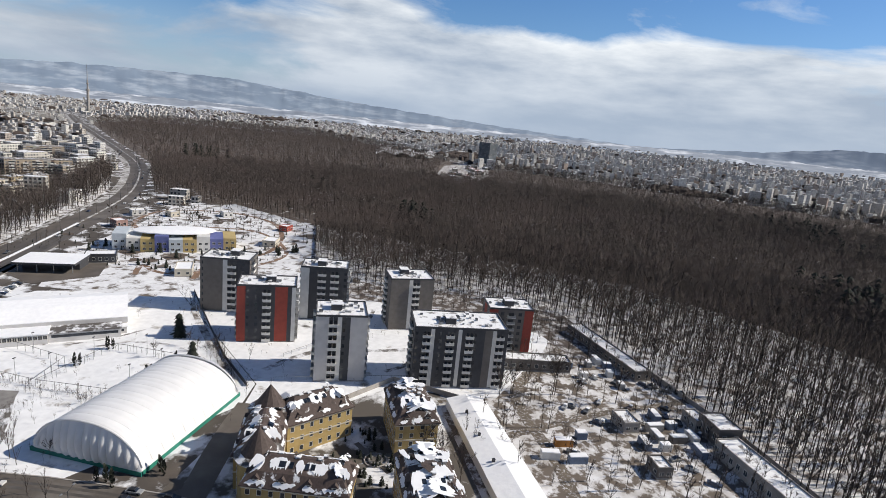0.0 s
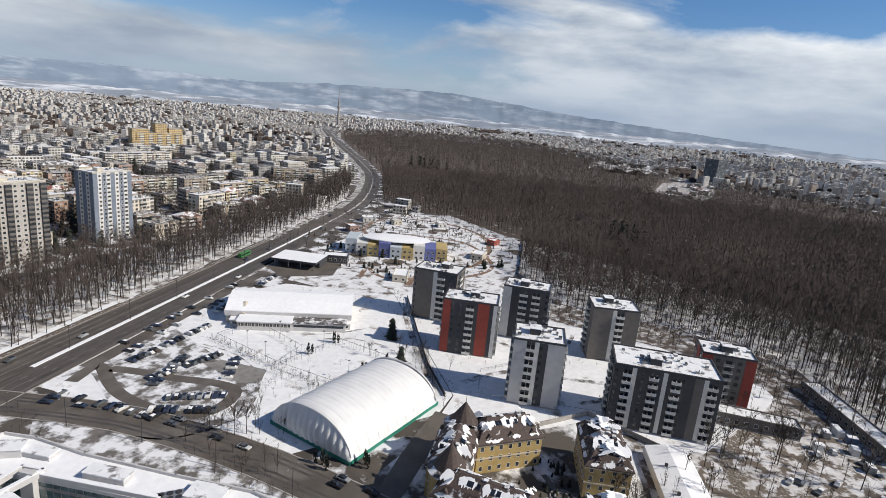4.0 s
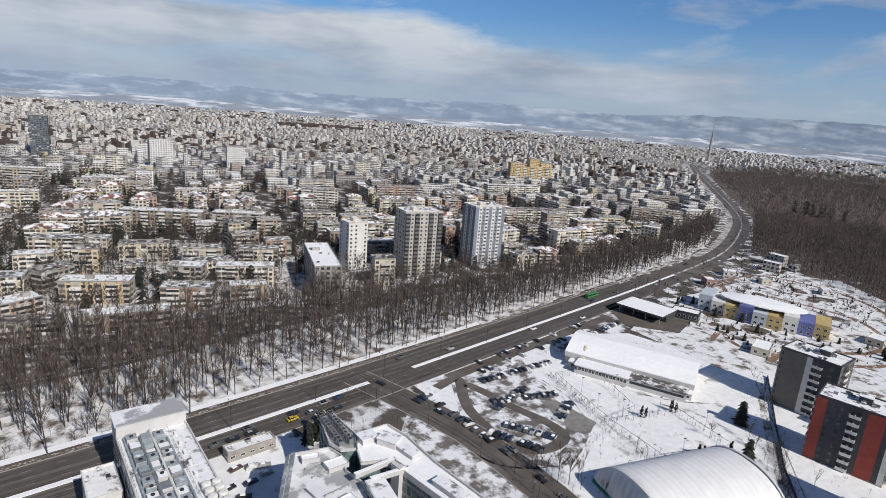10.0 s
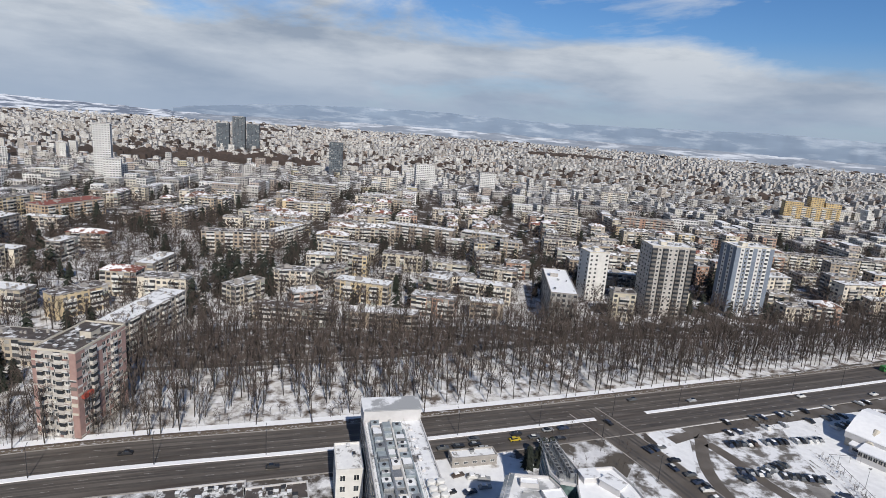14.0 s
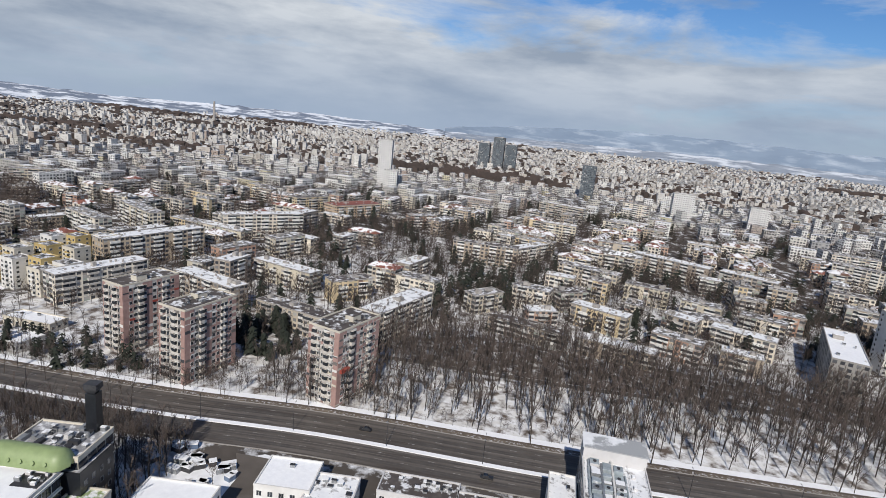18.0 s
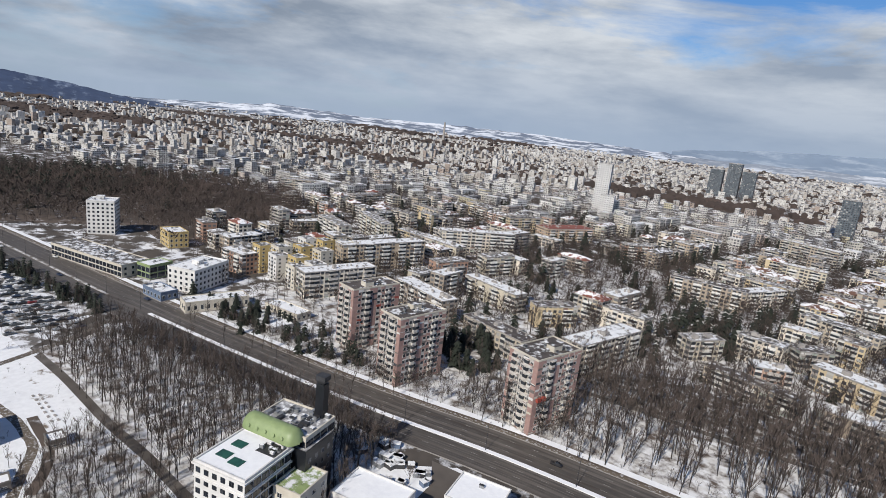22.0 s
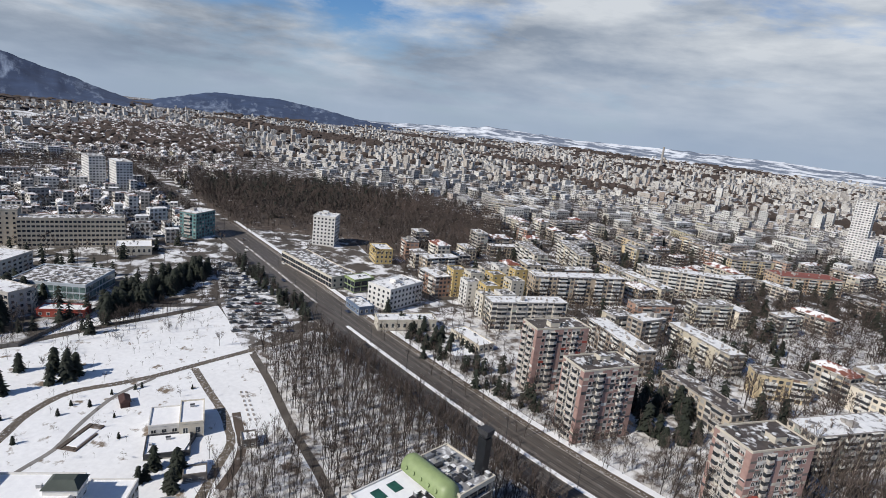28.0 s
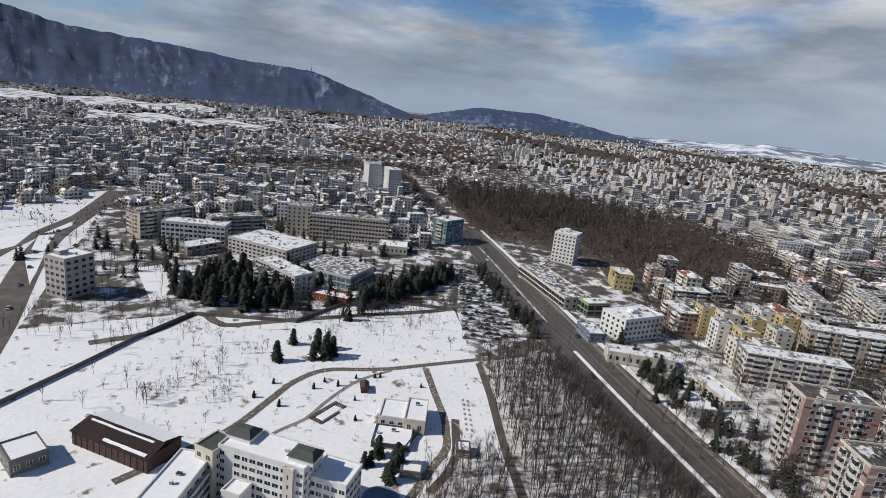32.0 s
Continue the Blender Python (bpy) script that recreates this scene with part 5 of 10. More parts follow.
def house(x, y, ang, w, d, h, seed, hip=False, wall=None, label="", roof_mat=None, name="apartment_house"):
    rnd = random.Random(seed)
    FOOT.append((x, y, ang, w, d))
    floors = max(1, round((h - 0.6) / 2.9))
    tone = "hipped roof" if hip else "flat roof"
    t = thing(name, pose(x, y, 0, 0, 0, ang), label or "pale %d-storey apartment house with a snowy %s" % (floors, tone), "apartment house" if floors > 2 else "house", "city houses")
    part("wall", wall_mesh("house_wall", w, d, h, [wall or FACADE_HOUSE]), None, t)
    snow = roof_mat or rnd.choice((SNOW_ROOF, SNOW_ROOF, SNOW_PATCHY, SNOW_PATCHY, ROOF_BITUMEN))
    bm = bmesh.new()
    if hip:
        hip_roof(bm, w, d, h, d * 0.22)
        part("roof", bm, rnd.choice((ROOF_BROWN, ROOF_BROWN, ROOF_RED, SNOW_PATCHY)), t)
    else:
        ring_stack(bm, [(-w / 2 - 0.3, w / 2 + 0.3, -d / 2 - 0.3, d / 2 + 0.3, h - 0.1, 0), (-w / 2 - 0.3, w / 2 + 0.3, -d / 2 - 0.3, d / 2 + 0.3, h + 0.5, 0), (-w / 2, w / 2, -d / 2, d / 2, h + 0.5, 0), (-w / 2, w / 2, -d / 2, d / 2, h + 0.25, 1)])
        for i in range(int(w / 6)):
            a, b = rnd.uniform(-w / 2 + 1, w / 2 - 1), rnd.choice((-d / 4, 0, d / 4))
            box(bm, a - 0.5, a + 0.5, b - 0.35, b + 0.35, h + 0.2, h + rnd.uniform(0.9, 1.7))
        for i in range(rnd.randint(1, 2)):
            a, b, c, e = rnd.uniform(0.8, 2.2), rnd.uniform(0.8, 1.8), rnd.uniform(-w / 2 + 2.4, w / 2 - 2.4), rnd.uniform(-d / 5, d / 5)
            box(bm, c - a, c + a, e - b, e + b, h + 0.2, h + rnd.uniform(1.2, 2.6))
        part("roof", bm, [CONCRETE, snow], t)
    if floors > 2 and h < 26:
        # loggias, stacked on each long side
        fh, items, rail = h / floors, [], WHITE if seed % 3 else W_PANEL
        for side in (0, 2):
            bays = max(1, int(w / 12))
            for k in range(bays):
                x0 = -w / 2 + w * (k + 0.5) / bays
                for f in range(1, floors):
                    items.append((balcony_mesh(round(min(5.5, w / bays * 0.45)), rail, (f + k) % 2 == seed % 2), sides_of(w, d)[side][0] @ pose(x0, 0, f * 2.9 + 0.1)))
        part("loggia_front", join_meshes("loggia_front", items, [rail, GLASS, WHITE]), None, t, kind="stuff")
    return t


HOUSES = [
    (-76, 507, -8, 64, 12, 17), (-207, 415, 20, 54, 12, 17), (-249, 707, -6, 62, 13, 22), (-120, 423, -2, 46, 12, 14), (-83, 330, -4, 34, 11, 13), (-74, 412, 4, 30, 11, 13),
    (-36, 400, -6, 25, 11, 13), (-8, 358, -4, 34, 11, 12), (-42, 360, -12, 20, 11, 12), (-37, 319, -5, 26, 11, 12), (0, 397, -6, 26, 11, 13), (-16, 503, -10, 42, 12, 17),
    (-130, 336, 8, 24, 12, 14), (-186, 456, 78, 44, 11, 14), (-112, 306, 42, 18, 11, 11), (-150, 306, 70, 23, 11, 12), (-109, 282, 4, 44, 10, 9), (-62, 290, 9, 40, 10, 9), (-6, 326, 4, 20, 10, 10),
    (67, 718, 12, 44, 14, 18), (-111, 352, 55, 20, 11, 13), (165, 490, 14, 21, 12, 16), (309, 568, 2, 104, 12, 14), (201, 432, 20, 22, 14, 20), (285, 501, 0, 21, 14, 22), (318, 490, 4, 32, 14, 18),
    (168, 690, 4, 60, 13, 18), (351, 746, 4, 86, 13, 17), (91, 425, 2, 21, 11, 12), (52, 523, 8, 30, 12, 15), (171, 931, -5, 40, 14, 22), (65, 634, -14, 40, 13, 20), (214, 616, 4, 20, 12, 14),
    (365, 520, -8, 30, 13, 16), (471, 576, -34, 60, 13, 16), (572, 691, -32, 44, 13, 16), (-186, 842, 2, 37, 16, 24), (-361, 219, 90, 71, 13, 20), (-314, 160, 92, 50, 12, 17),
    (-265, 251, 3, 48, 11, 13), (-268, 197, 2, 48, 12, 14), (-206, 202, 5, 42, 11, 12), (-220, 260, 68, 27, 11, 13), (-167, 239, 92, 50, 13, 17), (-316, 250, 89, 27, 12, 16), (-319, 299, 87, 28, 12, 16),
    (-381, 330, 66, 68, 13, 20), (-446, 450, 84, 46, 14, 18), (-326, 492, 60, 28, 12, 14), (-423, 133, 107, 29, 12, 14), (-703, 291, 65, 43, 12, 18), (-450, 222, -3, 48, 12, 18), (-458, 268, -9, 62, 12, 18),
    (-624, 249, 61, 23, 12, 12), (-378, 118, 17, 24, 12, 14),
    (-403, -262, 158, 43, 18, 20), (-424, -212, 137, 40, 14, 18), (-330, -124, 100, 35, 12, 11), (-376, -212, 157, 27, 14, 6),
]
TAKEN = [(a, b, max(c, d) / 2) for a, b, _, c, d, _ in HOUSES] + [(-142, 168, 18), (-198, 141, 18), (-239, 141, 18), (166, 400, 22), (107, 374, 20), (64, 390, 14), (38, 352, 34), (-349, 84, 22), (-505, 50, 22), (-410, 45, 45), (-452, 90, 18),
         (-345, 140, 34), (-404, 474, 36), (-288, 132, 30), (375, 432, 18), (-392, -160, 40), (-365, -104, 28), (-325, -91, 16), (-454, -89, 18), (-535, 697, 30), (487, 960, 50)]
CITY_NEAR = [(-150, 270), (-175, 245), (-185, 205), (-200, 165), (-260, 170), (-300, 100), (-420, 95), (-500, 130), (-560, 255), (-640, 275), (-760, 240), (-900, 300), (-640, 640), (-300, 790), (0, 830), (350, 830), (700, 790), (640, 660), (550, 590), (470, 530), (395, 470), (300, 428), (200, 380), (110, 350), (60, 345), (0, 320), (-70, 297)]


FURTHER = []


def near_city():
    for i, (x, y, a, w, d, h) in enumerate(HOUSES):
        house(x, y, a, w, d, h, 100 + i)
    rnd = random.Random(21)
    c, s = math.cos(radians(8)), math.sin(radians(8))
    made = 0
    cells = [(i, j) for j in range(-10, 60) for i in range(-60, 60)]
    cells.sort(key=lambda q: math.hypot(q[0] * 25, q[1] * 20))
    for i, j in cells:
        gx, gy = i * 25 + rnd.uniform(-5, 5), j * 20 + rnd.uniform(-3, 3)
        if i % 4 == 0:
            continue                       # a street
        x, y = gx * c - gy * s, gx * s + gy * c
        if not inside(CITY_NEAR, [x], [y])[0] or near_line(BOULEVARD, [x], [y], 40)[0]:
            continue
        w, d = rnd.uniform(24, 36) if rnd.random() < 0.3 else rnd.uniform(13, 21), rnd.uniform(10, 12.5)
        if any((x - p) ** 2 + (y - q) ** 2 < (r * 0.8 + 11) ** 2 for p, q, r in TAKEN) or rnd.random() < 0.2:
            continue
        if -340 < x < 60 and y < 470 and rnd.random() < 0.72:
            continue                       # wooded gardens
        h = rnd.choice((9, 12, 12, 15, 15, 18)) + rnd.uniform(0, 1)
        ang, hip = 8 + rnd.choice((0, 0, 90)) + rnd.gauss(0, 4), rnd.random() < 0.42
        if made < 235:
            house(x, y, ang, w, d, h, 1000 + made, hip=hip)
        else:
            FURTHER.append((x, y, ang, w, d, h))
        TAKEN.append((x, y, max(9, w * 0.42)))
        made += 1


def woody(x, y):
    """Where trees take over between the quarters of the far city: long bands that run with the streets."""
    north = min(1.0, max(0.0, (y + 0.75 * x) / 900))
    return noise.noise((x * 0.0011 + y * 0.0005 + 7, y * 0.0028 - x * 0.0009, 0.3)) - 0.34 * north


def far_city():
    ra = np.random.RandomState(8)
    rings = [(490, 560, 22), (560, 800, 24), (800, 1300, 26), (1300, 2000, 27), (2000, 3000, 33), (3000, 4300, 43)]
    V, F, S, M, U, off = [], [], [], [], [], 0
    for r0, r1, sp in rings:
        gx, gy = np.meshgrid(np.arange(-r1, r1, sp), np.arange(-r1, r1, sp))
        k = radians(27)
        gx, gy = (gx * math.cos(k) - gy * math.sin(k)).ravel(), (gx * math.sin(k) + gy * math.cos(k)).ravel()
        gx, gy = gx + ra.uniform(-0.3, 0.3, gx.shape) * sp, gy + ra.uniform(-0.3, 0.3, gy.shape) * sp
        rr, az = np.hypot(gx, gy), np.degrees(np.arctan2(gx, gy))
        ok = (rr >= r0) & (rr < r1) & (az > -142) & (az < 116) & (ra.rand(len(gx)) < np.where((rr < 1400) & (az < 45), 0.72, 0.9))
        ok &= ~((az > -97) & (rr < 560)) & ~((az < -97) & (gx > -484) & (rr < 620)) & ~((az < -118) & (rr < 620))
        for poly in OPEN_LAND + [CITY_NEAR, TREE_BELT] + FAR_SNOW:
            ok &= ~inside(poly, gx, gy)
        ok &= ~((az < -100) & (rr > 3100)) & ~((rr > 3850) & (az < -20))
        ok &= ~near_line(BOULEVARD, gx, gy, 26) & ~near_line(RING_ROAD, gx, gy, 30)
        patch = np.array([woody(x, y) for x, y in zip(gx, gy)])
        ok &= (patch < 0.2) | (rr < 760)
        gx, gy, rr, az = gx[ok], gy[ok], rr[ok], az[ok]
        jobs = [(x, y, a, None) for x, y, a in zip(gx, gy, az)] + ([(q[0], q[1], 0.0, q) for q in FURTHER] if r0 == 490 else [])
        for x, y, a, given in jobs:
            r = math.hypot(x, y)
            west = a < -38
            tall = ra.rand() + (0.1 if (west and r > 1200 and noise.noise((x * 0.0021, y * 0.0021, 9)) > -0.1) or a > 75 else 0) + (0.1 if a > 78 else 0)
            h = ra.uniform(5, 12) if tall < 0.92 else ra.uniform(14, 21) if tall < 1.03 else ra.uniform(21, 31)
            w, d = ra.uniform(0.3, 0.75) * min(sp, 40), ra.uniform(0.24, 0.4) * min(sp, 40)
            w, d = min(w, 34 if r < 1300 else 19), min(d, 13 if r < 1300 else 11)
            if tall >= 0.92:
                w = min(w, 20)
            if r > 1300:
                w, d, h = w * 0.74, d * 0.78, h * 0.84
            if r > 2600:
                h *= 0.78
            if a < -96 and r < 1050:
                h = ra.uniform(9, 18)
            k = radians(20 + ra.choice((0, 90)) + ra.normal(0, 7) + (25 if noise.noise((x * 0.002, y * 0.002, 5)) > 0.1 else 0))
            if given:
                k, w, d, h = radians(given[2]), given[3], given[4], given[5]
            c, s = math.cos(k), math.sin(k)
            P = [(-w / 2, -d / 2), (w / 2, -d / 2), (w / 2, d / 2), (-w / 2, d / 2)]
            P = [(x + p * c - q * s, y + p * s + q * c) for p, q in P]
            lift = far_rise(r)
            V.extend([(p, q, lift - 2.0) for p, q in P] + [(p, q, lift + h) for p, q in P])
            for i in range(4):
                j = (i + 1) % 4
                F.extend((off + i, off + j, off + 4 + j, off + 4 + i))
                ln = w if i % 2 == 0 else d
                U.extend(((0, 0), (ln, 0), (ln, h), (0, h)))
                S.append(4), M.append(0 if r < 1150 else 4)
            # past 1200 m more roofs are white, standing in for haze
            F.extend((off + 4, off + 5, off + 6, off + 7)), U.extend(((0, 0),) * 4), S.append(4), M.append((1 if ra.rand() < (0.3 if a < -95 else 0.4 if r < 1200 else 0.72) else 2 if ra.rand() < 0.6 else 5) if not (a < -90 and r < 1300 and ra.rand() < 0.5) else 3)
            off += 8
    n = 5200
    rr, az = np.sqrt(ra.uniform(560 ** 2, 2100 ** 2, n)), np.radians(ra.uniform(-141, -94, n))
    px, py = rr * np.sin(az), rr * np.cos(az)
    keep = ~near_line(BOULEVARD, px, py, 22) & ~near_line(RING_ROAD, px, py, 24)
    for poly in OPEN_LAND + [TREE_BELT] + FAR_SNOW:
        keep &= ~inside(poly, px, py)
    for x, y in zip(px[keep], py[keep]):
        w, d, h, k = ra.uniform(7, 13), ra.uniform(6, 10), ra.uniform(4.5, 8.5), ra.uniform(0, 1.6)
        c, s = math.cos(k), math.sin(k)
        P = [(x + p * c - q * s, y + p * s + q * c) for p, q in ((-w / 2, -d / 2), (w / 2, -d / 2), (w / 2, d / 2), (-w / 2, d / 2), (-w / 4, 0), (w / 4, 0))]
        lift = far_rise(math.hypot(x, y))
        V.extend([(p, q, lift - 2.0) for p, q in P[:4]] + [(p, q, lift + h) for p, q in P[:4]] + [(p, q, lift + h + d * 0.3) for p, q in P[4:]])
        for i in range(4):
            j = (i + 1) % 4
            ln = w if i % 2 == 0 else d
            F.extend((off + i, off + j, off + 4 + j, off + 4 + i)), U.extend(((0, 0), (ln, 0), (ln, h), (0, h))), S.append(4), M.append(0)
        tone = (1, 3, 3, 2)[ra.randint(4)]
        for face in ((4, 5, 9, 8), (5, 6, 9), (6, 7, 8, 9), (7, 4, 8)):
            F.extend(off + q for q in face), U.extend(((0, 0),) * len(face)), S.append(len(face)), M.append(tone)
        off += 10
    me = raw_mesh("far_city", V, F, S, [FACADE, SNOW_ROOF, SNOW_PATCHY, ROOF_BROWN, FACADE_PLAIN, ROOF_BITUMEN], M, U)
    tagged(new("far_city", me), "distant city of pale blocks with snowy roofs", "city", kind="stuff")


def ring_piece(a0, a1, r0, r1, n=10):
    """A wavy patch of land between two directions and two distances."""
    out = [(a0 + (a1 - a0) * i / n, r0 * (1 + 0.05 * math.sin(i * 2.1 + r0))) for i in range(n + 1)]
    out += [(a1 + (a0 - a1) * i / n, r1 * (1 + 0.05 * math.sin(i * 1.7 + r1))) for i in range(n + 1)]
    return [(r * math.sin(radians(a)), r * math.cos(radians(a))) for a, r in out]


FAR_SNOW = [ring_piece(-131, -116, 1500, 1800), ring_piece(-138, -121, 2000, 2500), ring_piece(-120, -106, 1900, 2050), ring_piece(-88, -72, 3300, 3600), ring_piece(68, 74, 1450, 1640)]


RING_ROAD = smooth_line([(-60, -110), (-130, -150), (-210, -205), (-250, -236), (-300, -275), (-355, -312), (-432, -350), (-520, -396)])
near_city()
far_city()
for i, poly in enumerate(FAR_SNOW):
    sheet("ground_snow_%d" % (i + 1), poly, 3.0 + i * 0.1, SNOW_FIELD, "open snow field between the quarters of the far city")


def far_trees():
    """Street and park trees between the houses, as loose brown crowns."""
    r = random.Random(51)
    ra = np.random.RandomState(52)
    n = 25000
    rr, az = np.sqrt(ra.uniform(430 ** 2, 2400 ** 2, n)), np.radians(ra.uniform(-140, 114, n))
    x, y = rr * np.sin(az), rr * np.cos(az)
    keep = (ra.rand(n) < 820 / rr) & ~near_line(BOULEVARD, x, y, 18)
    for poly in [WOOD_EAST, WOOD_WEST, MEADOW] + FAR_SNOW:
        keep &= ~inside(poly, x, y)
    rr, az = np.sqrt(ra.uniform(480 ** 2, 1900 ** 2, 4200)), np.radians(ra.uniform(-141, -92, 4200))
    sx, sy = rr * np.sin(az), rr * np.cos(az)
    more = ~near_line(BOULEVARD, sx, sy, 17) & ~near_line(RING_ROAD, sx, sy, 14)
    for poly in [WOOD_WEST, MEADOW] + FAR_SNOW:
        more &= ~inside(poly, sx, sy)
    xy = np.concatenate([np.stack([x[keep], y[keep]], 1), np.stack([sx[more], sy[more]], 1)])
    xy = np.concatenate([xy, scatter(TREE_BELT, 8.5, r)])
    ends = [p for p in BOULEVARD if p[0] < -540]
    xy = np.concatenate([xy, [(q[0] + r.uniform(-6, 6), q[1] + g * r.uniform(11, 26)) for q in ends for g in (-1, 1) for _ in range(5)]])
    plant("far_trees", TREES_DISTANT, xy, [r.uniform(10, 18) for _ in xy], r, [BARK, TWIG_FAR], "leafless trees between the houses of the far city", "trees")
    # groves and tree belts further out: one rough crown of a few faces each
    V, F, S, off = [], [], [], 0
    for r0, r1, sp in ((760, 1200, 15), (1200, 1800, 20), (1800, 2600, 28), (2600, 4200, 42)):
        gx, gy = np.meshgrid(np.arange(-r1, r1, sp), np.arange(-r1, r1, sp))
        gx, gy = gx.ravel() + ra.uniform(-0.5, 0.5, gx.size) * sp, gy.ravel() + ra.uniform(-0.5, 0.5, gy.size) * sp
        rr, az = np.hypot(gx, gy), np.degrees(np.arctan2(gx, gy))
        ok = (rr > r0) & (rr <= r1) & (az > -142) & (az < 116)
        for poly in [WOOD_EAST, WOOD_WEST, MEADOW, CITY_NEAR] + FAR_SNOW:
            ok &= ~inside(poly, gx, gy)
        ok &= ~near_line(BOULEVARD, gx, gy, 20)
        gx, gy = gx[ok], gy[ok]
        dens = np.array([woody(a, b) for a, b in zip(gx, gy)])
        pale = (np.hypot(gx, gy) > 1700) & (gy > -gx)
        ok = (dens > np.where(pale, 0.3, 0.19)) | (ra.rand(len(gx)) < np.where(pale, 0.03, 0.13))
        if r0 == 760:
            near = np.stack([gx[ok], gy[ok]], 1)
            plant("grove_trees", TREES_DISTANT, near, [r.uniform(10, 17) for _ in near], r, [BARK, TWIG_FAR], "dark leafless groves between the quarters of the city", "trees")
            continue
        for x, y in zip(gx[ok], gy[ok]):
            h, w, z = ra.uniform(7, 14), sp * ra.uniform(0.4, 0.75), far_rise(math.hypot(x, y))
            k = ra.uniform(0, 6.28)
            for ring, hh in ((0.9, -0.8), (0.8, 0.7)):
                for i in range(4):
                    q = k + math.tau * i / 4
                    g = ring * w * ra.uniform(0.6, 1.25)
                    V.append((x + math.cos(q) * g, y + math.sin(q) * g, z + h * hh * ra.uniform(0.8, 1.15)))
            V.append((x, y, z + h))
            for i in range(4):
                F.extend((off + i, off + (i + 1) % 4, off + 4 + (i + 1) % 4, off + 4 + i)), S.append(4)
                F.extend((off + 4 + i, off + 4 + (i + 1) % 4, off + 8)), S.append(3)
            off += 9
    tagged(new("far_groves", raw_mesh("far_groves", V, F, S, [TWIG_FAR])), "dark leafless groves and tree belts in the far city", "trees", kind="stuff")


def city_trees():
    """Broad bare trees and dark conifers in the courtyards of the near quarters."""
    r, ra = random.Random(61), np.random.RandomState(62)
    n = 14000
    x, y = ra.uniform(-760, 700, n), ra.uniform(90, 830, n)
    keep = inside(CITY_NEAR, x, y) & ~near_line(BOULEVARD, x, y, 24) & (ra.rand(n) < np.clip(440 / np.hypot(x, y), 0.35, 1))
    pts = []
    for a, b in zip(x[keep], y[keep]):
        if any(abs((a - p) * math.cos(radians(g)) + (b - q) * math.sin(radians(g))) < w / 2 + 2 and abs((b - q) * math.cos(radians(g)) - (a - p) * math.sin(radians(g))) < d / 2 + 2 for p, q, g, w, d in FOOT):
            continue
        if any((a - p) ** 2 + (b - q) ** 2 < 25 for p, q in pts):
            continue
        pts.append((a, b))
    cut = [noise.noise((a * 0.014, b * 0.014, 2.0)) + r.uniform(-0.3, 0.3) for a, b in pts]
    firs = [p for p, k in zip(pts, cut) if k > 0.46]
    bare = [p for p, k in zip(pts, cut) if k <= 0.46]
    rear = [q for q in bare if math.hypot(*q) > 430]
    bare = [q for q in bare if math.hypot(*q) <= 430]
    plant("street_side_trees", TREES_FAR, rear, [r.uniform(9, 16) for _ in rear], r, [BARK, TWIG_FAR], "leafless trees along the streets of the city", "trees")
    plant("courtyard_trees", TREES_DOME, bare, [r.uniform(9, 16) for _ in bare], r, [BARK, TWIG_FAR], "leafless courtyard trees between apartment houses", "trees")
    plant("courtyard_conifers", FIRS_FAR, firs, [r.uniform(9, 18) for _ in firs], r, [BARK, FIR], "dark green conifers between apartment houses", "trees")


far_trees()
city_trees()


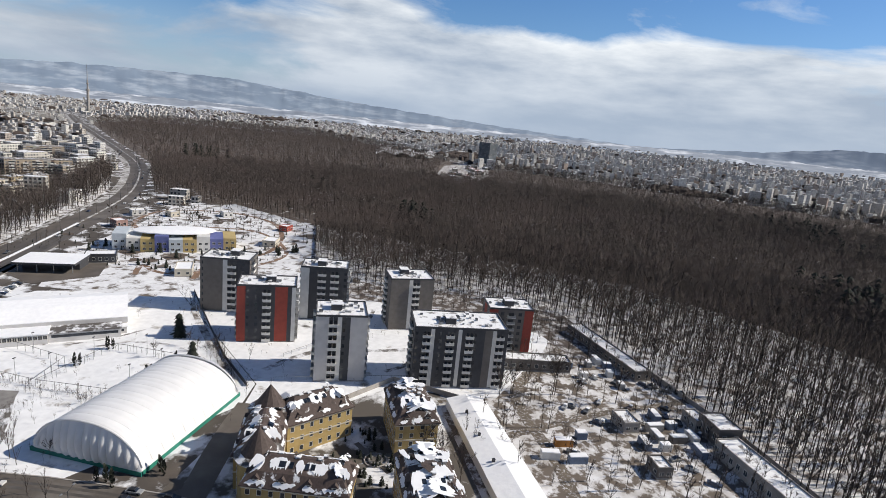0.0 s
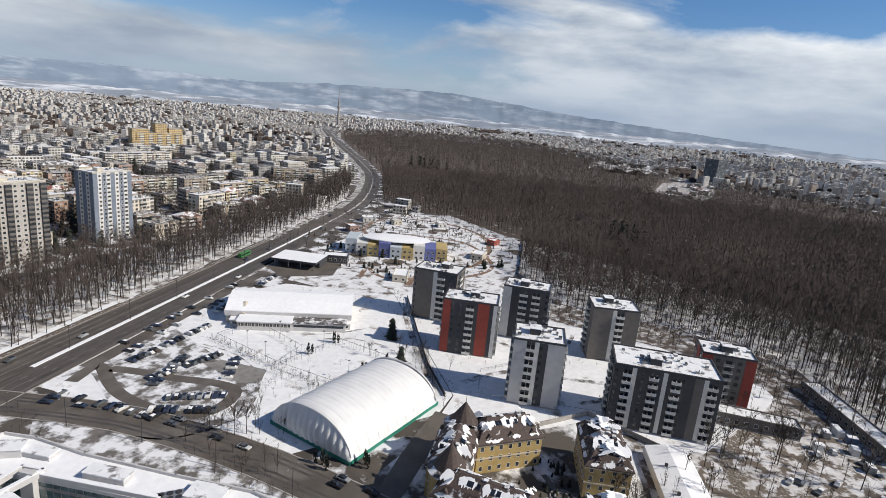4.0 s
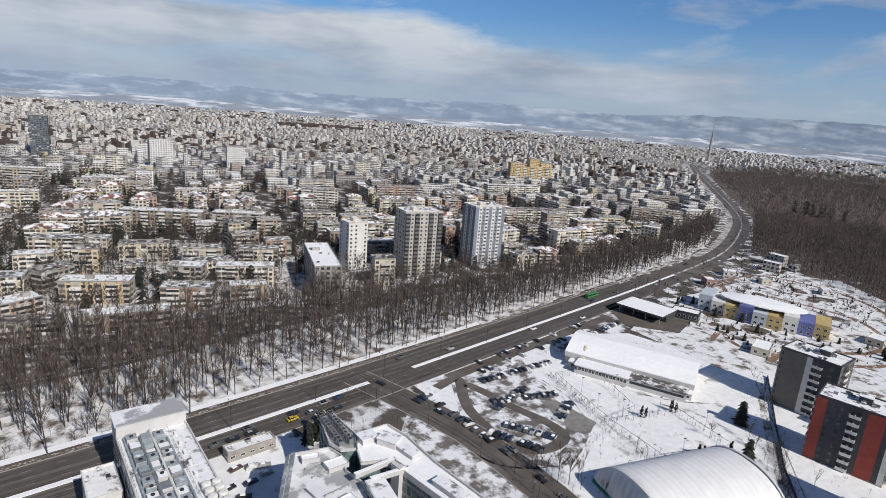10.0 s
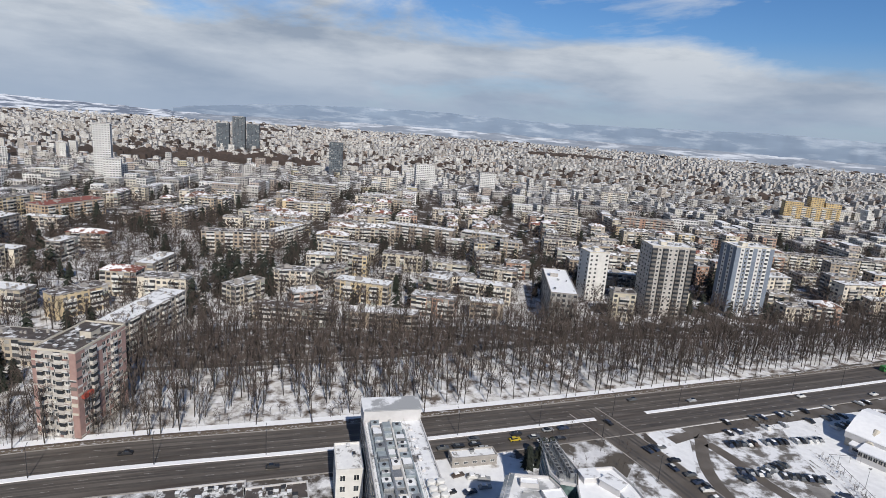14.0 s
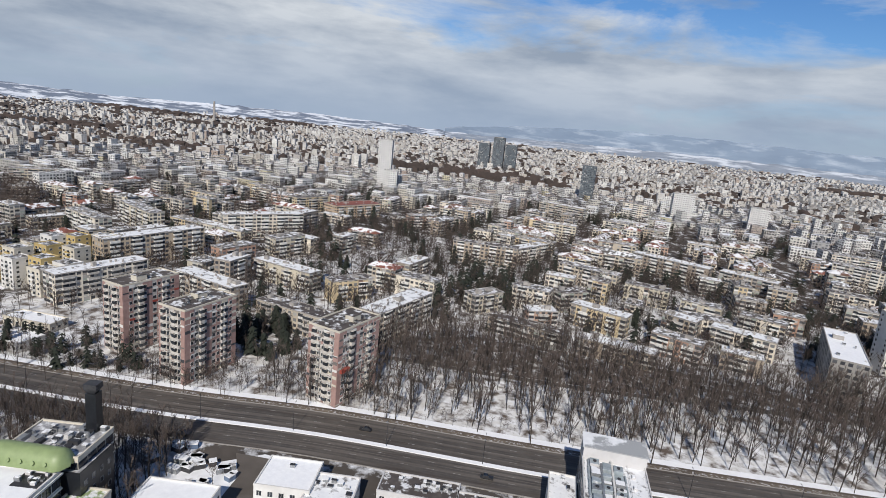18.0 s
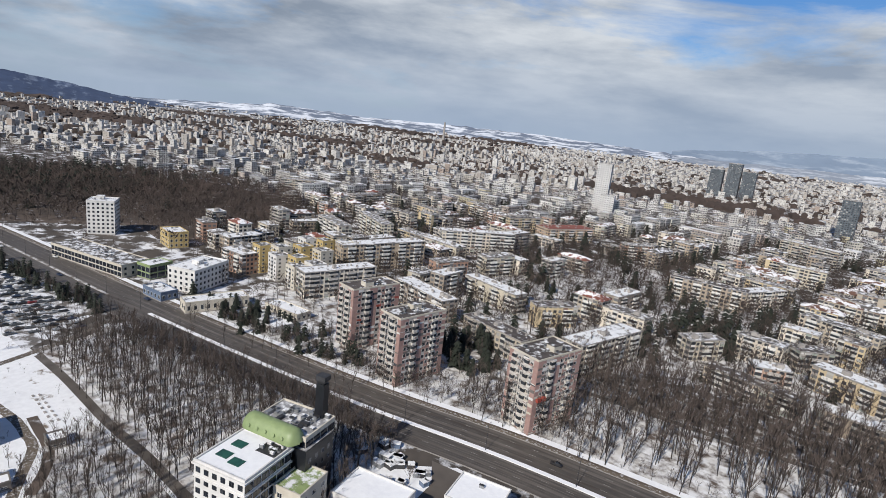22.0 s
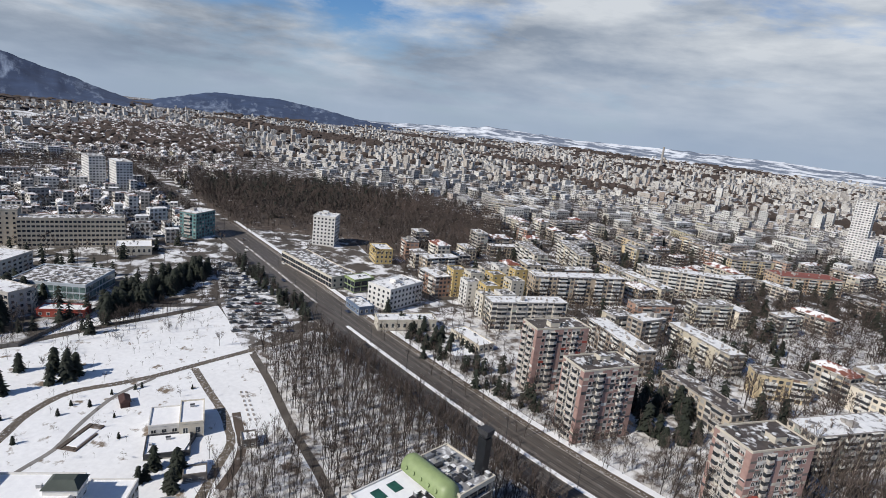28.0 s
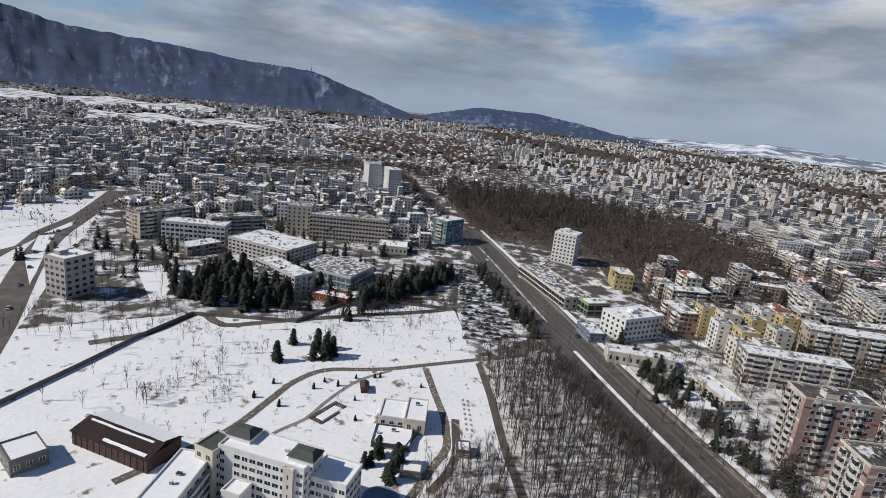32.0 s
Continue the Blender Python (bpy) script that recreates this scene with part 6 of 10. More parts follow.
def landmarks():
    """Single tall buildings over the roofs of the far city."""
    lk = {"k": W_DARK, "frame": WHITE, "rail": WHITE}
    stripe = far_facade("striped_facade", True, [(0.0, (0.6, 0.6, 0.6)), (0.5, (0.58, 0.58, 0.58))], (0.2, 0.8), (0.3, 0.78))
    brownish = far_facade("ochre_facade", True, [(0.0, (0.55, 0.4, 0.19)), (0.5, (0.57, 0.42, 0.21))])
    dark = far_facade("dark_glass_facade", True, [(0.0, (0.09, 0.11, 0.13)), (0.5, (0.1, 0.12, 0.14))])
    house(-538, 699, 30, 20, 18, 76, 1, wall=stripe, label="white high-rise hotel tower with a grid of windows", name="hotel_tower")
    house(-505, 672, 30, 20, 16, 34, 2, wall=stripe, label="white lower wing of the hotel tower", name="hotel_wing")
    for k, (dx, dy, hh) in enumerate(((-38, -10, 66), (0, 0, 84), (34, 8, 68))):
        house(-700 + dx, 1408 + dy, 20, 30, 26, hh, 3 + k, wall=dark, label="dark glass high-rise office tower", name="office_tower")
    house(-323, 1031, 12, 24, 16, 60, 7, wall=dark, label="dark slab-shaped high-rise office block", name="slab_tower")
    house(-137, 912, 20, 30, 14, 42, 8, wall=stripe, label="white slab-shaped high-rise apartment block", name="slab_tower")
    house(-36, 955, 10, 26, 16, 34, 9, wall=stripe, label="white high-rise apartment block", name="tower_block")
    house(-404, 474, 80, 62, 22, 15, 10, wall=far_facade("tan_facade", True, [(0.0, (0.46, 0.35, 0.25)), (0.5, (0.47, 0.36, 0.26))]), label="tan public building with a long red roof", roof_mat=mat("red_tin_roof", (0.27, 0.085, 0.06), (0.2, 0.06, 0.045), 0.7, 0.4), name="public_building")
    for dx, dy, w, h in ((0, 0, 70, 24), (-28, 6, 26, 30), (30, 4, 22, 32), (4, 2, 18, 40)):
        house(487 + dx, 962 + dy, -10, w, 22, h, 11, wall=brownish, label="ochre stone public building with stepped towers", name="public_building")
    rnd = random.Random(64)
    for k in range(15):
        x = 915 + 28 * k + rnd.uniform(-8, 8)
        y = 250 + rnd.uniform(-32, 32)
        if inside(CLEARING, [x], [y])[0]:
            house(x, y, 20 + rnd.choice((0, 90)) + rnd.gauss(0, 8), rnd.uniform(14, 30), rnd.uniform(9, 13), rnd.uniform(4, 9), 700 + k, hip=k % 3 == 0, label="low pale house in a forest clearing", name="forest_house")
    house(1335, 256, 60, 34, 26, 56, 12, wall=dark, label="dark office tower at the forest's far edge", name="office_tower")
    house(-714, -190, 30, 30, 16, 38, 13, wall=stripe, label="pale grey high-rise apartment tower", name="tower_block")
    house(-700, -160, 30, 30, 16, 36, 14, wall=stripe, label="pale grey high-rise apartment tower", name="tower_block")
    teal = far_facade("teal_facade", True, [(0.0, (0.1, 0.2, 0.21)), (0.5, (0.11, 0.21, 0.22))])
    house(-516, -55, 60, 16, 24, 21, 15, wall=teal, label="teal glass office building", name="office_building")
    # television mast
    t = thing("mast", pose(1575, 1698, 0), "slim grey lattice television mast", "mast")
    bm = bmesh.new()
    tube(bm, (0, 0, 0), (0, 0, 74), 6, 3.6, 8), tube(bm, (0, 0, 74), (0, 0, 80), 6, 6, 8), tube(bm, (0, 0, 96), (0, 0, 99), 4.4, 4.4, 8), tube(bm, (0, 0, 80), (0, 0, 110), 2.8, 2.2, 8)
    part("tower", bm, CONCRETE, t)
    bm = bmesh.new()
    tube(bm, (0, 0, 110), (0, 0, 160), 1.6, 0.6, 6)
    part("aerial", bm, GREY_METAL, t)
    t = thing("chimney", pose(-2300, 1683, 0), "tall pale factory chimney in the far city", "chimney")
    bm = bmesh.new()
    tube(bm, (0, 0, 0), (0, 0, 95), 7, 4, 10)
    part("stack", bm, CONCRETE, t)


landmarks()

# ---- buildings beside the boulevard ----
def simple_house(name, x, y, ang, w, d, h, wall, label, category, floors=2, pats=None, looks=None, snow=None, units=2, seed=1):
    n1, n2 = max(2, int(w / 3.2)), max(2, int(d / 3.2))
    pats = pats or ["w" * n1, "w" * n2, "w" * n1, "w" * n2]
    return block(name, x, y, ang, w, d, h, floors, wall, pats, looks or {"frame": WHITE, "rail": WHITE}, label, category, snow, units, seed, lift=False)


ROOF_GREEN = mat("green_roof_felt", (0.07, 0.085, 0.075), (0.045, 0.055, 0.05), 0.85, 0.4)
GREEN_TIN = mat("light_green_tin", (0.25, 0.32, 0.15), (0.2, 0.26, 0.12), 0.5, 0.6)
MEMBRANE = mat("white_membrane", (0.78, 0.78, 0.78), (0.7, 0.7, 0.71), 0.45, 0.2, bump=0.05)
SKIRT = mat("green_skirt", (0.02, 0.22, 0.16), (0.015, 0.16, 0.12), 0.6, 0.5)
ROOF_TILE = mat("dark_brown_tiles", (0.09, 0.066, 0.058), (0.05, 0.036, 0.032), 0.8, 1.5, bump=0.03)
ROOF_TILE_SNOW = mat("brown_tiles_under_snow", (0.095, 0.068, 0.06), (0.05, 0.036, 0.032), 0.8, 1.5, spots=(0.78, 0.79, 0.81), spot_scale=0.3, spot_at=0.62, spot_soft=0.03)
W_OCHRE = mat("ochre_plaster", (0.46, 0.34, 0.15), (0.36, 0.26, 0.11), 0.85, 0.5)
W_RUST = mat("dark_rust_roof", (0.065, 0.04, 0.035), (0.04, 0.026, 0.024), 0.7, 0.8)


def air_dome(x, y, ang, w, d, h):
    """An air-supported sports hall: a white barrel that rounds off at its ends, on a green skirt."""
    t = thing("air_dome", pose(x, y, 0, 0, 0, ang), "white air-supported sports dome with a green skirt", "sports dome")
    bm = bmesh.new()
    nx, ny = 100, 24
    rows = []
    for i in range(nx + 1):
        u = i / nx * 2 - 1
        end = (1 - abs(u) ** 34) ** 0.5 if abs(u) < 1 else 0.0
        row = []
        for j in range(ny + 1):
            v = j / ny * 2 - 1
            z = 1.2 + (h - 1.2) * max(0.0, end) ** 0.8 * (1 - abs(v) ** 2.3) ** 0.62
            seam = 0.13 * abs(math.sin(math.pi * u * 10)) ** 0.5 * (1 - abs(v) ** 6) if abs(u) < 0.94 else 0.0
            row.append(bm.verts.new((u * w / 2, v * d / 2, z + seam * (z > 2))))
        rows.append(row)
    for a, b in zip(rows, rows[1:]):
        for j in range(ny):
            bm.faces.new((a[j], b[j], b[j + 1], a[j + 1])).smooth = True
    bm.normal_update()
    part("membrane", bm, MEMBRANE, t)
    bm = bmesh.new()
    ring_stack(bm, [(-w / 2 - 0.15, w / 2 + 0.15, -d / 2 - 0.15, d / 2 + 0.15, -0.2, 0), (-w / 2 - 0.15, w / 2 + 0.15, -d / 2 - 0.15, d / 2 + 0.15, 1.25, 0)])
    part("skirt", bm, SKIRT, t)
    arch = lambda v: 1.2 + (h - 1.2) * max(0.0, 1 - abs(v) ** 2.3) ** 0.62
    for s in (-1, 1):
        # the end wall bulges between vertical seams, under a rolled edge
        for k in range(14):
            bm = bmesh.new()
            cols = []
            for j in range(5):
                v = -0.97 + 1.94 * (k + j / 4) / 14
                bulge = 1.0 * math.sin(math.pi * j / 4) + 1.5 * (1 - v * v)
                cols.append([bm.verts.new((s * (w / 2 - 0.9 + bulge * math.sin(math.pi * min(1.0, q / 6 + 0.1)) ** 0.6), v * d / 2, 1.1 + (arch(v) - 1.1) * q / 6)) for q in range(7)])
            for p, q in zip(cols, cols[1:]):
                for i in range(6):
                    bm.faces.new((p[i], q[i], q[i + 1], p[i + 1]) if s > 0 else (p[i], p[i + 1], q[i + 1], q[i])).smooth = True
            part("end_panel", bm, MEMBRANE, t)
        bm = bmesh.new()
        for j in range(30):
            v0, v1 = -0.99 + 1.98 * j / 30, -0.99 + 1.98 * (j + 1) / 30
            tube(bm, (s * (w / 2 - 0.9), v0 * d / 2, arch(v0)), (s * (w / 2 - 0.9), v1 * d / 2, arch(v1)), 0.3, 0.3, 6)
        part("end_roll", bm, MEMBRANE, t)
    for k in range(9):
        bm = bmesh.new()
        u = -w / 2 + w * (k + 1) / 10
        for j in range(24):
            v0, v1 = -0.99 + 1.98 * j / 24, -0.99 + 1.98 * (j + 1) / 24
            tube(bm, (u, v0 * d / 2, arch(v0) + 0.02), (u, v1 * d / 2, arch(v1) + 0.02), 0.05, 0.05, 4)
        part("cable", bm, MEMBRANE, t)


def sports_hall():
    t = thing("sports_hall", pose(174, 211, 0, 0, 0, -46), "long white sports hall with a snow-covered ridged roof", "sports hall")
    w, d = 58, 31
    bm = bmesh.new()
    prof = [(-d / 2, 0), (d / 2, 0), (d / 2, 6), (d / 4, 9), (0, 10.2), (-d / 4, 9), (-d / 2, 6)]
    a, b = [bm.verts.new((-w / 2, y, z)) for y, z in prof], [bm.verts.new((w / 2, y, z)) for y, z in prof]
    bm.faces.new(a), bm.faces.new(b[::-1])
    for i in range(len(prof)):
        j = (i + 1) % len(prof)
        bm.faces.new((a[i], b[i], b[j], a[j]))
    bmesh.ops.recalc_face_normals(bm, faces=bm.faces[:])
    part("wall", bm, W_CREAM, t)
    bm = bmesh.new()
    prof = [(d / 2 + 0.6, 5.9), (d / 4, 9.05), (0, 10.3), (-d / 4, 9.05), (-d / 2 - 0.6, 5.9), (-d / 2 - 0.6, 6.2), (-d / 4, 9.4), (0, 10.7), (d / 4, 9.4), (d / 2 + 0.6, 6.2)]
    a, b = [bm.verts.new((-w / 2 - 0.5, y, z)) for y, z in prof], [bm.verts.new((w / 2 + 0.5, y, z)) for y, z in prof]
    bm.faces.new(a), bm.faces.new(b[::-1])
    for i in range(len(prof)):
        j = (i + 1) % len(prof)
        bm.faces.new((a[i], b[i], b[j], a[j]))
    bmesh.ops.recalc_face_normals(bm, faces=bm.faces[:])
    part("roof", bm, SNOW, t, "ridged roof under clean snow")
    bm = bmesh.new()
    box(bm, -w / 2 - 0.4, w / 2 + 0.4, -d / 2 - 0.75, -d / 2 - 0.03, 3.6, 5.85)
    part("fascia", bm, W_GREY, t, "pale grey fascia band under the eaves")
    for x0, x1, y0, h in ((-22, 2, 9, 4.2), (2.1, 27, 8, 3.9), (-26, 29, 4.5, 3.0)):
        bm = bmesh.new()
        box(bm, x0, x1, -d / 2 - y0, -d / 2 - 0.02, -0.2, h)
        part("annex", bm, W_GREY, t)
        bm = bmesh.new()
        box(bm, x0 - 0.4, x1 + 0.4, -d / 2 - y0 - 0.5, -d / 2 - 0.8, h, h + 0.45)
        part("annex_roof", bm, SNOW if x0 < 0 else SNOW_PATCHY, t)
        if h == 4.2:
            for k in range(15):
                o = part("window", window_mesh(1.35, 1.6, W_CREAM, GLASS_DARK), None, t)
                o.matrix_basis = pose(x0 + (x1 - x0) * (k + 0.5) / 15, -d / 2 - y0, h - 2.2)
        else:
            bm = bmesh.new()
            box(bm, x0 + 1, x1 - 1, -d / 2 - y0 - 0.06, -d / 2 - y0, h - 1.9, h - 0.8)
            part("window_band", bm, GLASS_DARK, t)
    bm = bmesh.new()
    tube(bm, (-w / 2 + 8, -d / 2 - 0.6, 4), (-w / 2 + 8, -d / 2 + 6, 7.6), 1.6, 1.6, 12)
    part("dormer", bm, W_CREAM, t)


def castle_wing(t, x, y, ang, w, d, h, seed):
    """A wing with plaster walls, a snowy mansard roof and dormers; parts in the complex's own frame."""
    m = pose(x, y, 0, 0, 0, ang)
    rnd = random.Random(seed)
    bm = bmesh.new()
    box(bm, -w / 2, w / 2, -d / 2, d / 2, -0.3, h)
    part("wall", bm, W_OCHRE, t).matrix_basis = m
    bm = bmesh.new()
    o1, r = 0.6, 3.2
    ring_stack(bm, [(-w / 2 - o1, w / 2 + o1, -d / 2 - o1, d / 2 + o1, h, 0), (-w / 2 - o1, w / 2 + o1, -d / 2 - o1, d / 2 + o1, h + 0.3, 0), (-w / 2 + 1.6, w / 2 - 1.6, -d / 2 + 1.6, d / 2 - 1.6, h + r, 0), (-w / 2 + d * 0.4, w / 2 - d * 0.4, -0.4, 0.4, h + r + 2.2, 0)])
    part("roof", bm, ROOF_TILE_SNOW, t, "brown mansard roof with slabs of melting snow").matrix_basis = m
    fl = max(2, round(h / 3))
    for z, e in ((h - 0.55, 0.3), (h * 0.5, 0.14)):
        bm = bmesh.new()
        ring_stack(bm, [(-w / 2 - e, w / 2 + e, -d / 2 - e, d / 2 + e, z, 0), (-w / 2 - e, w / 2 + e, -d / 2 - e, d / 2 + e, z + 0.4, 0)])
        part("cornice", bm, W_CREAM, t).matrix_basis = m
    for si, (side, ln) in enumerate(sides_of(w, d)):
        dd = d if si % 2 == 0 else w
        lo, hi = (1.75, h + r + 0.05), ((d / 2 - 0.4, h + r + 2.25) if si % 2 == 0 else (d * 0.4, h + r + 2.25))
        for p, q, reach in (((-0.5, h + 0.35), (1.6, h + r), (0.0, 0.6)), (lo, hi, (0.0, 1.0)), (lo, hi, (0.25, 1.0))):
            # snow that has slid into ragged tongues on the steep and on the upper slope
            sl, ang_up = math.hypot(q[0] - p[0], q[1] - p[1]), math.atan2(q[1] - p[1], q[0] - p[0])
            u, stop = -ln / 2 + rnd.uniform(0.4, 2.2), ln / 2 - 0.6
            while u < stop:
                run, low, high = rnd.uniform(2.4, 6.5), rnd.uniform(0.02, 0.35), rnd.uniform(0.5, 0.95)
                bm, prev = bmesh.new(), None
                n, base_low, base_high = max(4, int(run / 0.32)), low, high
                for i in range(n + 1):
                    e = max(0.0, math.sin(math.pi * i / n)) ** 0.25
                    low, high = min(0.5, max(0.0, 0.5 * low + 0.5 * base_low + rnd.uniform(-0.22, 0.22))), min(1.0, max(0.45, 0.6 * high + 0.4 * base_high + rnd.uniform(-0.1, 0.1)))
                    mid = 0.5 * (low + high)
                    x = min(u + 0.32 * i, ln / 2 - 0.2)
                    inset = max(0.0, abs(x) - (ln / 2 - 1.7)) / 1.7
                    row = []
                    for v, off in ((mid + (low - mid) * e, 0.03), (mid + (low - mid) * e * 0.93, 0.17), (mid + (high - mid) * e * 0.95, 0.15), (mid + (high - mid) * e, 0.03)):
                        v = (reach[0] + v * (reach[1] - reach[0])) * sl * (1 - 0.7 * inset)
                        row.append(bm.verts.new((x, p[0] + math.cos(ang_up) * v - math.sin(ang_up) * off, p[1] + math.sin(ang_up) * v + math.cos(ang_up) * off)))
                    if prev:
                        for a in range(3):
                            bm.faces.new((prev[a], row[a], row[a + 1], prev[a + 1]))
                    prev = row
                bmesh.ops.recalc_face_normals(bm, faces=bm.faces[:])
                part("snow_slab", bm, SNOW, t).matrix_basis = m @ side
                u += run + rnd.uniform(0.8, 3.0)
        for k in range(int(ln / 5)):
            bm = bmesh.new()
            box(bm, -0.55, 0.55, -0.8, 0.8, 0, 0.18), box(bm, -0.47, 0.47, -0.72, 0.72, 0.18, 0.2, 1)
            o = part("skylight", bm, [DARK_METAL, GLASS_DARK], t)
            o.matrix_basis = m @ side @ pose(rnd.uniform(-ln / 2 + 3, ln / 2 - 3), lo[0] + (hi[0] - lo[0]) * 0.5, lo[1] + (hi[1] - lo[1]) * 0.5, math.degrees(math.atan2(hi[1] - lo[1], hi[0] - lo[0])), 0, 0)
        n = max(2, int(ln / 2.8))
        for k in range(n):
            for f in range(fl):
                part("window", window_mesh(1.2, 1.6, WHITE), None, t).matrix_basis = m @ side @ pose(-ln / 2 + ln * (k + 0.5) / n, 0, 0.9 + f * h / fl)
        for k in range(max(1, n // 2)):
            bm = bmesh.new()
            ring_stack(bm, [(-0.8, 0.8, 0.0, 2.4, 0, 0), (-0.8, 0.8, 0.0, 2.4, 1.6, 0), (-0.95, 0.95, -0.2, 2.6, 1.6, 1), (0, 0.01, -0.1, 2.6, 2.5, 1)])
            dm = part("dormer", bm, [W_CREAM, ROOF_TILE], t)
            part("window", window_mesh(0.9, 1.2, WHITE), None, dm).matrix_basis = pose(0, 0, 0.25)
            dm.matrix_basis = m @ side @ pose(-ln / 2 + ln * (k + 0.5) / max(1, n // 2), 0.3, h + 0.4)
    for k in range(4):
        bm = bmesh.new()
        box(bm, -0.5, 0.5, -0.4, 0.4, 0, 1.9), box(bm, -0.6, 0.6, -0.5, 0.5, 1.9, 2.1, 1)
        part("chimney", bm, [CONCRETE, SNOW_ROOF], t).matrix_basis = m @ pose(rnd.uniform(-w / 3, w / 3), rnd.uniform(-d / 5, d / 5), h + 3.6)


def castle():
    t = thing("residence", pose(0, 0, 0), "ochre castle-like residence with brown mansard roofs and turrets", "residence")
    for i, (x, y, a, w, d, h) in enumerate(((112, 56, 103, 26, 12, 10), (124, 75, 25, 20, 12, 10), (143, 70, -33, 22, 12, 10))):
        castle_wing(t, x, y, a, w, d, h, i)
    for x, y in ((113, 69), (134, 79)):
        bm = bmesh.new()
        tube(bm, (x, y, -0.3), (x, y, 12), 5.4, 5.4, 16)
        part("turret", bm, W_OCHRE, t)
        bm = bmesh.new()
        tube(bm, (x, y, 12), (x, y, 12.5), 6.2, 6.3, 16), tube(bm, (x, y, 12.5), (x, y, 13.4), 6.2, 4.6, 16)
        part("eave", bm, SNOW_PATCHY, t)
        bm = bmesh.new()
        tube(bm, (x, y, 13.4), (x, y, 20), 4.6, 0.05, 12)
        part("spire", bm, ROOF_TILE, t, "pointed dark brown turret roof")
        for k in range(8):
            g = math.tau * k / 8
            for z in (2.0, 5.2, 8.4):
                part("window", window_mesh(1.1, 1.6, WHITE), None, t).matrix_basis = pose(x + 5.42 * math.cos(g), y + 5.42 * math.sin(g), z, 0, 0, math.degrees(g) + 90)
        bm = bmesh.new()
        tube(bm, (x, y, 20), (x, y, 22.2), 0.1, 0.03, 5)
        part("finial", bm, DARK_METAL, t)
    t2 = thing("residence", pose(0, 0, 0), "ochre residential house with a snowy brown mansard roof", "residence")
    castle_wing(t2, 156, 42, -60, 13, 22, 11, 7)
    t3 = thing("residence", pose(0, 0, 0), "ochre residential house with snow slabs on its mansard roof", "residence")
    castle_wing(t3, 121, 25, -62, 14, 24, 11, 8)


def curtain(t, p, q, h, step=3.6):
    """Bands and mullions of a curtain wall that runs from p to q."""
    ln, k = math.dist(p, q), math.degrees(math.atan2(q[1] - p[1], q[0] - p[0]))
    m = pose((p[0] + q[0]) / 2, (p[1] + q[1]) / 2, 0, 0, 0, k)
    for f in range(int(h / step) + 1):
        bm = bmesh.new()
        box(bm, -ln / 2, ln / 2, -0.16, 0.16, f * step, f * step + 0.7)
        part("floor_band", bm, GREY_METAL, t).matrix_basis = m
    bm = bmesh.new()
    n = max(2, int(ln / 1.8))
    for i in range(n + 1):
        x = -ln / 2 + ln * i / n
        box(bm, x - 0.06, x + 0.06, -0.12, 0.12, 0, h)
    part("mullion_row", bm, GREY_METAL, t, kind="stuff").matrix_basis = m


def office_wing(pts, h, label, sides, roof):
    t = thing("office_wing", pose(0, 0, 0), label, "office building")
    bm = bmesh.new()
    prism(bm, pts, -0.3, h, 0, 1)
    bmesh.ops.recalc_face_normals(bm, faces=bm.faces[:])
    part("wall", bm, [GLASS_TEAL, roof], t, "teal curtain wall")
    n = len(pts)
    for i in sides:
        curtain(t, pts[i], pts[(i + 1) % n], h)
    for p, q in zip(pts, pts[1:] + pts[:1]):
        bm = bmesh.new()
        u = (Vector(q) - Vector(p)).normalized() * 0.2
        v = Vector((-u.y, u.x))
        prism(bm, [tuple(Vector(p) - u - v), tuple(Vector(q) + u - v), tuple(Vector(q) + u + v), tuple(Vector(p) - u + v)], h - 0.1, h + 0.75)
        part("parapet", bm, W_GREY, t)
    return t


def steel_rack(ln):
    """An open frame of square bars, some metres long, with a diagonal in every bay."""
    def make(bm):
        for y in (-0.8, 0.8):
            for z in (0.35, 2.1):
                box(bm, -ln / 2, ln / 2, y - 0.06, y + 0.06, z - 0.06, z + 0.06)
            n = int(ln / 1.9)
            for k in range(n + 1):
                x = -ln / 2 + ln * k / n
                box(bm, x - 0.05, x + 0.05, y - 0.05, y + 0.05, 0, 2.2)
                if k < n:
                    tube(bm, (x, y, 0.35), (x + ln / n, y, 2.1), 0.04, 0.04, 4)
        for k in range(12):
            x = -ln / 2 + ln * k / 11
            box(bm, x - 0.04, x + 0.04, -0.8, 0.8, 2.05, 2.15)
    return shared("rack_frame", make, [GREY_METAL])


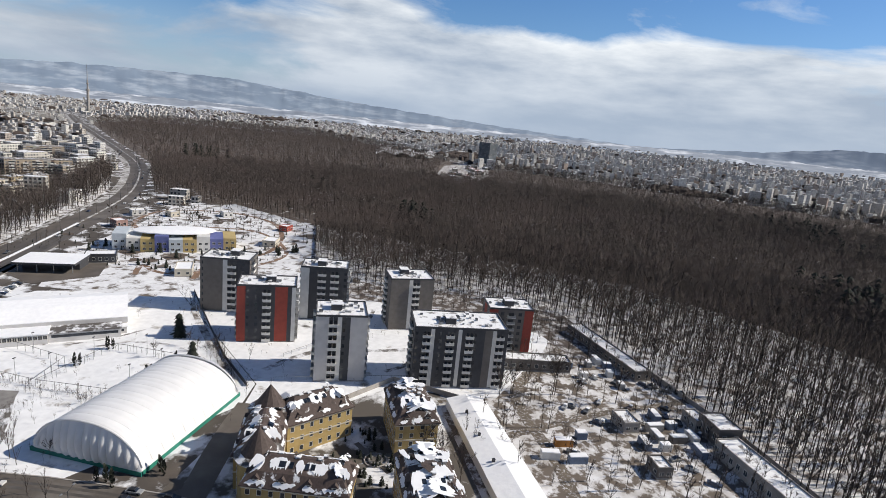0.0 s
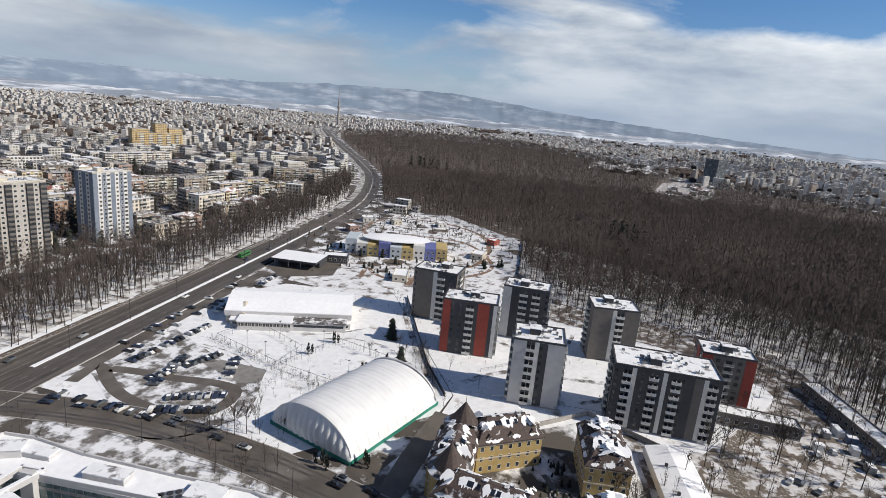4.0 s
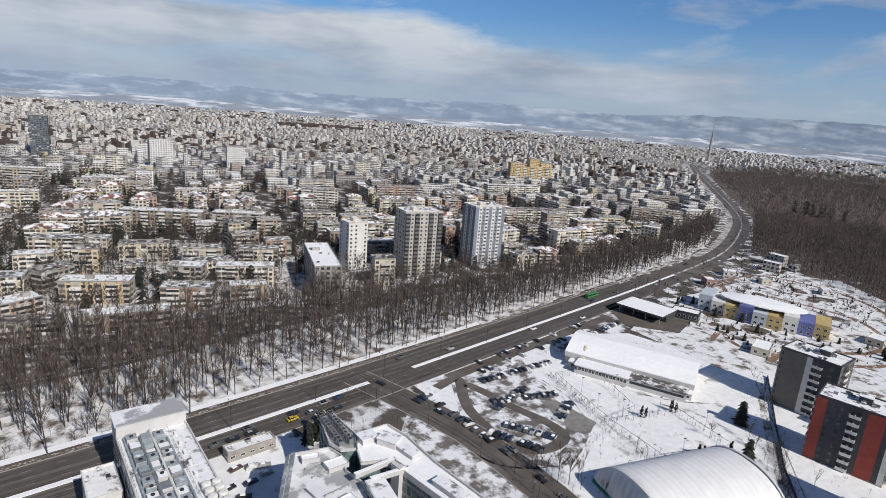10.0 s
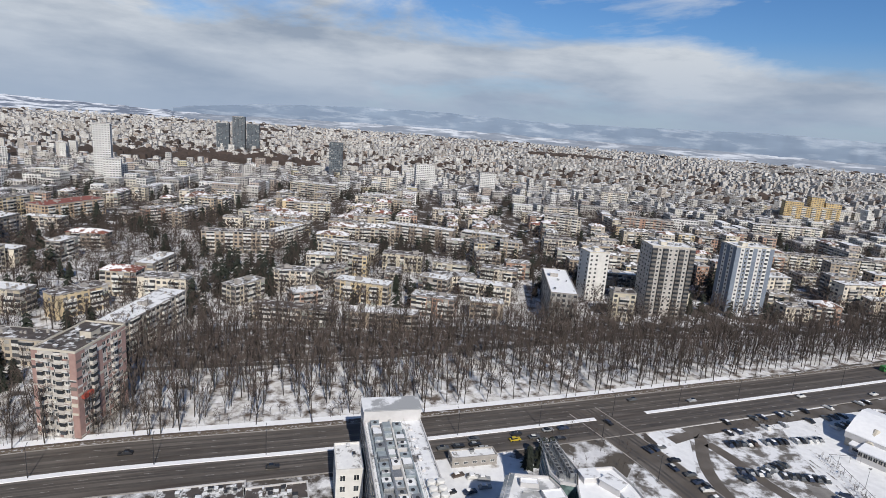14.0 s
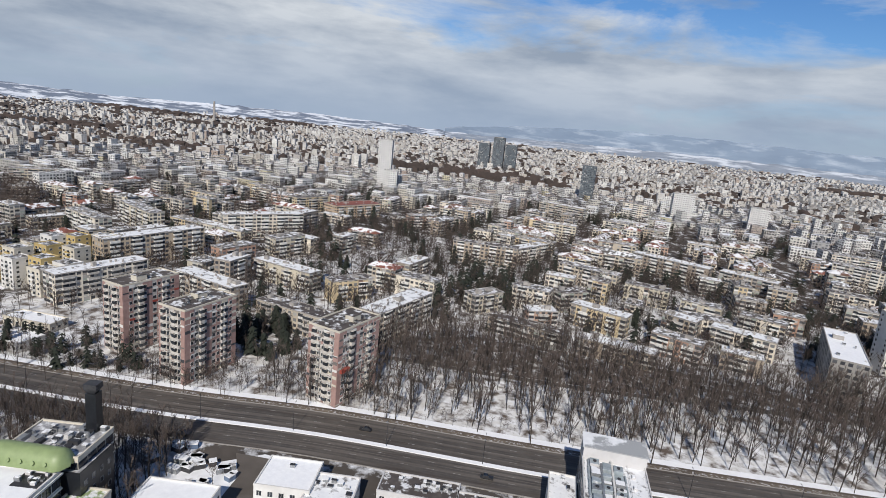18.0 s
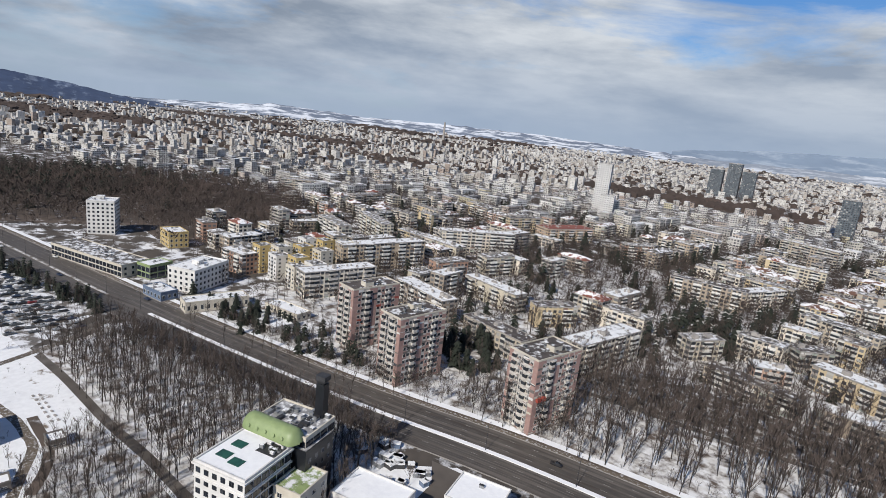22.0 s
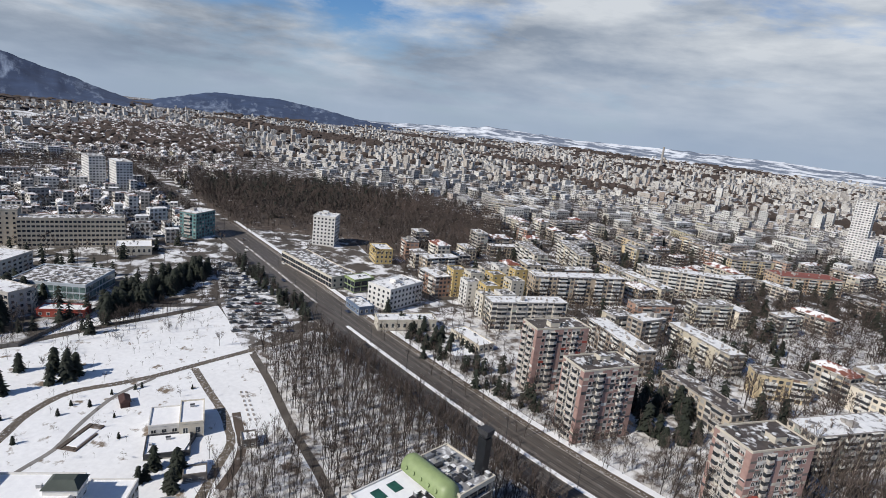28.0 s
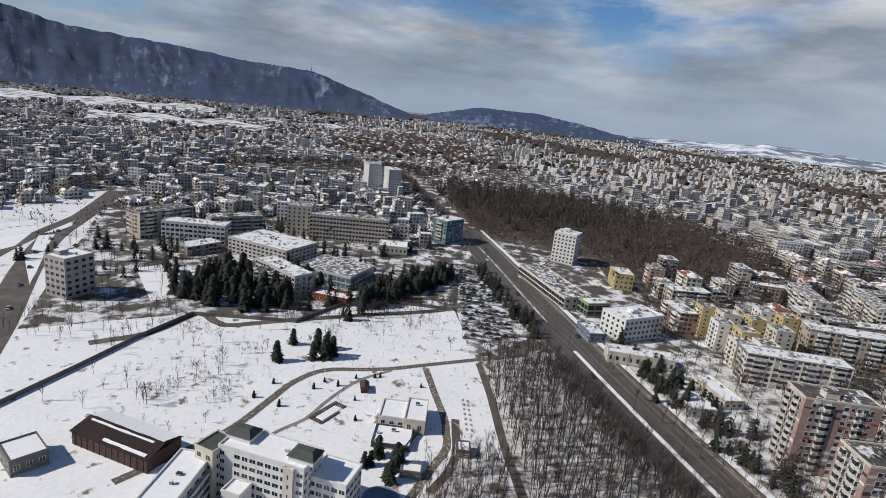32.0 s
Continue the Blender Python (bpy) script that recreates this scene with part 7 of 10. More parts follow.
def glass_office():
    east = [(26.4, 138.4), (27.3, 146), (37.5, 149.4), (41.9, 142.1), (46.8, 127.8), (57, 106.1), (65.6, 89.1), (69, 72), (60, 72), (54, 90), (48.8, 102.1), (42.6, 114), (35.8, 126.9), (31.8, 131.8), (26.5, 131.9)]
    west = [(4, 112), (8.3, 141.6), (19.2, 142.7), (21.9, 138.8), (22.4, 131.2), (26.8, 124.2), (24, 110)]
    north = [(19.2, 142.9), (17.9, 155.9), (21.9, 158.8), (27.2, 146), (26.3, 138.6), (22.0, 138.9)]
    t = office_wing(east, 20, "long glass office wing with a snowy roof", (8, 9, 10, 11, 12, 13, 3, 4, 5), SNOW)
    office_wing(west, 18.5, "glass office wing with a snowy grey roof", (0, 1, 4, 5), ROOF_GREY)
    office_wing(north, 20, "short glass office wing with cooling racks on its roof", (0, 1), ROOF_GREY)
    rnd = random.Random(15)
    for i, (x, y, a, w, d, z1) in enumerate(((36, 140, -40, 6, 4, 22), (40, 135, -62, 8, 3, 21.2), (47, 116, -62, 10, 3.4, 21.4), (30, 143, 20, 5, 4, 21.6), (58, 95, -62, 8, 5, 21.4))):
        bm = bmesh.new()
        box(bm, -w / 2, w / 2, -d / 2, d / 2, 20, z1), box(bm, -w / 2 - 0.2, w / 2 + 0.2, -d / 2 - 0.2, d / 2 + 0.2, z1, z1 + 0.25, 1)
        part("roof_house", bm, [W_GREY, SNOW_ROOF], t).matrix_basis = pose(x, y, 0, 0, 0, a)
    # pale beams that bridge the courtyard
    for p, q, z in (((27.3, 123), (38.1, 125.6), 21.4), ((23.6, 125.4), (35.4, 130.3), 21.4), ((38.1, 125.6), (35.4, 130.3), 21.4), ((36, 127.2), (50.5, 100), 21.0)):
        ln = math.dist(p, q)
        bm = bmesh.new()
        box(bm, -ln / 2, ln / 2, -0.55, 0.55, z - 0.6, z + 0.7), box(bm, -ln / 2, ln / 2, -0.5, 0.5, z + 0.7, z + 0.8, 1)
        part("frame_beam", bm, [W_GREY, SNOW], t).matrix_basis = pose((p[0] + q[0]) / 2, (p[1] + q[1]) / 2, 0, 0, 0, math.degrees(math.atan2(q[1] - p[1], q[0] - p[0])))
    bm = bmesh.new()
    box(bm, -1.6, 1.6, -0.7, 0.7, -0.2, 22.6)
    part("fin", bm, W_GREY, t).matrix_basis = pose(35.2, 126.2, 0, 0, 0, -62)
    # two long racks of cooling coils in a steel frame
    for side in (-1, 1):
        rack = part("rack_frame", steel_rack(17.0), None, t)
        rack.matrix_basis = pose(21.6 + 1.5 * side, 148.6 + 0.4 * side, 20.3, 0, 0, -75)
        for k in range(9):
            bm = bmesh.new()
            box(bm, -0.72, 0.72, -0.5, 0.5, 0.5, 1.7), box(bm, -0.62, 0.62, -0.4, 0.4, 1.7, 1.76, 1)
            part("cooling_unit", bm, [GREY_METAL, DARK_METAL], rack).location = (-7.4 + 1.85 * k, 0.15 * (k % 2), 0)
    # glass eave along the west wing, and ladders of pipes on its roof
    pane = shared("eave_pane", lambda b: prism(b, [(-1.5, 0), (1.3, 0), (1.3, 1.7), (-1.5, 1.7)], 0, 0.12), [PANE_GREY])
    for a in range(16):
        part("glass_pane", pane, None, t).matrix_basis = pose(4.2, 111.8, 19.4, 0, 0, -8.3) @ pose(0, a * 1.86, -0.15, 0, -26.6, 0)
    for x, y, ln, a in ((16, 136, 9, 20), (17, 132, 8, 22), (14, 121, 12, -62), (19, 124, 7, 25)):
        bm = bmesh.new()
        tube(bm, (-ln / 2, 0, 0.5), (ln / 2, 0, 0.5), 0.16, 0.16, 6)
        for k in range(4):
            box(bm, -ln / 2 + ln * k / 3 - 0.1, -ln / 2 + ln * k / 3 + 0.1, -0.1, 0.1, 0, 0.4)
        part("pipe", bm, GREY_METAL, t).matrix_basis = pose(x, y, 18.5, 0, 0, a)
    for x, y, w, d, a in ((20, 134.5, 6, 4, 20), (13.5, 138.6, 5, 2.6, 6), (21.5, 118.5, 5, 4, -62)):
        bm = bmesh.new()
        ring_stack(bm, [(-w / 2, w / 2, -d / 2, d / 2, 0, 0), (-w / 2, w / 2, -d / 2, d / 2, 1.3, 0), (-w / 2 + 0.25, w / 2 - 0.25, -d / 2 + 0.25, d / 2 - 0.25, 1.3, 1), (-w / 2 + 0.3, w / 2 - 0.3, -d / 2 + 0.3, d / 2 - 0.3, 1.0, 1)])
        part("roof_basin", bm, [W_GREY, SNOW], t).matrix_basis = pose(x, y, 18.5, 0, 0, a)
    for x, y, n in ((52, 99, 6), (63, 80, 6)):
        bm = bmesh.new()
        box(bm, -2.6, 2.6, -1.8, 1.8, 20, 21.6)
        part("fan_box", bm, GREY_METAL, t).matrix_basis = pose(x, y, 0, 0, 0, -28)
        for i in range(n):
            bm = bmesh.new()
            tube(bm, (-1.7 + 1.7 * (i % 3), -0.85 + 1.7 * (i // 3), 21.6), (-1.7 + 1.7 * (i % 3), -0.85 + 1.7 * (i // 3), 21.8), 0.65, 0.65, 12)
            part("fan", bm, DARK_METAL, t).matrix_basis = pose(x, y, 0, 0, 0, -28)
    # low canopy of pale panes along the street side
    c = thing("street_canopy", pose(0, 0, 0), "low pale canopy with thin ribs along the office front", "canopy")
    line = smooth_line([(30, 151), (39, 152), (46, 143), (51, 128), (61, 107), (70, 89), (74, 72)], 3)
    bm, ribs = bmesh.new(), bmesh.new()
    prev = None
    for i, p in enumerate(line):
        q = Vector(line[min(i + 1, len(line) - 1)]) - Vector(line[max(i - 1, 0)])
        n = Vector((-q.y, q.x)).normalized()
        a, e = Vector(p) - n * 2.8, Vector(p) + n * 2.8
        r = [bm.verts.new((v.x, v.y, z)) for v, z in ((a, 3.6), (e, 3.6), (e, 3.85), (a, 3.85))]
        if prev:
            for k in range(4):
                bm.faces.new((prev[k], prev[(k + 1) % 4], r[(k + 1) % 4], r[k]))
        prev = r
        tube(ribs, (a.x, a.y, 3.9), (e.x, e.y, 3.9), 0.12, 0.12, 4)
        tube(ribs, (p[0], p[1], -0.1), (p[0], p[1], 3.6), 0.1, 0.1, 4)
    bmesh.ops.recalc_face_normals(bm, faces=bm.faces[:])
    part("pane_strip", bm, PANE_GREY, c)
    part("rib_row", ribs, GREY_METAL, c, kind="stuff")
    # courtyard stair tower of glass
    t = thing("stair_tower", pose(29.2, 118.6, 0, 0, 0, -80), "teal glass stair tower in the office courtyard", "stair tower")
    bm = bmesh.new()
    ring_stack(bm, [(-4.8, 4.8, -2.7, 2.7, -0.3, 0), (-4.8, 4.8, -2.7, 2.7, 21.6, 1), (-4.5, 4.5, -2.4, 2.4, 21.9, 1)])
    part("wall", bm, [GLASS_TEAL, SNOW_ROOF], t)
    for f in range(12):
        bm = bmesh.new()
        ring_stack(bm, [(-4.95, 4.95, -2.85, 2.85, f * 1.8, 0), (-4.95, 4.95, -2.85, 2.85, f * 1.8 + 0.35, 0)])
        part("floor_band", bm, W_GREY, t)


PANE_GREY = mat("dirty_canopy_panes", (0.3, 0.32, 0.33), (0.2, 0.22, 0.23), 0.3, 0.3, spots=(0.66, 0.67, 0.69), spot_scale=0.16, spot_at=0.56, spot_soft=0.08)
ROOF_GREY = mat("grey_membrane_under_thin_snow", (0.8, 0.81, 0.83), (0.66, 0.67, 0.69), 0.75, 0.4, spots=(0.34, 0.35, 0.36), spot_scale=0.055, spot_at=0.5, spot_soft=0.02)


AHU = mat("blue_grey_steel_casing", (0.4, 0.45, 0.48), (0.26, 0.3, 0.32), 0.5, 0.9, metal=0.2, spots=(0.72, 0.73, 0.75), spot_scale=0.4, spot_at=0.62, spot_soft=0.05)


def plant_roof_building():
    """The tall office block by the boulevard whose roof is full of machinery."""
    lk = {"frame": GREY_METAL, "pane": GLASS_DARK, "rail": WHITE}
    block("office_building", -20, 134, -70, 68, 18, 20, 6, W_GREY, ["g" * 18, "ggggg", "g" * 18, "ggggg"], lk, "grey office block with machinery on its roof", "office building", SNOW_ROOF, 0, 51, False)
    t = thing("roof_plant", pose(-20, 134, 20, 0, 0, -70), "grey air-handling plant on an office roof", "roof plant")
    rnd = random.Random(6)
    pale = [AHU, AHU, GREY_METAL, W_GREY]
    for row, (y, wd) in enumerate(((-5.6, 1.3), (-2.6, 1.2), (0.6, 1.3))):
        x = -24.0 + row
        while x < 31:
            ln, hh = rnd.uniform(1.2, 3.6), rnd.uniform(1.1, 2.5)
            bm = bmesh.new()
            ring_stack(bm, [(0, ln, -wd, wd, 0.2, 0), (0, ln, -wd, wd, hh, 0), (0.08, ln - 0.08, -wd + 0.08, wd - 0.08, hh + 0.06, 1)])
            o = part("cooling_unit", bm, [rnd.choice(pale), rnd.choice((SNOW_ROOF, AHU, AHU, GREY_METAL))], t)
            o.location = (x, y + rnd.uniform(-0.3, 0.3), 0)
            if rnd.random() < 0.45:
                bm = bmesh.new()
                tube(bm, (ln / 2, 0, hh), (ln / 2, 0, hh + 0.3), 0.5, 0.5, 10)
                part("fan", bm, DARK_METAL, o)
            x += ln + rnd.uniform(0.2, 1.4)
    for k, (y, z, x0, x1) in enumerate(((-7.4, 0.8, -25, 30), (-4.1, 2.0, -22, 16), (-1.0, 1.6, -25, 28), (2.5, 0.9, -20, 33), (-4.1, 1.2, -10, 30))):
        bm = bmesh.new()
        tube(bm, (x0, y, z), (x1, y, z), 0.32, 0.32, 8)
        for a in range(int((x1 - x0) / 3)):
            box(bm, x0 + 3 * a, x0 + 3 * a + 0.12, y - 0.4, y + 0.4, 0.15, z)
        part("duct", bm, (AHU, GREY_METAL, WHITE)[k % 3], t)
    for k in range(9):
        bm = bmesh.new()
        box(bm, -0.7, 0.7, -0.5, 0.5, 0.2, 0.9), box(bm, -0.6, 0.6, -0.4, 0.4, 0.9, 1.0, 1)
        part("roof_vent", bm, [W_GREY, SNOW], t).location = (-21 + 5.2 * k, 5.0, 0)
    for g in (-8.6, 3.6, 8.5):
        bm = bmesh.new()
        box(bm, -26, 33.5, g - 0.03, g + 0.03, 1.15, 1.22)
        for a in range(21):
            box(bm, -26 + 2.9 * a, -25.93 + 2.9 * a, g - 0.03, g + 0.03, 0.2, 1.2)
        part("railing", bm, GREY_METAL, t)
    for k in range(8):
        bm = bmesh.new()
        x, y = 7 + 2.7 * (k % 4), 5.6 + 2.5 * (k // 4)
        tube(bm, (x, y, 0.2), (x, y, 1.9), 1.15, 1.15, 14), tube(bm, (x, y, 1.9), (x, y, 2.1), 1.15, 0.7, 14)
        part("tank", bm, WHITE, t)
    bm = bmesh.new()
    box(bm, -34, -26, -9, 9, 0.2, 4.2), box(bm, -34.3, -25.7, -9.3, 9.3, 4.2, 4.5, 1)
    part("plant_room", bm, [W_GREY, ROOF_GREY], t)
    simple_house("annex_building", -40, 149, -70, 14, 8, 12, W_WHITE, "white three-storey annex with a snowy roof", "annex", 3)
    simple_house("kiosk", -3, 174, 22, 16, 5, 3, CONCRETE, "low roadside kiosk with a snowy roof", "kiosk", 1)
    for i, (x, y, a, w, d) in enumerate(((-78, 132, 24, 24, 10), (-58, 138, 24, 18, 8), (-62, 124, 24, 26, 9))):
        simple_house("workshop", x, y, a, w, d, 4, W_GREY, "low workshop with snow and ducts on its roof", "workshop", 1, snow=ROOF_BITUMEN, units=16, seed=60 + i)


def green_roof_building():
    """The white office house with a light green barrel on its roof, and the dark tower behind it."""
    lk = {"frame": DARK_METAL, "pane": GLASS_DARK, "rail": WHITE}
    block("office_building", -136, 47, 30, 17, 18, 23, 7, W_WHITE, ["wwwwww", "gggggg", "wwwww", "wwwwww"], lk, "white office house with snow and green skylights on its roof", "office building", SNOW, 0, 71, False)
    for x, y in ((-4, 2.5), (-4, -3), (1, -4)):
        t = thing("skylight", pose(-136, 47, 23.2, 0, 0, 30) @ pose(x, y, 0), "dark green flat skylight in snow", "skylight", "skylights")
        bm = bmesh.new()
        box(bm, -1.9, 1.9, -1.4, 1.4, 0, 0.25)
        part("pane", bm, SKYGREEN, t)
    block("office_building", -144, 64, 30, 19, 14, 25, 8, W_CREAM, ["ggggg", "gggg", "wwwww", "wwww"], lk, "cream office house with machinery on its roof", "office building", ROOF_DULL, 20, 72, False)
    rnd = random.Random(12)
    for z, e in ((22.4, 0.5), (18.6, 0.25), (3.6, 0.3)):
        bm = bmesh.new()
        ring_stack(bm, [(-8.5 - e, 8.5 + e, -9 - e, 9 + e, z, 0), (-8.5 - e, 8.5 + e, -9 - e, 9 + e, z + 0.5, 0)])
        c = thing("cornice", pose(-136, 47, 0, 0, 0, 30), "white moulded cornice round the office house", "cornice")
        part("moulding", bm, W_WHITE, c)
    m = thing("roof_plant", pose(-144, 64, 25.2, 0, 0, 30), "grey ducts and fans on an office roof", "roof plant")
    for k in range(26):
        bm = bmesh.new()
        a, b, h = rnd.uniform(0.3, 1.4), rnd.uniform(0.25, 0.7), rnd.uniform(0.5, 1.6)
        box(bm, -a, a, -b, b, 0.0, h)
        part("duct", bm, rnd.choice((GREY_METAL, GREY_METAL, DARK_METAL, W_GREY)), m).matrix_basis = pose(rnd.uniform(-8.2, 8.2), rnd.uniform(-5.6, 5.6), 0, 0, 0, rnd.choice((0, 90)))
    t = thing("barrel_roof", pose(-141, 56.5, 24.2, 0, 0, 28), "light green barrel-vaulted roof hall with round ends", "roof hall")
    bm = bmesh.new()
    rows = []
    for i in range(21):
        u = -10 + i
        k = min(1.0, math.sqrt(max(0.0, 1 - max(0.0, (abs(u) - 7.4) / 2.62) ** 2)))
        rows.append([bm.verts.new((u, 3.4 * k * math.cos(math.pi * j / 12), 0.1 + 4.0 * k * math.sin(math.pi * j / 12))) for j in range(13)])
    for a, b in zip(rows, rows[1:]):
        for j in range(12):
            bm.faces.new((a[j], b[j], b[j + 1], a[j + 1])).smooth = True
    bmesh.ops.recalc_face_normals(bm, faces=bm.faces[:])
    part("vault", bm, GREEN_TIN, t)
    for k in range(5):
        bm = bmesh.new()
        tube(bm, (-6 + 3 * k, -2.9, 1.6), (-6 + 3 * k, -3.5, 1.9), 0.5, 0.5, 10)
        part("porthole", bm, GREEN_TIN, t)
    t = thing("stair_tower", pose(-142, 71.5, 0, 0, 0, 30), "dark clad slim tower", "tower")
    bm = bmesh.new()
    ring_stack(bm, [(-1.4, 1.4, -1.3, 1.3, -0.3, 0), (-1.4, 1.4, -1.3, 1.3, 36, 0)])
    part("shaft", bm, BLACK_CLAD, t)
    bm = bmesh.new()
    ring_stack(bm, [(-0.9, 0.9, -0.9, 0.9, 36, 0), (-1.7, 1.7, -1.5, 1.5, 37.2, 0), (-1.7, 1.7, -1.5, 1.5, 38.6, 0)])
    part("head", bm, DARK_METAL, t)
    # black stair slab beside the tower, a sunk terrace and a wet patch on the snowy roof
    slab = thing("stair_slab", pose(-136.5, 66, 0, 0, 0, 30), "black-clad stair slab with narrow windows", "stair block")
    bm = bmesh.new()
    ring_stack(bm, [(-3.4, 3.4, -6.5, 6.5, -0.3, 0), (-3.4, 3.4, -6.5, 6.5, 22.4, 0), (-3.1, 3.1, -6.2, 6.2, 22.4, 1), (-3.1, 3.1, -6.2, 6.2, 22.2, 1)])
    part("wall", bm, [BLACK_CLAD, ROOF_DULL], slab)
    for f in range(6):
        for k in range(4):
            part("window", window_mesh(1.2, 1.5, GREY_METAL, GLASS_DARK), None, slab).matrix_basis = pose(3.4, -4.5 + 3 * k, 2 + 3.2 * f, 0, 0, 90)
    terrace = thing("roof_terrace", pose(-136, 47, 23.2, 0, 0, 30) @ pose(4.6, 5.2, 0), "sunk roof terrace with planters and pipes", "roof terrace")
    bm = bmesh.new()
    box(bm, -3.2, 3.2, -2.6, 2.6, 0.0, 0.12)
    part("deck", bm, DARK_METAL, terrace)
    for k in range(14):
        bm = bmesh.new()
        a, b, h = rnd.uniform(0.25, 0.8), rnd.uniform(0.25, 0.6), rnd.uniform(0.4, 1.2)
        box(bm, -a, a, -b, b, 0.12, h), box(bm, -a * 0.8, a * 0.8, -b * 0.8, b * 0.8, h, h + 0.1, 1)
        part("planter", bm, [rnd.choice((GREY_METAL, W_GREY, W_BROWN)), rnd.choice((SNOW, FIR, DARK_METAL))], terrace).location = (rnd.uniform(-2.7, 2.7), rnd.uniform(-2.1, 2.1), 0)
    simple_house("annex_building", -128, 60, 30, 9, 12, 16, W_CREAM, "cream annex with a light green roof", "annex", 5, snow=GREEN_SNOW, units=0)
    simple_house("office_building", -122, 80, 28, 20, 14, 9, W_WHITE, "white flat-roofed building under clean snow", "building", 2, snow=SNOW, units=0)
    simple_house("office_building", -108, 108, 28, 16, 14, 8, W_WHITE, "white flat-roofed building by the road", "building", 2, snow=SNOW, units=1)
    simple_house("office_building", -95, 112, 28, 14, 12, 7, W_GREY, "grey flat-roofed building with rooftop boxes", "building", 2, units=8)
    rnd = random.Random(9)
    for k in range(26):
        t = thing("crate", pose(-140 + rnd.uniform(-14, 14), 98 + rnd.uniform(-7, 9), 0, 0, 0, rnd.uniform(0, 90)), "blue or grey builder's container topped with snow", "container", "containers")
        bm = bmesh.new()
        a, b = rnd.uniform(0.8, 2.2), rnd.uniform(0.8, 1.3)
        box(bm, -a, a, -b, b, -0.05, 1.6), box(bm, -a, a, -b, b, 1.6, 1.85, 1)
        part("body", bm, [rnd.choice((BLUE_PAINT, GREY_METAL, DARK_METAL)), SNOW_ROOF], t)


ROOF_DULL = mat("dull_grey_roof", (0.3, 0.3, 0.31), (0.2, 0.2, 0.21), 0.85, 0.5, spots=(0.7, 0.71, 0.73), spot_scale=0.4, spot_at=0.56, spot_soft=0.05)
GREEN_SNOW = mat("green_roof_with_snow", (0.27, 0.34, 0.15), (0.2, 0.26, 0.11), 0.7, 0.5, spots=(0.75, 0.76, 0.78), spot_scale=0.3, spot_at=0.52, spot_soft=0.04)
SKYGREEN = mat("dark_green_membrane", (0.02, 0.1, 0.075), (0.012, 0.06, 0.05), 0.5, 0.8)
BLUE_PAINT = mat("blue_paint", (0.13, 0.18, 0.27), (0.1, 0.14, 0.21), 0.5, 1.0)


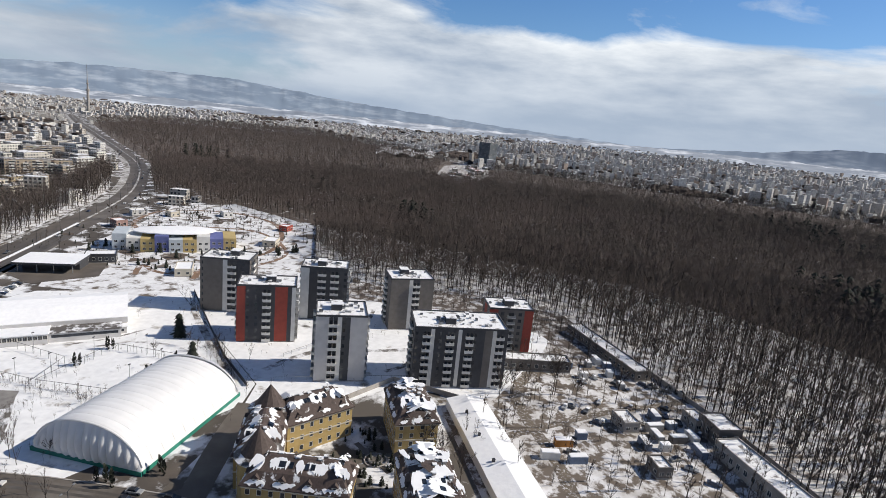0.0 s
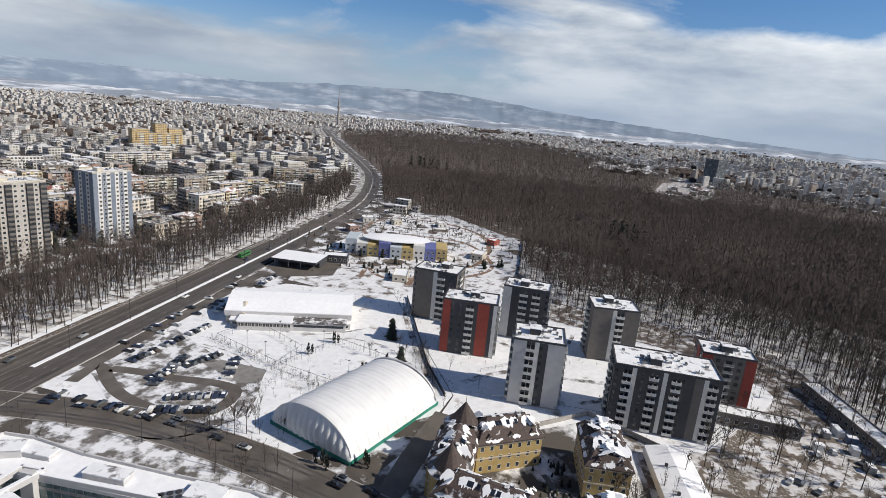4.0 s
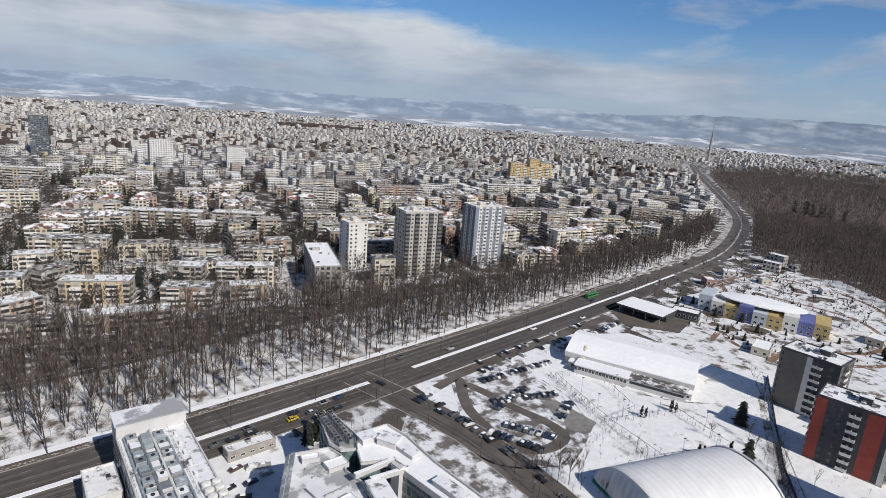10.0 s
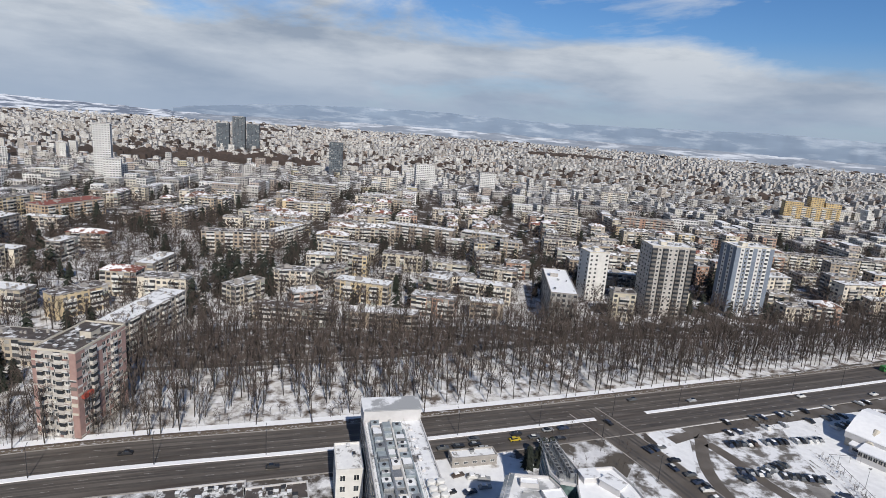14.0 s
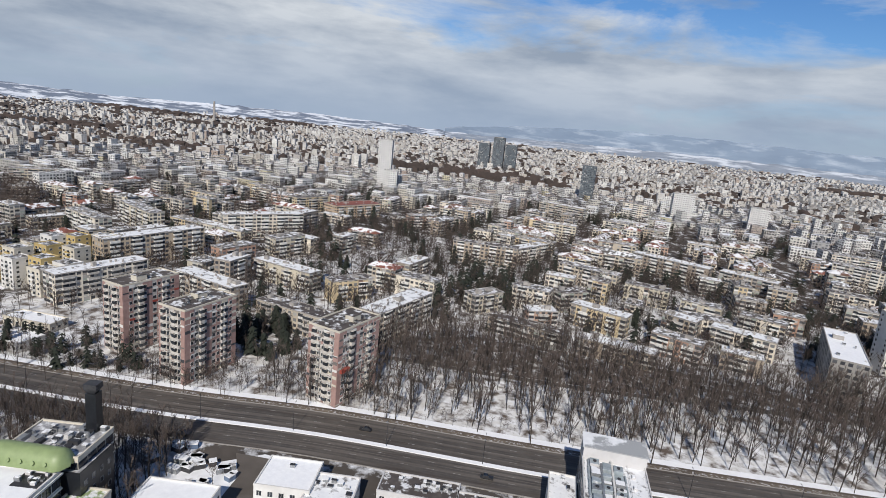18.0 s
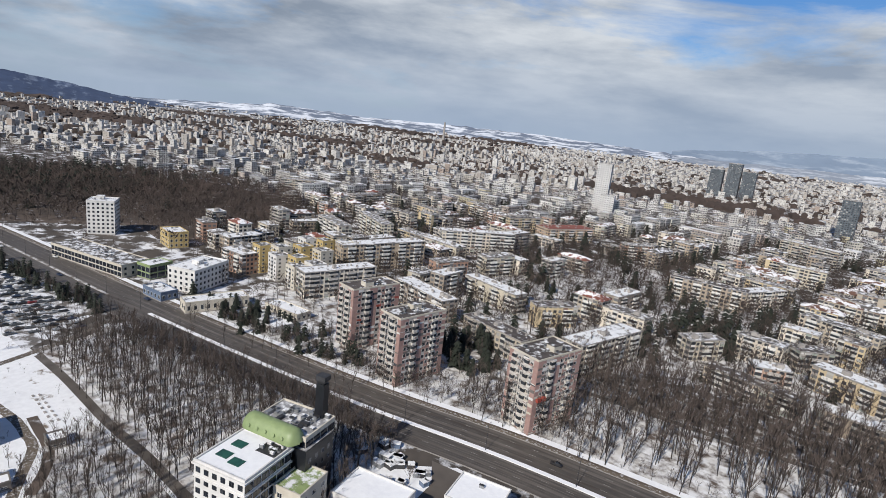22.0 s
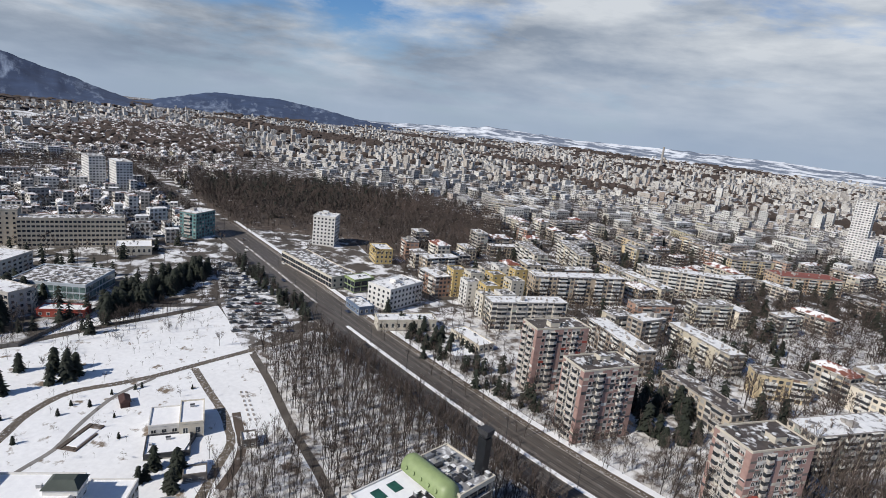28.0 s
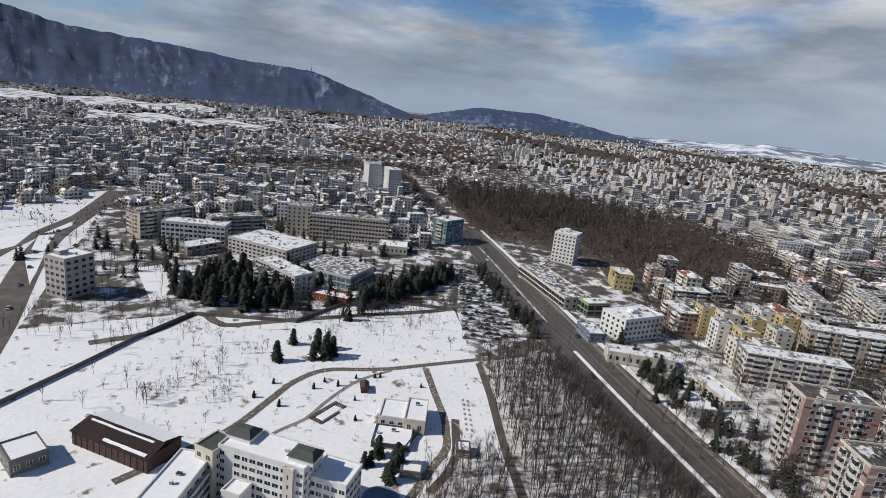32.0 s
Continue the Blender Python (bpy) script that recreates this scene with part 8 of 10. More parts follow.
def hospital():
    lk = {"frame": WHITE, "pane": GLASS_DARK, "rail": W_WHITE, "k": W_WHITE}
    block("hospital_wing", -157.5, -46, 84, 28, 11, 18, 6, W_WHITE, ["w.mmmmmmmmm", "wwww", "mmmmmmmmmmm", "w.w"], lk, "white five-storey hospital wing with window bands", "hospital", SNOW, 2, 81, False)
    block("hospital_wing", -160, -26.5, 84, 12, 11, 13, 4, W_WHITE, ["mmmmm", "mmmm", "mmmmm", "mmmm"], lk, "white lower hospital wing under snow", "hospital", SNOW, 0, 82, False)
    block("hospital_wing", -143, -67, 6, 24, 10, 13, 4, W_WHITE, ["mmmmmmmmm", "mmmm", "BBBBBB", "mmmm"], lk, "white four-storey hospital wing with balconies", "hospital", SNOW, 2, 83, False)
    block("hospital_wing", -124, -70, 6, 15, 14, 9, 3, W_WHITE, ["mmmmmm", "mmmmm", "mmmmmm", "mmmmm"], lk, "white low hospital wing with grey roof patches", "hospital", SNOW_PATCHY, 1, 85, False)
    block("hospital_wing", -156, -63, 76, 7, 9, 17, 5, W_CREAM, ["ww", "w.", "ww", "ww"], lk, "cream stair block with a green roof", "hospital", ROOF_GREEN, 0, 84, False)
    block("hospital_wing", -149, -52, 84, 6, 6, 9, 2, W_WHITE, ["..", "w.", "..", ".."], lk, "small white annex cube under snow", "hospital", SNOW, 0, 86, False)
    block("stair_turret", -151.5, -37, 84, 3.2, 3, 17.5, 5, W_CREAM, ["n", "n", "n", "n"], lk, "cream stair turret of the hospital", "hospital", SNOW, 0, 87, False)
    for x, y, a in ((-160, -56, 84), (-156, -34.5, 84)):
        t = thing("roof_pavilion", pose(x, y, 18.2, 0, 0, a), "small green-roofed rooftop pavilion", "roof pavilion")
        bm = bmesh.new()
        ring_stack(bm, [(-4, 4, -3, 3, 0, 0), (-4, 4, -3, 3, 1.6, 1), (-4.4, 4.4, -3.4, 3.4, 1.7, 1), (-2.6, 2.6, -1.2, 1.2, 3.4, 1)])
        part("body", bm, [W_WHITE, ROOF_GREEN], t)
    t = thing("barn", pose(-166, -101, 0, 0, 0, 80), "dark rust-roofed long barn with snow on the ridge", "barn")
    bm = bmesh.new()
    box(bm, -16, 16, -7, 7, -0.2, 5.2)
    part("wall", bm, W_MAROON, t)
    bm = bmesh.new()
    for g in (-1, 1):
        v = [bm.verts.new(p) for p in ((-16.5, g * 7.6, 5.1), (16.5, g * 7.6, 5.1), (16.5, 0, 7.0), (-16.5, 0, 7.0))]
        bm.faces.new(v if g < 0 else v[::-1])
    bmesh.ops.solidify(bm, geom=bm.faces[:], thickness=0.25)
    part("roof", bm, W_RUST, t)
    for (x0, x1, y0, y1), lb in (((-15.9, 15.6, 0.5, 7.2), "thick snow on the far slope"), ((-14, 13, -1.5, -0.9), "thin line of snow under the ridge"), ((-3, 15, -6.6, -5.7), "snow caught at the eaves")):
        bm = bmesh.new()
        top = lambda y: 7.0 - abs(y) * 0.25
        cols = [[bm.verts.new((x0 + (x1 - x0) * k / 12, y + (0.3 * noise.noise((k * 1.7, y, 2)) if abs(y) < 7 else 0), top(y) + dz)) for y, dz in ((y0, 0.05), (y0, 0.35), (y1, 0.35), (y1, 0.05))] for k in range(13)]
        for a, b in zip(cols, cols[1:]):
            for q in range(3):
                bm.faces.new((a[q], b[q], b[q + 1], a[q + 1]))
        bmesh.ops.recalc_face_normals(bm, faces=bm.faces[:])
        part("snow_cover", bm, SNOW, t, lb)
    for k in range(12):
        bm = bmesh.new()
        box(bm, -0.16, 0.16, -7.16, -6.98, 0.0, 5.0)
        part("buttress", bm, W_RUST, t).location = (-14.6 + 2.65 * k, 0, 0)
    simple_house("shed", -150, -124, 60, 12, 10, 5, W_BROWN, "dark shed with a snowy roof", "shed", 1, snow=SNOW, units=0)
    simple_house("pavilion", -214, -13.5, 97, 8, 16, 5.5, W_CREAM, "low cream pavilion with snow on its flat roof", "pavilion", 1, snow=SNOW, units=1)
    simple_house("pavilion", -214, -22.5, 97, 10, 13, 4.0, W_WHITE, "low white pavilion wing under snow", "pavilion", 1, snow=SNOW, units=0)
    simple_house("pavilion_annex", -200, -19, 97, 14, 12, 1.6, W_DARK, "low flat annex of the pavilion deep in snow", "pavilion", 1, pats=["", "", "", ""], snow=SNOW, units=2)
    simple_house("shed", -200.5, 7, 100, 5, 6, 2.8, W_BROWN, "small brown shed with a snowy flat roof", "shed", 1, snow=SNOW, units=0)
    simple_house("shed", -183, -8, 97, 7, 5, 2.4, W_BROWN, "low dark shed with a snowy roof beside the firs", "shed", 1, snow=SNOW, units=0)
    for k in range(7):
        a = radians(12)
        for j in (0, 1):
            x, y = -238 + 3.6 * k, 1.6 + 0.8 * k + 2.0 * j
            t = thing("stone_slab", pose(x, y, 0.04, 0, 0, 12 + 7 * j), "small dark stone slab in the snow", "slab", "stone slabs")
            part("stone", shared("stone_slab", lambda b: ring_stack(b, [(-0.75, 0.75, -0.4, 0.4, 0, 0), (-0.7, 0.7, -0.36, 0.36, 0.28, 0)]), [CONCRETE]), None, t)
    t = thing("planting_bed", pose(-209, -47.5, 0, 0, 0, 160), "snowed planting bed framed by brown earth and shrubs", "planting bed")
    bm = bmesh.new()
    for x0, x1, y0, y1 in ((-8, 8, 1.6, 3.4), (-8, -6, -2.6, 1.6), (5.6, 8, -2.6, 1.6), (-8, 3, -3.6, -2.6)):
        ring_stack(bm, [(x0, x1, y0, y1, 0.0, 0), (x0 + 0.2, x1 - 0.2, y0 + 0.2, y1 - 0.2, 0.5, 0)])
    part("earth_frame", bm, LITTER_DARK, t)
    bm = bmesh.new()
    ring_stack(bm, [(-5.8, 5.4, -2.4, 1.5, 0.0, 0), (-5.5, 5.1, -2.2, 1.3, 0.3, 0)])
    part("snow_bed", bm, SNOW, t)
    t = thing("pool", pose(-168, -14, 0), "round drained pool with a dark rim in snow", "pool")
    bm = bmesh.new()
    tube(bm, (0, 0, 0.0), (0, 0, 0.5), 6, 6, 28)
    part("rim", bm, CONCRETE, t)
    bm = bmesh.new()
    tube(bm, (0, 0, 0.45), (0, 0, 0.55), 5.4, 5.4, 28)
    part("water", bm, BLUE_ICE, t)
    for x, y, a in ((-231, -40, 20),):
        t = thing("park_hut", pose(x, y, 0, 0, 0, a), "small reddish-brown park hut with snow", "hut")
        bm = bmesh.new()
        ring_stack(bm, [(-3, 3, -1.6, 1.6, -0.1, 0), (-3, 3, -1.6, 1.6, 2.2, 1), (-3.4, 3.4, -2, 2, 2.3, 1), (-3, 3, -0.1, 0.1, 3.4, 1)])
        part("body", bm, [W_MAROON, W_MAROON], t)


W_MAROON = mat("dark_maroon_boards", (0.075, 0.034, 0.03), (0.045, 0.022, 0.02), 0.8, 0.9, spots=(0.12, 0.07, 0.06), spot_scale=0.6, spot_at=0.62)
W_SAND = mat("sand_render", (0.47, 0.42, 0.35), (0.38, 0.34, 0.28), 0.88, 0.4)
BLUE_ICE = mat("bluish_ice", (0.16, 0.22, 0.3), (0.1, 0.15, 0.22), 0.3, 0.5)


def west_side():
    lk = {"frame": GREY_METAL, "pane": GLASS_DARK, "rail": WHITE, "k": W_WHITE}
    block("office_tower", -505, 51, -18, 18, 19, 26, 8, W_WHITE, ["wwwwww", "wwwwww", "wwwwww", "wwwwww"], lk, "white eight-storey office tower with a grid of windows", "office tower", None, 4, 91)
    block("office_building", -352, 86, 128, 31, 19, 14, 4, W_WHITE, ["w" * 9, "w" * 5, "w" * 9, "w" * 5], lk, "white four-storey office building with snowy roof", "office building", None, 10, 92)
    block("shop_row", -414, 40, 27, 72, 20, 8, 2, W_CREAM, ["g" * 20, "wwww", "w" * 16, "wwww"], lk, "long two-storey shopping row with pale roof", "shops", SNOW_PATCHY, 18, 93, False)
    block("shop", -378, 66, 27, 12, 16, 9, 2, GREEN_TIN, ["ggg", "ggg", "www", "www"], lk, "lime green fronted shop", "shop", None, 2, 94, False)
    simple_house("shop", -338, 62, 20, 18, 10, 5, BLUE_PAINT, "low blue shop with a snowy roof", "shop", 1, units=3)
    simple_house("yellow_building", -454, 92, 97, 14, 20, 12, W_YELLOW, "bright yellow box-shaped building", "building", 3, units=1)
    simple_house("low_house", -311, 85, 92, 34, 11, 6, W_CREAM, "low cream house with snowy roof", "house", 1, units=4)
    simple_house("low_house", -288, 118, 20, 26, 10, 4, W_CREAM, "low flat house under snow", "house", 1, snow=SNOW, units=3)
    simple_house("low_house", -270, 104, 10, 16, 12, 4, W_GREY, "low grey house under snow", "house", 1, snow=SNOW, units=2)
    # staggered yellow and white flats
    for i, (x, y, h) in enumerate(((-372, 132, 19), (-362, 141, 20), (-352, 136, 17), (-341, 145, 18), (-331, 140, 15), (-330, 152, 16), (-360, 156, 20), (-350, 166, 19), (-381, 168, 20), (-374, 178, 20), (-366, 190, 20))):
        block("stepped_flats", x, y, 8, 11, 10, h, round(h / 2.9), (W_YELLOW, W_CREAM, W_WHITE)[i % 3], ["wBw", "ww", "ww", "ww"], {"frame": WHITE, "rail": W_YELLOW if i % 2 else W_WHITE}, "staggered yellow and cream block of flats", "apartment block", SNOW_PATCHY, 2, 100 + i, False, "stepped flats")
    # campus south of the boulevard
    block("campus_building", -392, -163, 75, 53, 34, 12, 4, W_PANEL, ["m" * 14, "m" * 8, "m" * 14, "m" * 8], lk, "wide grey campus building with window bands", "campus building", SNOW_ROOF, 12, 121, False)
    block("campus_hall", -365, -104, 79, 40, 32, 9, 2, W_BLUE, ["g" * 12, "g" * 9, "g" * 12, "g" * 9], {"frame": GREY_METAL, "pane": GLASS_TEAL, "rail": WHITE}, "pale greenish campus hall with glazed walls", "campus hall", SNOW_PATCHY, 8, 122, False)
    block("campus_slab", -466, -131, 104, 65, 14, 21, 6, W_SAND, ["m" * 24, "www", "w" * 20, "www"], dict(lk, frame=W_SAND), "long sand-coloured campus slab with a grid of windows", "campus building", SNOW_PATCHY, 9, 124, False)
    block("campus_slab_end", -466, -175, 104, 20, 18, 25, 7, W_SAND, ["w" * 5, "w" * 4, "w" * 5, "w" * 4], dict(lk, frame=W_SAND), "taller sand-coloured end block of the campus slab", "campus building", SNOW_PATCHY, 3, 125, False)
    block("campus_block", -336, -128, 58, 44, 13, 13, 4, W_PANEL, ["m" * 14, "www", "m" * 14, "www"], lk, "grey four-storey campus block with window bands", "campus building", SNOW_ROOF, 7, 126, False)
    block("campus_block", -398, -228, 104, 46, 16, 15, 4, W_GREY, ["m" * 14, "mmm", "m" * 14, "mmm"], lk, "light grey campus block with snowy flat roof", "campus building", SNOW_ROOF, 7, 127, False)
    simple_house("red_house", -325, -91, 87, 22, 9, 4, W_RED, "low red-walled house with a snowy roof", "house", 1, snow=SNOW, units=0)
    simple_house("gatehouse", -454, -89, 102, 23, 19, 6, W_CREAM, "low wide cream building with a snowy roof", "building", 1, snow=SNOW, units=2)
    block("concrete_shell", -272, -220, 80, 15, 17, 22, 6, CONCRETE, ["mmmm", "mmmm", "mmmm", "mmmm"], dict(lk, frame=W_PANEL), "unfinished six-storey concrete building", "building", SNOW, 2, 123)
    t = thing("flat_roofed_house", pose(38, 352, 0, 0, 0, 92), "long low block with a bright snowy roof", "apartment house")
    part("wall", wall_mesh("house_wall", 58, 16, 20, [far_facade("grey_facade", True, [(0.0, (0.24, 0.23, 0.225)), (0.5, (0.25, 0.24, 0.23))])]), None, t)
    roof_parts(t, 58, 16, 20, CONCRETE, SNOW, random.Random(2), 5)
    simple_house("white_villa", 378, 432, 22, 22, 14, 9, W_WHITE, "white villa beside the boulevard", "villa", 3, units=2)


def play_park():
    t = thing("play_centre", pose(305, 259, 0, 0, 0, -52), "children's centre with blue, white and yellow walls", "play centre")
    cols = [W_BLUE, W_WHITE, W_YELLOW, BLUE_WALL, W_BLUE, W_YELLOW, W_WHITE, BLUE_WALL, W_YELLOW]
    for i in range(9):
        k = -36 + 8.2 * i
        bm = bmesh.new()
        yy = -14 + 0.006 * k * k
        box(bm, k, k + 8.1, yy, yy + 22, -0.2, 8.5 if i % 3 else 10.5)
        part("wall", bm, cols[i], t)
        for f in range(2):
            for j in range(2):
                part("window", window_mesh(1.8, 1.5, WHITE, GLASS_DARK), None, t).matrix_basis = pose(k + 2.2 + 3.6 * j, yy, 1.2 + 3.6 * f)
    bm = bmesh.new()
    ring = lambda r, z: [bm.verts.new((r * 25 * math.cos(math.tau * i / 40), 4 + r * 13 * math.sin(math.tau * i / 40), z)) for i in range(40)]
    a, b, c = ring(1, 10.6), ring(1, 11.2), ring(0.55, 12.4)
    for p, q in ((a, b), (b, c)):
        for i in range(40):
            bm.faces.new((p[i], p[(i + 1) % 40], q[(i + 1) % 40], q[i]))
    bm.faces.new(c), bm.faces.new(a[::-1])
    part("roof", bm, SNOW, t, "oval roof under snow")
    t = thing("petrol_station", pose(231, 276, 0, 0, 0, -62), "petrol station with a snowy flat canopy", "petrol station")
    bm = bmesh.new()
    ring_stack(bm, [(-15, 15, -11, 11, 4.6, 0), (-15, 15, -11, 11, 5.8, 1)])
    part("canopy", bm, [W_DARK, SNOW], t)
    bm = bmesh.new()
    box(bm, -14, 14, -2, 10.6, -0.1, 4.5)
    part("shop", bm, W_DARK, t)
    for x in (-13, -4, 4, 13):
        bm = bmesh.new()
        tube(bm, (x, -9, -0.1), (x, -9, 4.7), 0.25, 0.25, 8)
        part("column", bm, GREY_METAL, t)
    for i, (x, y, w, d, h, wm, lb) in enumerate(((255, 268, 16, 10, 5, W_DARK, "low dark cafe with snow patches"), (372, 352, 12, 9, 4, W_WHITE, "white park pavilion"), (385, 330, 8, 8, 4, W_CREAM, "cream park kiosk"), (398, 232, 9, 7, 4, W_RED, "small red park house"), (350, 215, 14, 9, 4, W_CREAM, "low park cafe"), (262, 216, 16, 9, 4, W_CREAM, "open park shelter"), (415, 300, 10, 8, 4, W_WHITE, "white park hut"), (330, 330, 10, 8, 5, W_ROSE, "rose park house"))):
        simple_house("park_house", x, y, -50 + 17 * i, w, d, h, wm, lb + " under snow", "park house", 1, snow=SNOW, units=0, seed=130 + i)


BLUE_WALL = mat("violet_blue_wall", (0.12, 0.14, 0.34), (0.09, 0.11, 0.27), 0.8, 0.6)


def storage_yard():
    t = thing("long_tent", pose(158, 15, 0, 0, 0, 30), "long white tent hall under clean snow", "tent hall")
    bm = bmesh.new()
    prof = [(-7, -0.1), (7, -0.1), (7, 3.2), (0, 4.6), (-7, 3.2)]
    a, b = [bm.verts.new((-30, y, z)) for y, z in prof], [bm.verts.new((30, y, z)) for y, z in prof]
    bm.faces.new(a), bm.faces.new(b[::-1])
    for i in range(5):
        bm.faces.new((a[i], b[i], b[(i + 1) % 5], a[(i + 1) % 5])).material_index = 1 if i in (2, 3) else 0
    bmesh.ops.recalc_face_normals(bm, faces=bm.faces[:])
    part("hall", bm, [MEMBRANE, SNOW], t)
    for k in range(3):
        bm = bmesh.new()
        box(bm, -0.4, 0.4, -0.4, 0.4, 3.6, 4.9)
        part("vent", bm, DARK_METAL, t).matrix_basis = pose(-10 + 14 * k, 3, 0)
    for i, (x, y, a, w, d, h) in enumerate(((262, -20, 34, 56, 8, 4), (176, -68, 28, 36, 9, 5), (201, -59, 24, 12, 9, 6.5), (207, -52, 24, 9, 5, 4), (230, 10, -70, 30, 8, 4.5), (195, -27, 28, 9, 6, 3.6), (170, -36.5, 24, 7, 5, 3.4))):
        simple_house("storage_shed", x, y, a, w, d, h, CONCRETE if i % 2 else W_BROWN, "long grey storage shed with a snowy roof" if w > 20 else "small storage shed with snow on its roof", "shed", 1, snow=SNOW_ROOF, units=0, seed=140 + i)
    rnd = random.Random(14)
    cont = mat("container_paint", (0.3, 0.3, 0.3), (0.2, 0.2, 0.2), 0.6, 1.0)
    placed = [(195, -27), (170, -36.5), (201, -59), (207, -52)]
    for i in range(70):
        if i < 14:
            x, y, c = 243 + rnd.uniform(-16, 12), -14 + rnd.uniform(-14, 10), rnd.choice((WHITE, WHITE, GREY_METAL, BLUE_PAINT))
        elif i < 28:
            x, y, c = 172 + rnd.uniform(-9, 9), -5 + rnd.uniform(-8, 6), rnd.choice((W_RED, BLUE_PAINT, WHITE, ORANGE, GREY_METAL))
        else:
            x, y, c = 196 + rnd.uniform(-12, 12), -43 + rnd.uniform(-9, 10), rnd.choice((W_RED, BLUE_PAINT, GREY_METAL, WHITE, W_BROWN))
        if any((x - p) ** 2 + (y - q) ** 2 < 36 for p, q in placed):
            continue
        placed.append((x, y))
        t = thing("container", pose(x, y, 0, 0, 0, 25 + rnd.choice((0, 90)) + rnd.gauss(0, 5)), "steel container or box trailer with snow on top", "container", "yard containers")
        bm = bmesh.new()
        ln = rnd.choice((1.8, 3.0, 3.0))
        ring_stack(bm, [(-ln, ln, -1.2, 1.2, 0.0, 0), (-ln, ln, -1.2, 1.2, 2.5, 0), (-ln + 0.05, ln - 0.05, -1.15, 1.15, 2.5, 1), (-ln + 0.1, ln - 0.1, -1.1, 1.1, 2.72, 1)])
        part("body", bm, [c, SNOW], t)


ORANGE = mat("orange_paint", (0.5, 0.2, 0.04), (0.4, 0.16, 0.03), 0.6, 1.0)

air_dome(130, 120, 4, 48, 35, 12)
sports_hall()
castle()
glass_office()
plant_roof_building()
green_roof_building()
hospital()
west_side()
play_park()
storage_yard()

# ---- trees that stand alone ----
def lone_trees():
    r = random.Random(31)
    spots = []
    while len(spots) < 3600:
        x, y = r.uniform(-900, 700), r.uniform(60, 830)
        if inside(CITY_NEAR, [x], [y])[0] and not any(abs(x - p) < q2 * 0.75 and abs(y - q) < q2 * 0.75 for p, q, q2 in TAKEN):
            spots.append((x, y))
    plant("street_trees", TREES_FAR, spots, [r.uniform(7, 15) for _ in spots], r, [BARK, TWIG_FAR], "leafless street and garden trees among houses", "trees")
    belt = scatter([(-300, 62), (-200, 108), (-165, 128), (-160, 150), (-185, 200), (-300, 230), (-330, 150), (-300, 100)], 8.5, r)
    belt = [p for p in belt if not any((p[0] - a) ** 2 + (p[1] - b) ** 2 < (c * 0.7) ** 2 for a, b, c in TAKEN)]
    plant("garden_trees", TREES_NEAR, belt, [r.uniform(8, 15) for _ in belt], r, [BARK, TWIG], "leafless garden trees round the panel towers", "trees")
    xy = [(160 + r.uniform(-22, 75), -40 + r.uniform(-40, 60)) for _ in range(60)] + [(r.uniform(150, 160) + 3, r.uniform(5, 45)) for _ in range(7)] + [(r.uniform(250, 420), r.uniform(195, 350)) for _ in range(60)]
    xy += [(r.uniform(78, 105), r.uniform(110, 150)) for _ in range(16)] + [(r.uniform(-330, -170), r.uniform(-150, -90)) for _ in range(46)] + [(r.uniform(-290, -220), r.uniform(-215, -150)) for _ in range(90)] + [(r.uniform(-420, -300), r.uniform(-235, -170)) for _ in range(70)]
    xy += [(r.uniform(-340, -285), r.uniform(-80, -30)) for _ in range(18)] + [(r.uniform(-195, -150), r.uniform(-5, 15)) for _ in range(30)] + [(r.uniform(150, 190), r.uniform(100, 140)) for _ in range(12)]
    shrubs = [(r.uniform(-320, -170), r.uniform(-140, -15)) for _ in range(90)] + [(r.uniform(90, 240), r.uniform(100, 240)) for _ in range(60)] + [(r.uniform(-290, -235), r.uniform(-210, -152)) for _ in range(120)] + [(r.uniform(-300, -180), r.uniform(62, 120)) for _ in range(160)] + [(r.uniform(250, 430), r.uniform(180, 350)) for _ in range(120)] + [(r.uniform(105, 185), r.uniform(0, 100)) for _ in range(60)]
    plant("shrubs", TREES_FAR, shrubs, [r.uniform(1.2, 3.6) for _ in shrubs], r, [BARK, TWIG], "low bare shrubs poking through the snow", "shrubs")
    plant("scattered_trees", TREES_NEAR, xy, [r.uniform(5, 11) for _ in xy], r, [BARK, TWIG], "scattered leafless trees and shrubs on snow", "trees")


def fir(x, y, h, rnd, label="dark green conifer standing in snow"):
    V, F, S, M = FIRS[rnd.randrange(len(FIRS))]
    key = ("fir", id(V))
    if key not in _shared:
        _shared[key] = (raw_mesh("trunk", V[:8], F[:12], S[:4], [BARK]), raw_mesh("crown", V[8:], F[12:] - 8, S[4:], [FIR]))
    t = thing("conifer", pose(x, y, 0, 0, 0, rnd.uniform(0, 360)) @ Matrix.Scale(h, 4), label, "conifer", "conifers")
    for me in _shared[key]:
        ob = new(me.name.split(".")[0], me)
        ob.parent = t


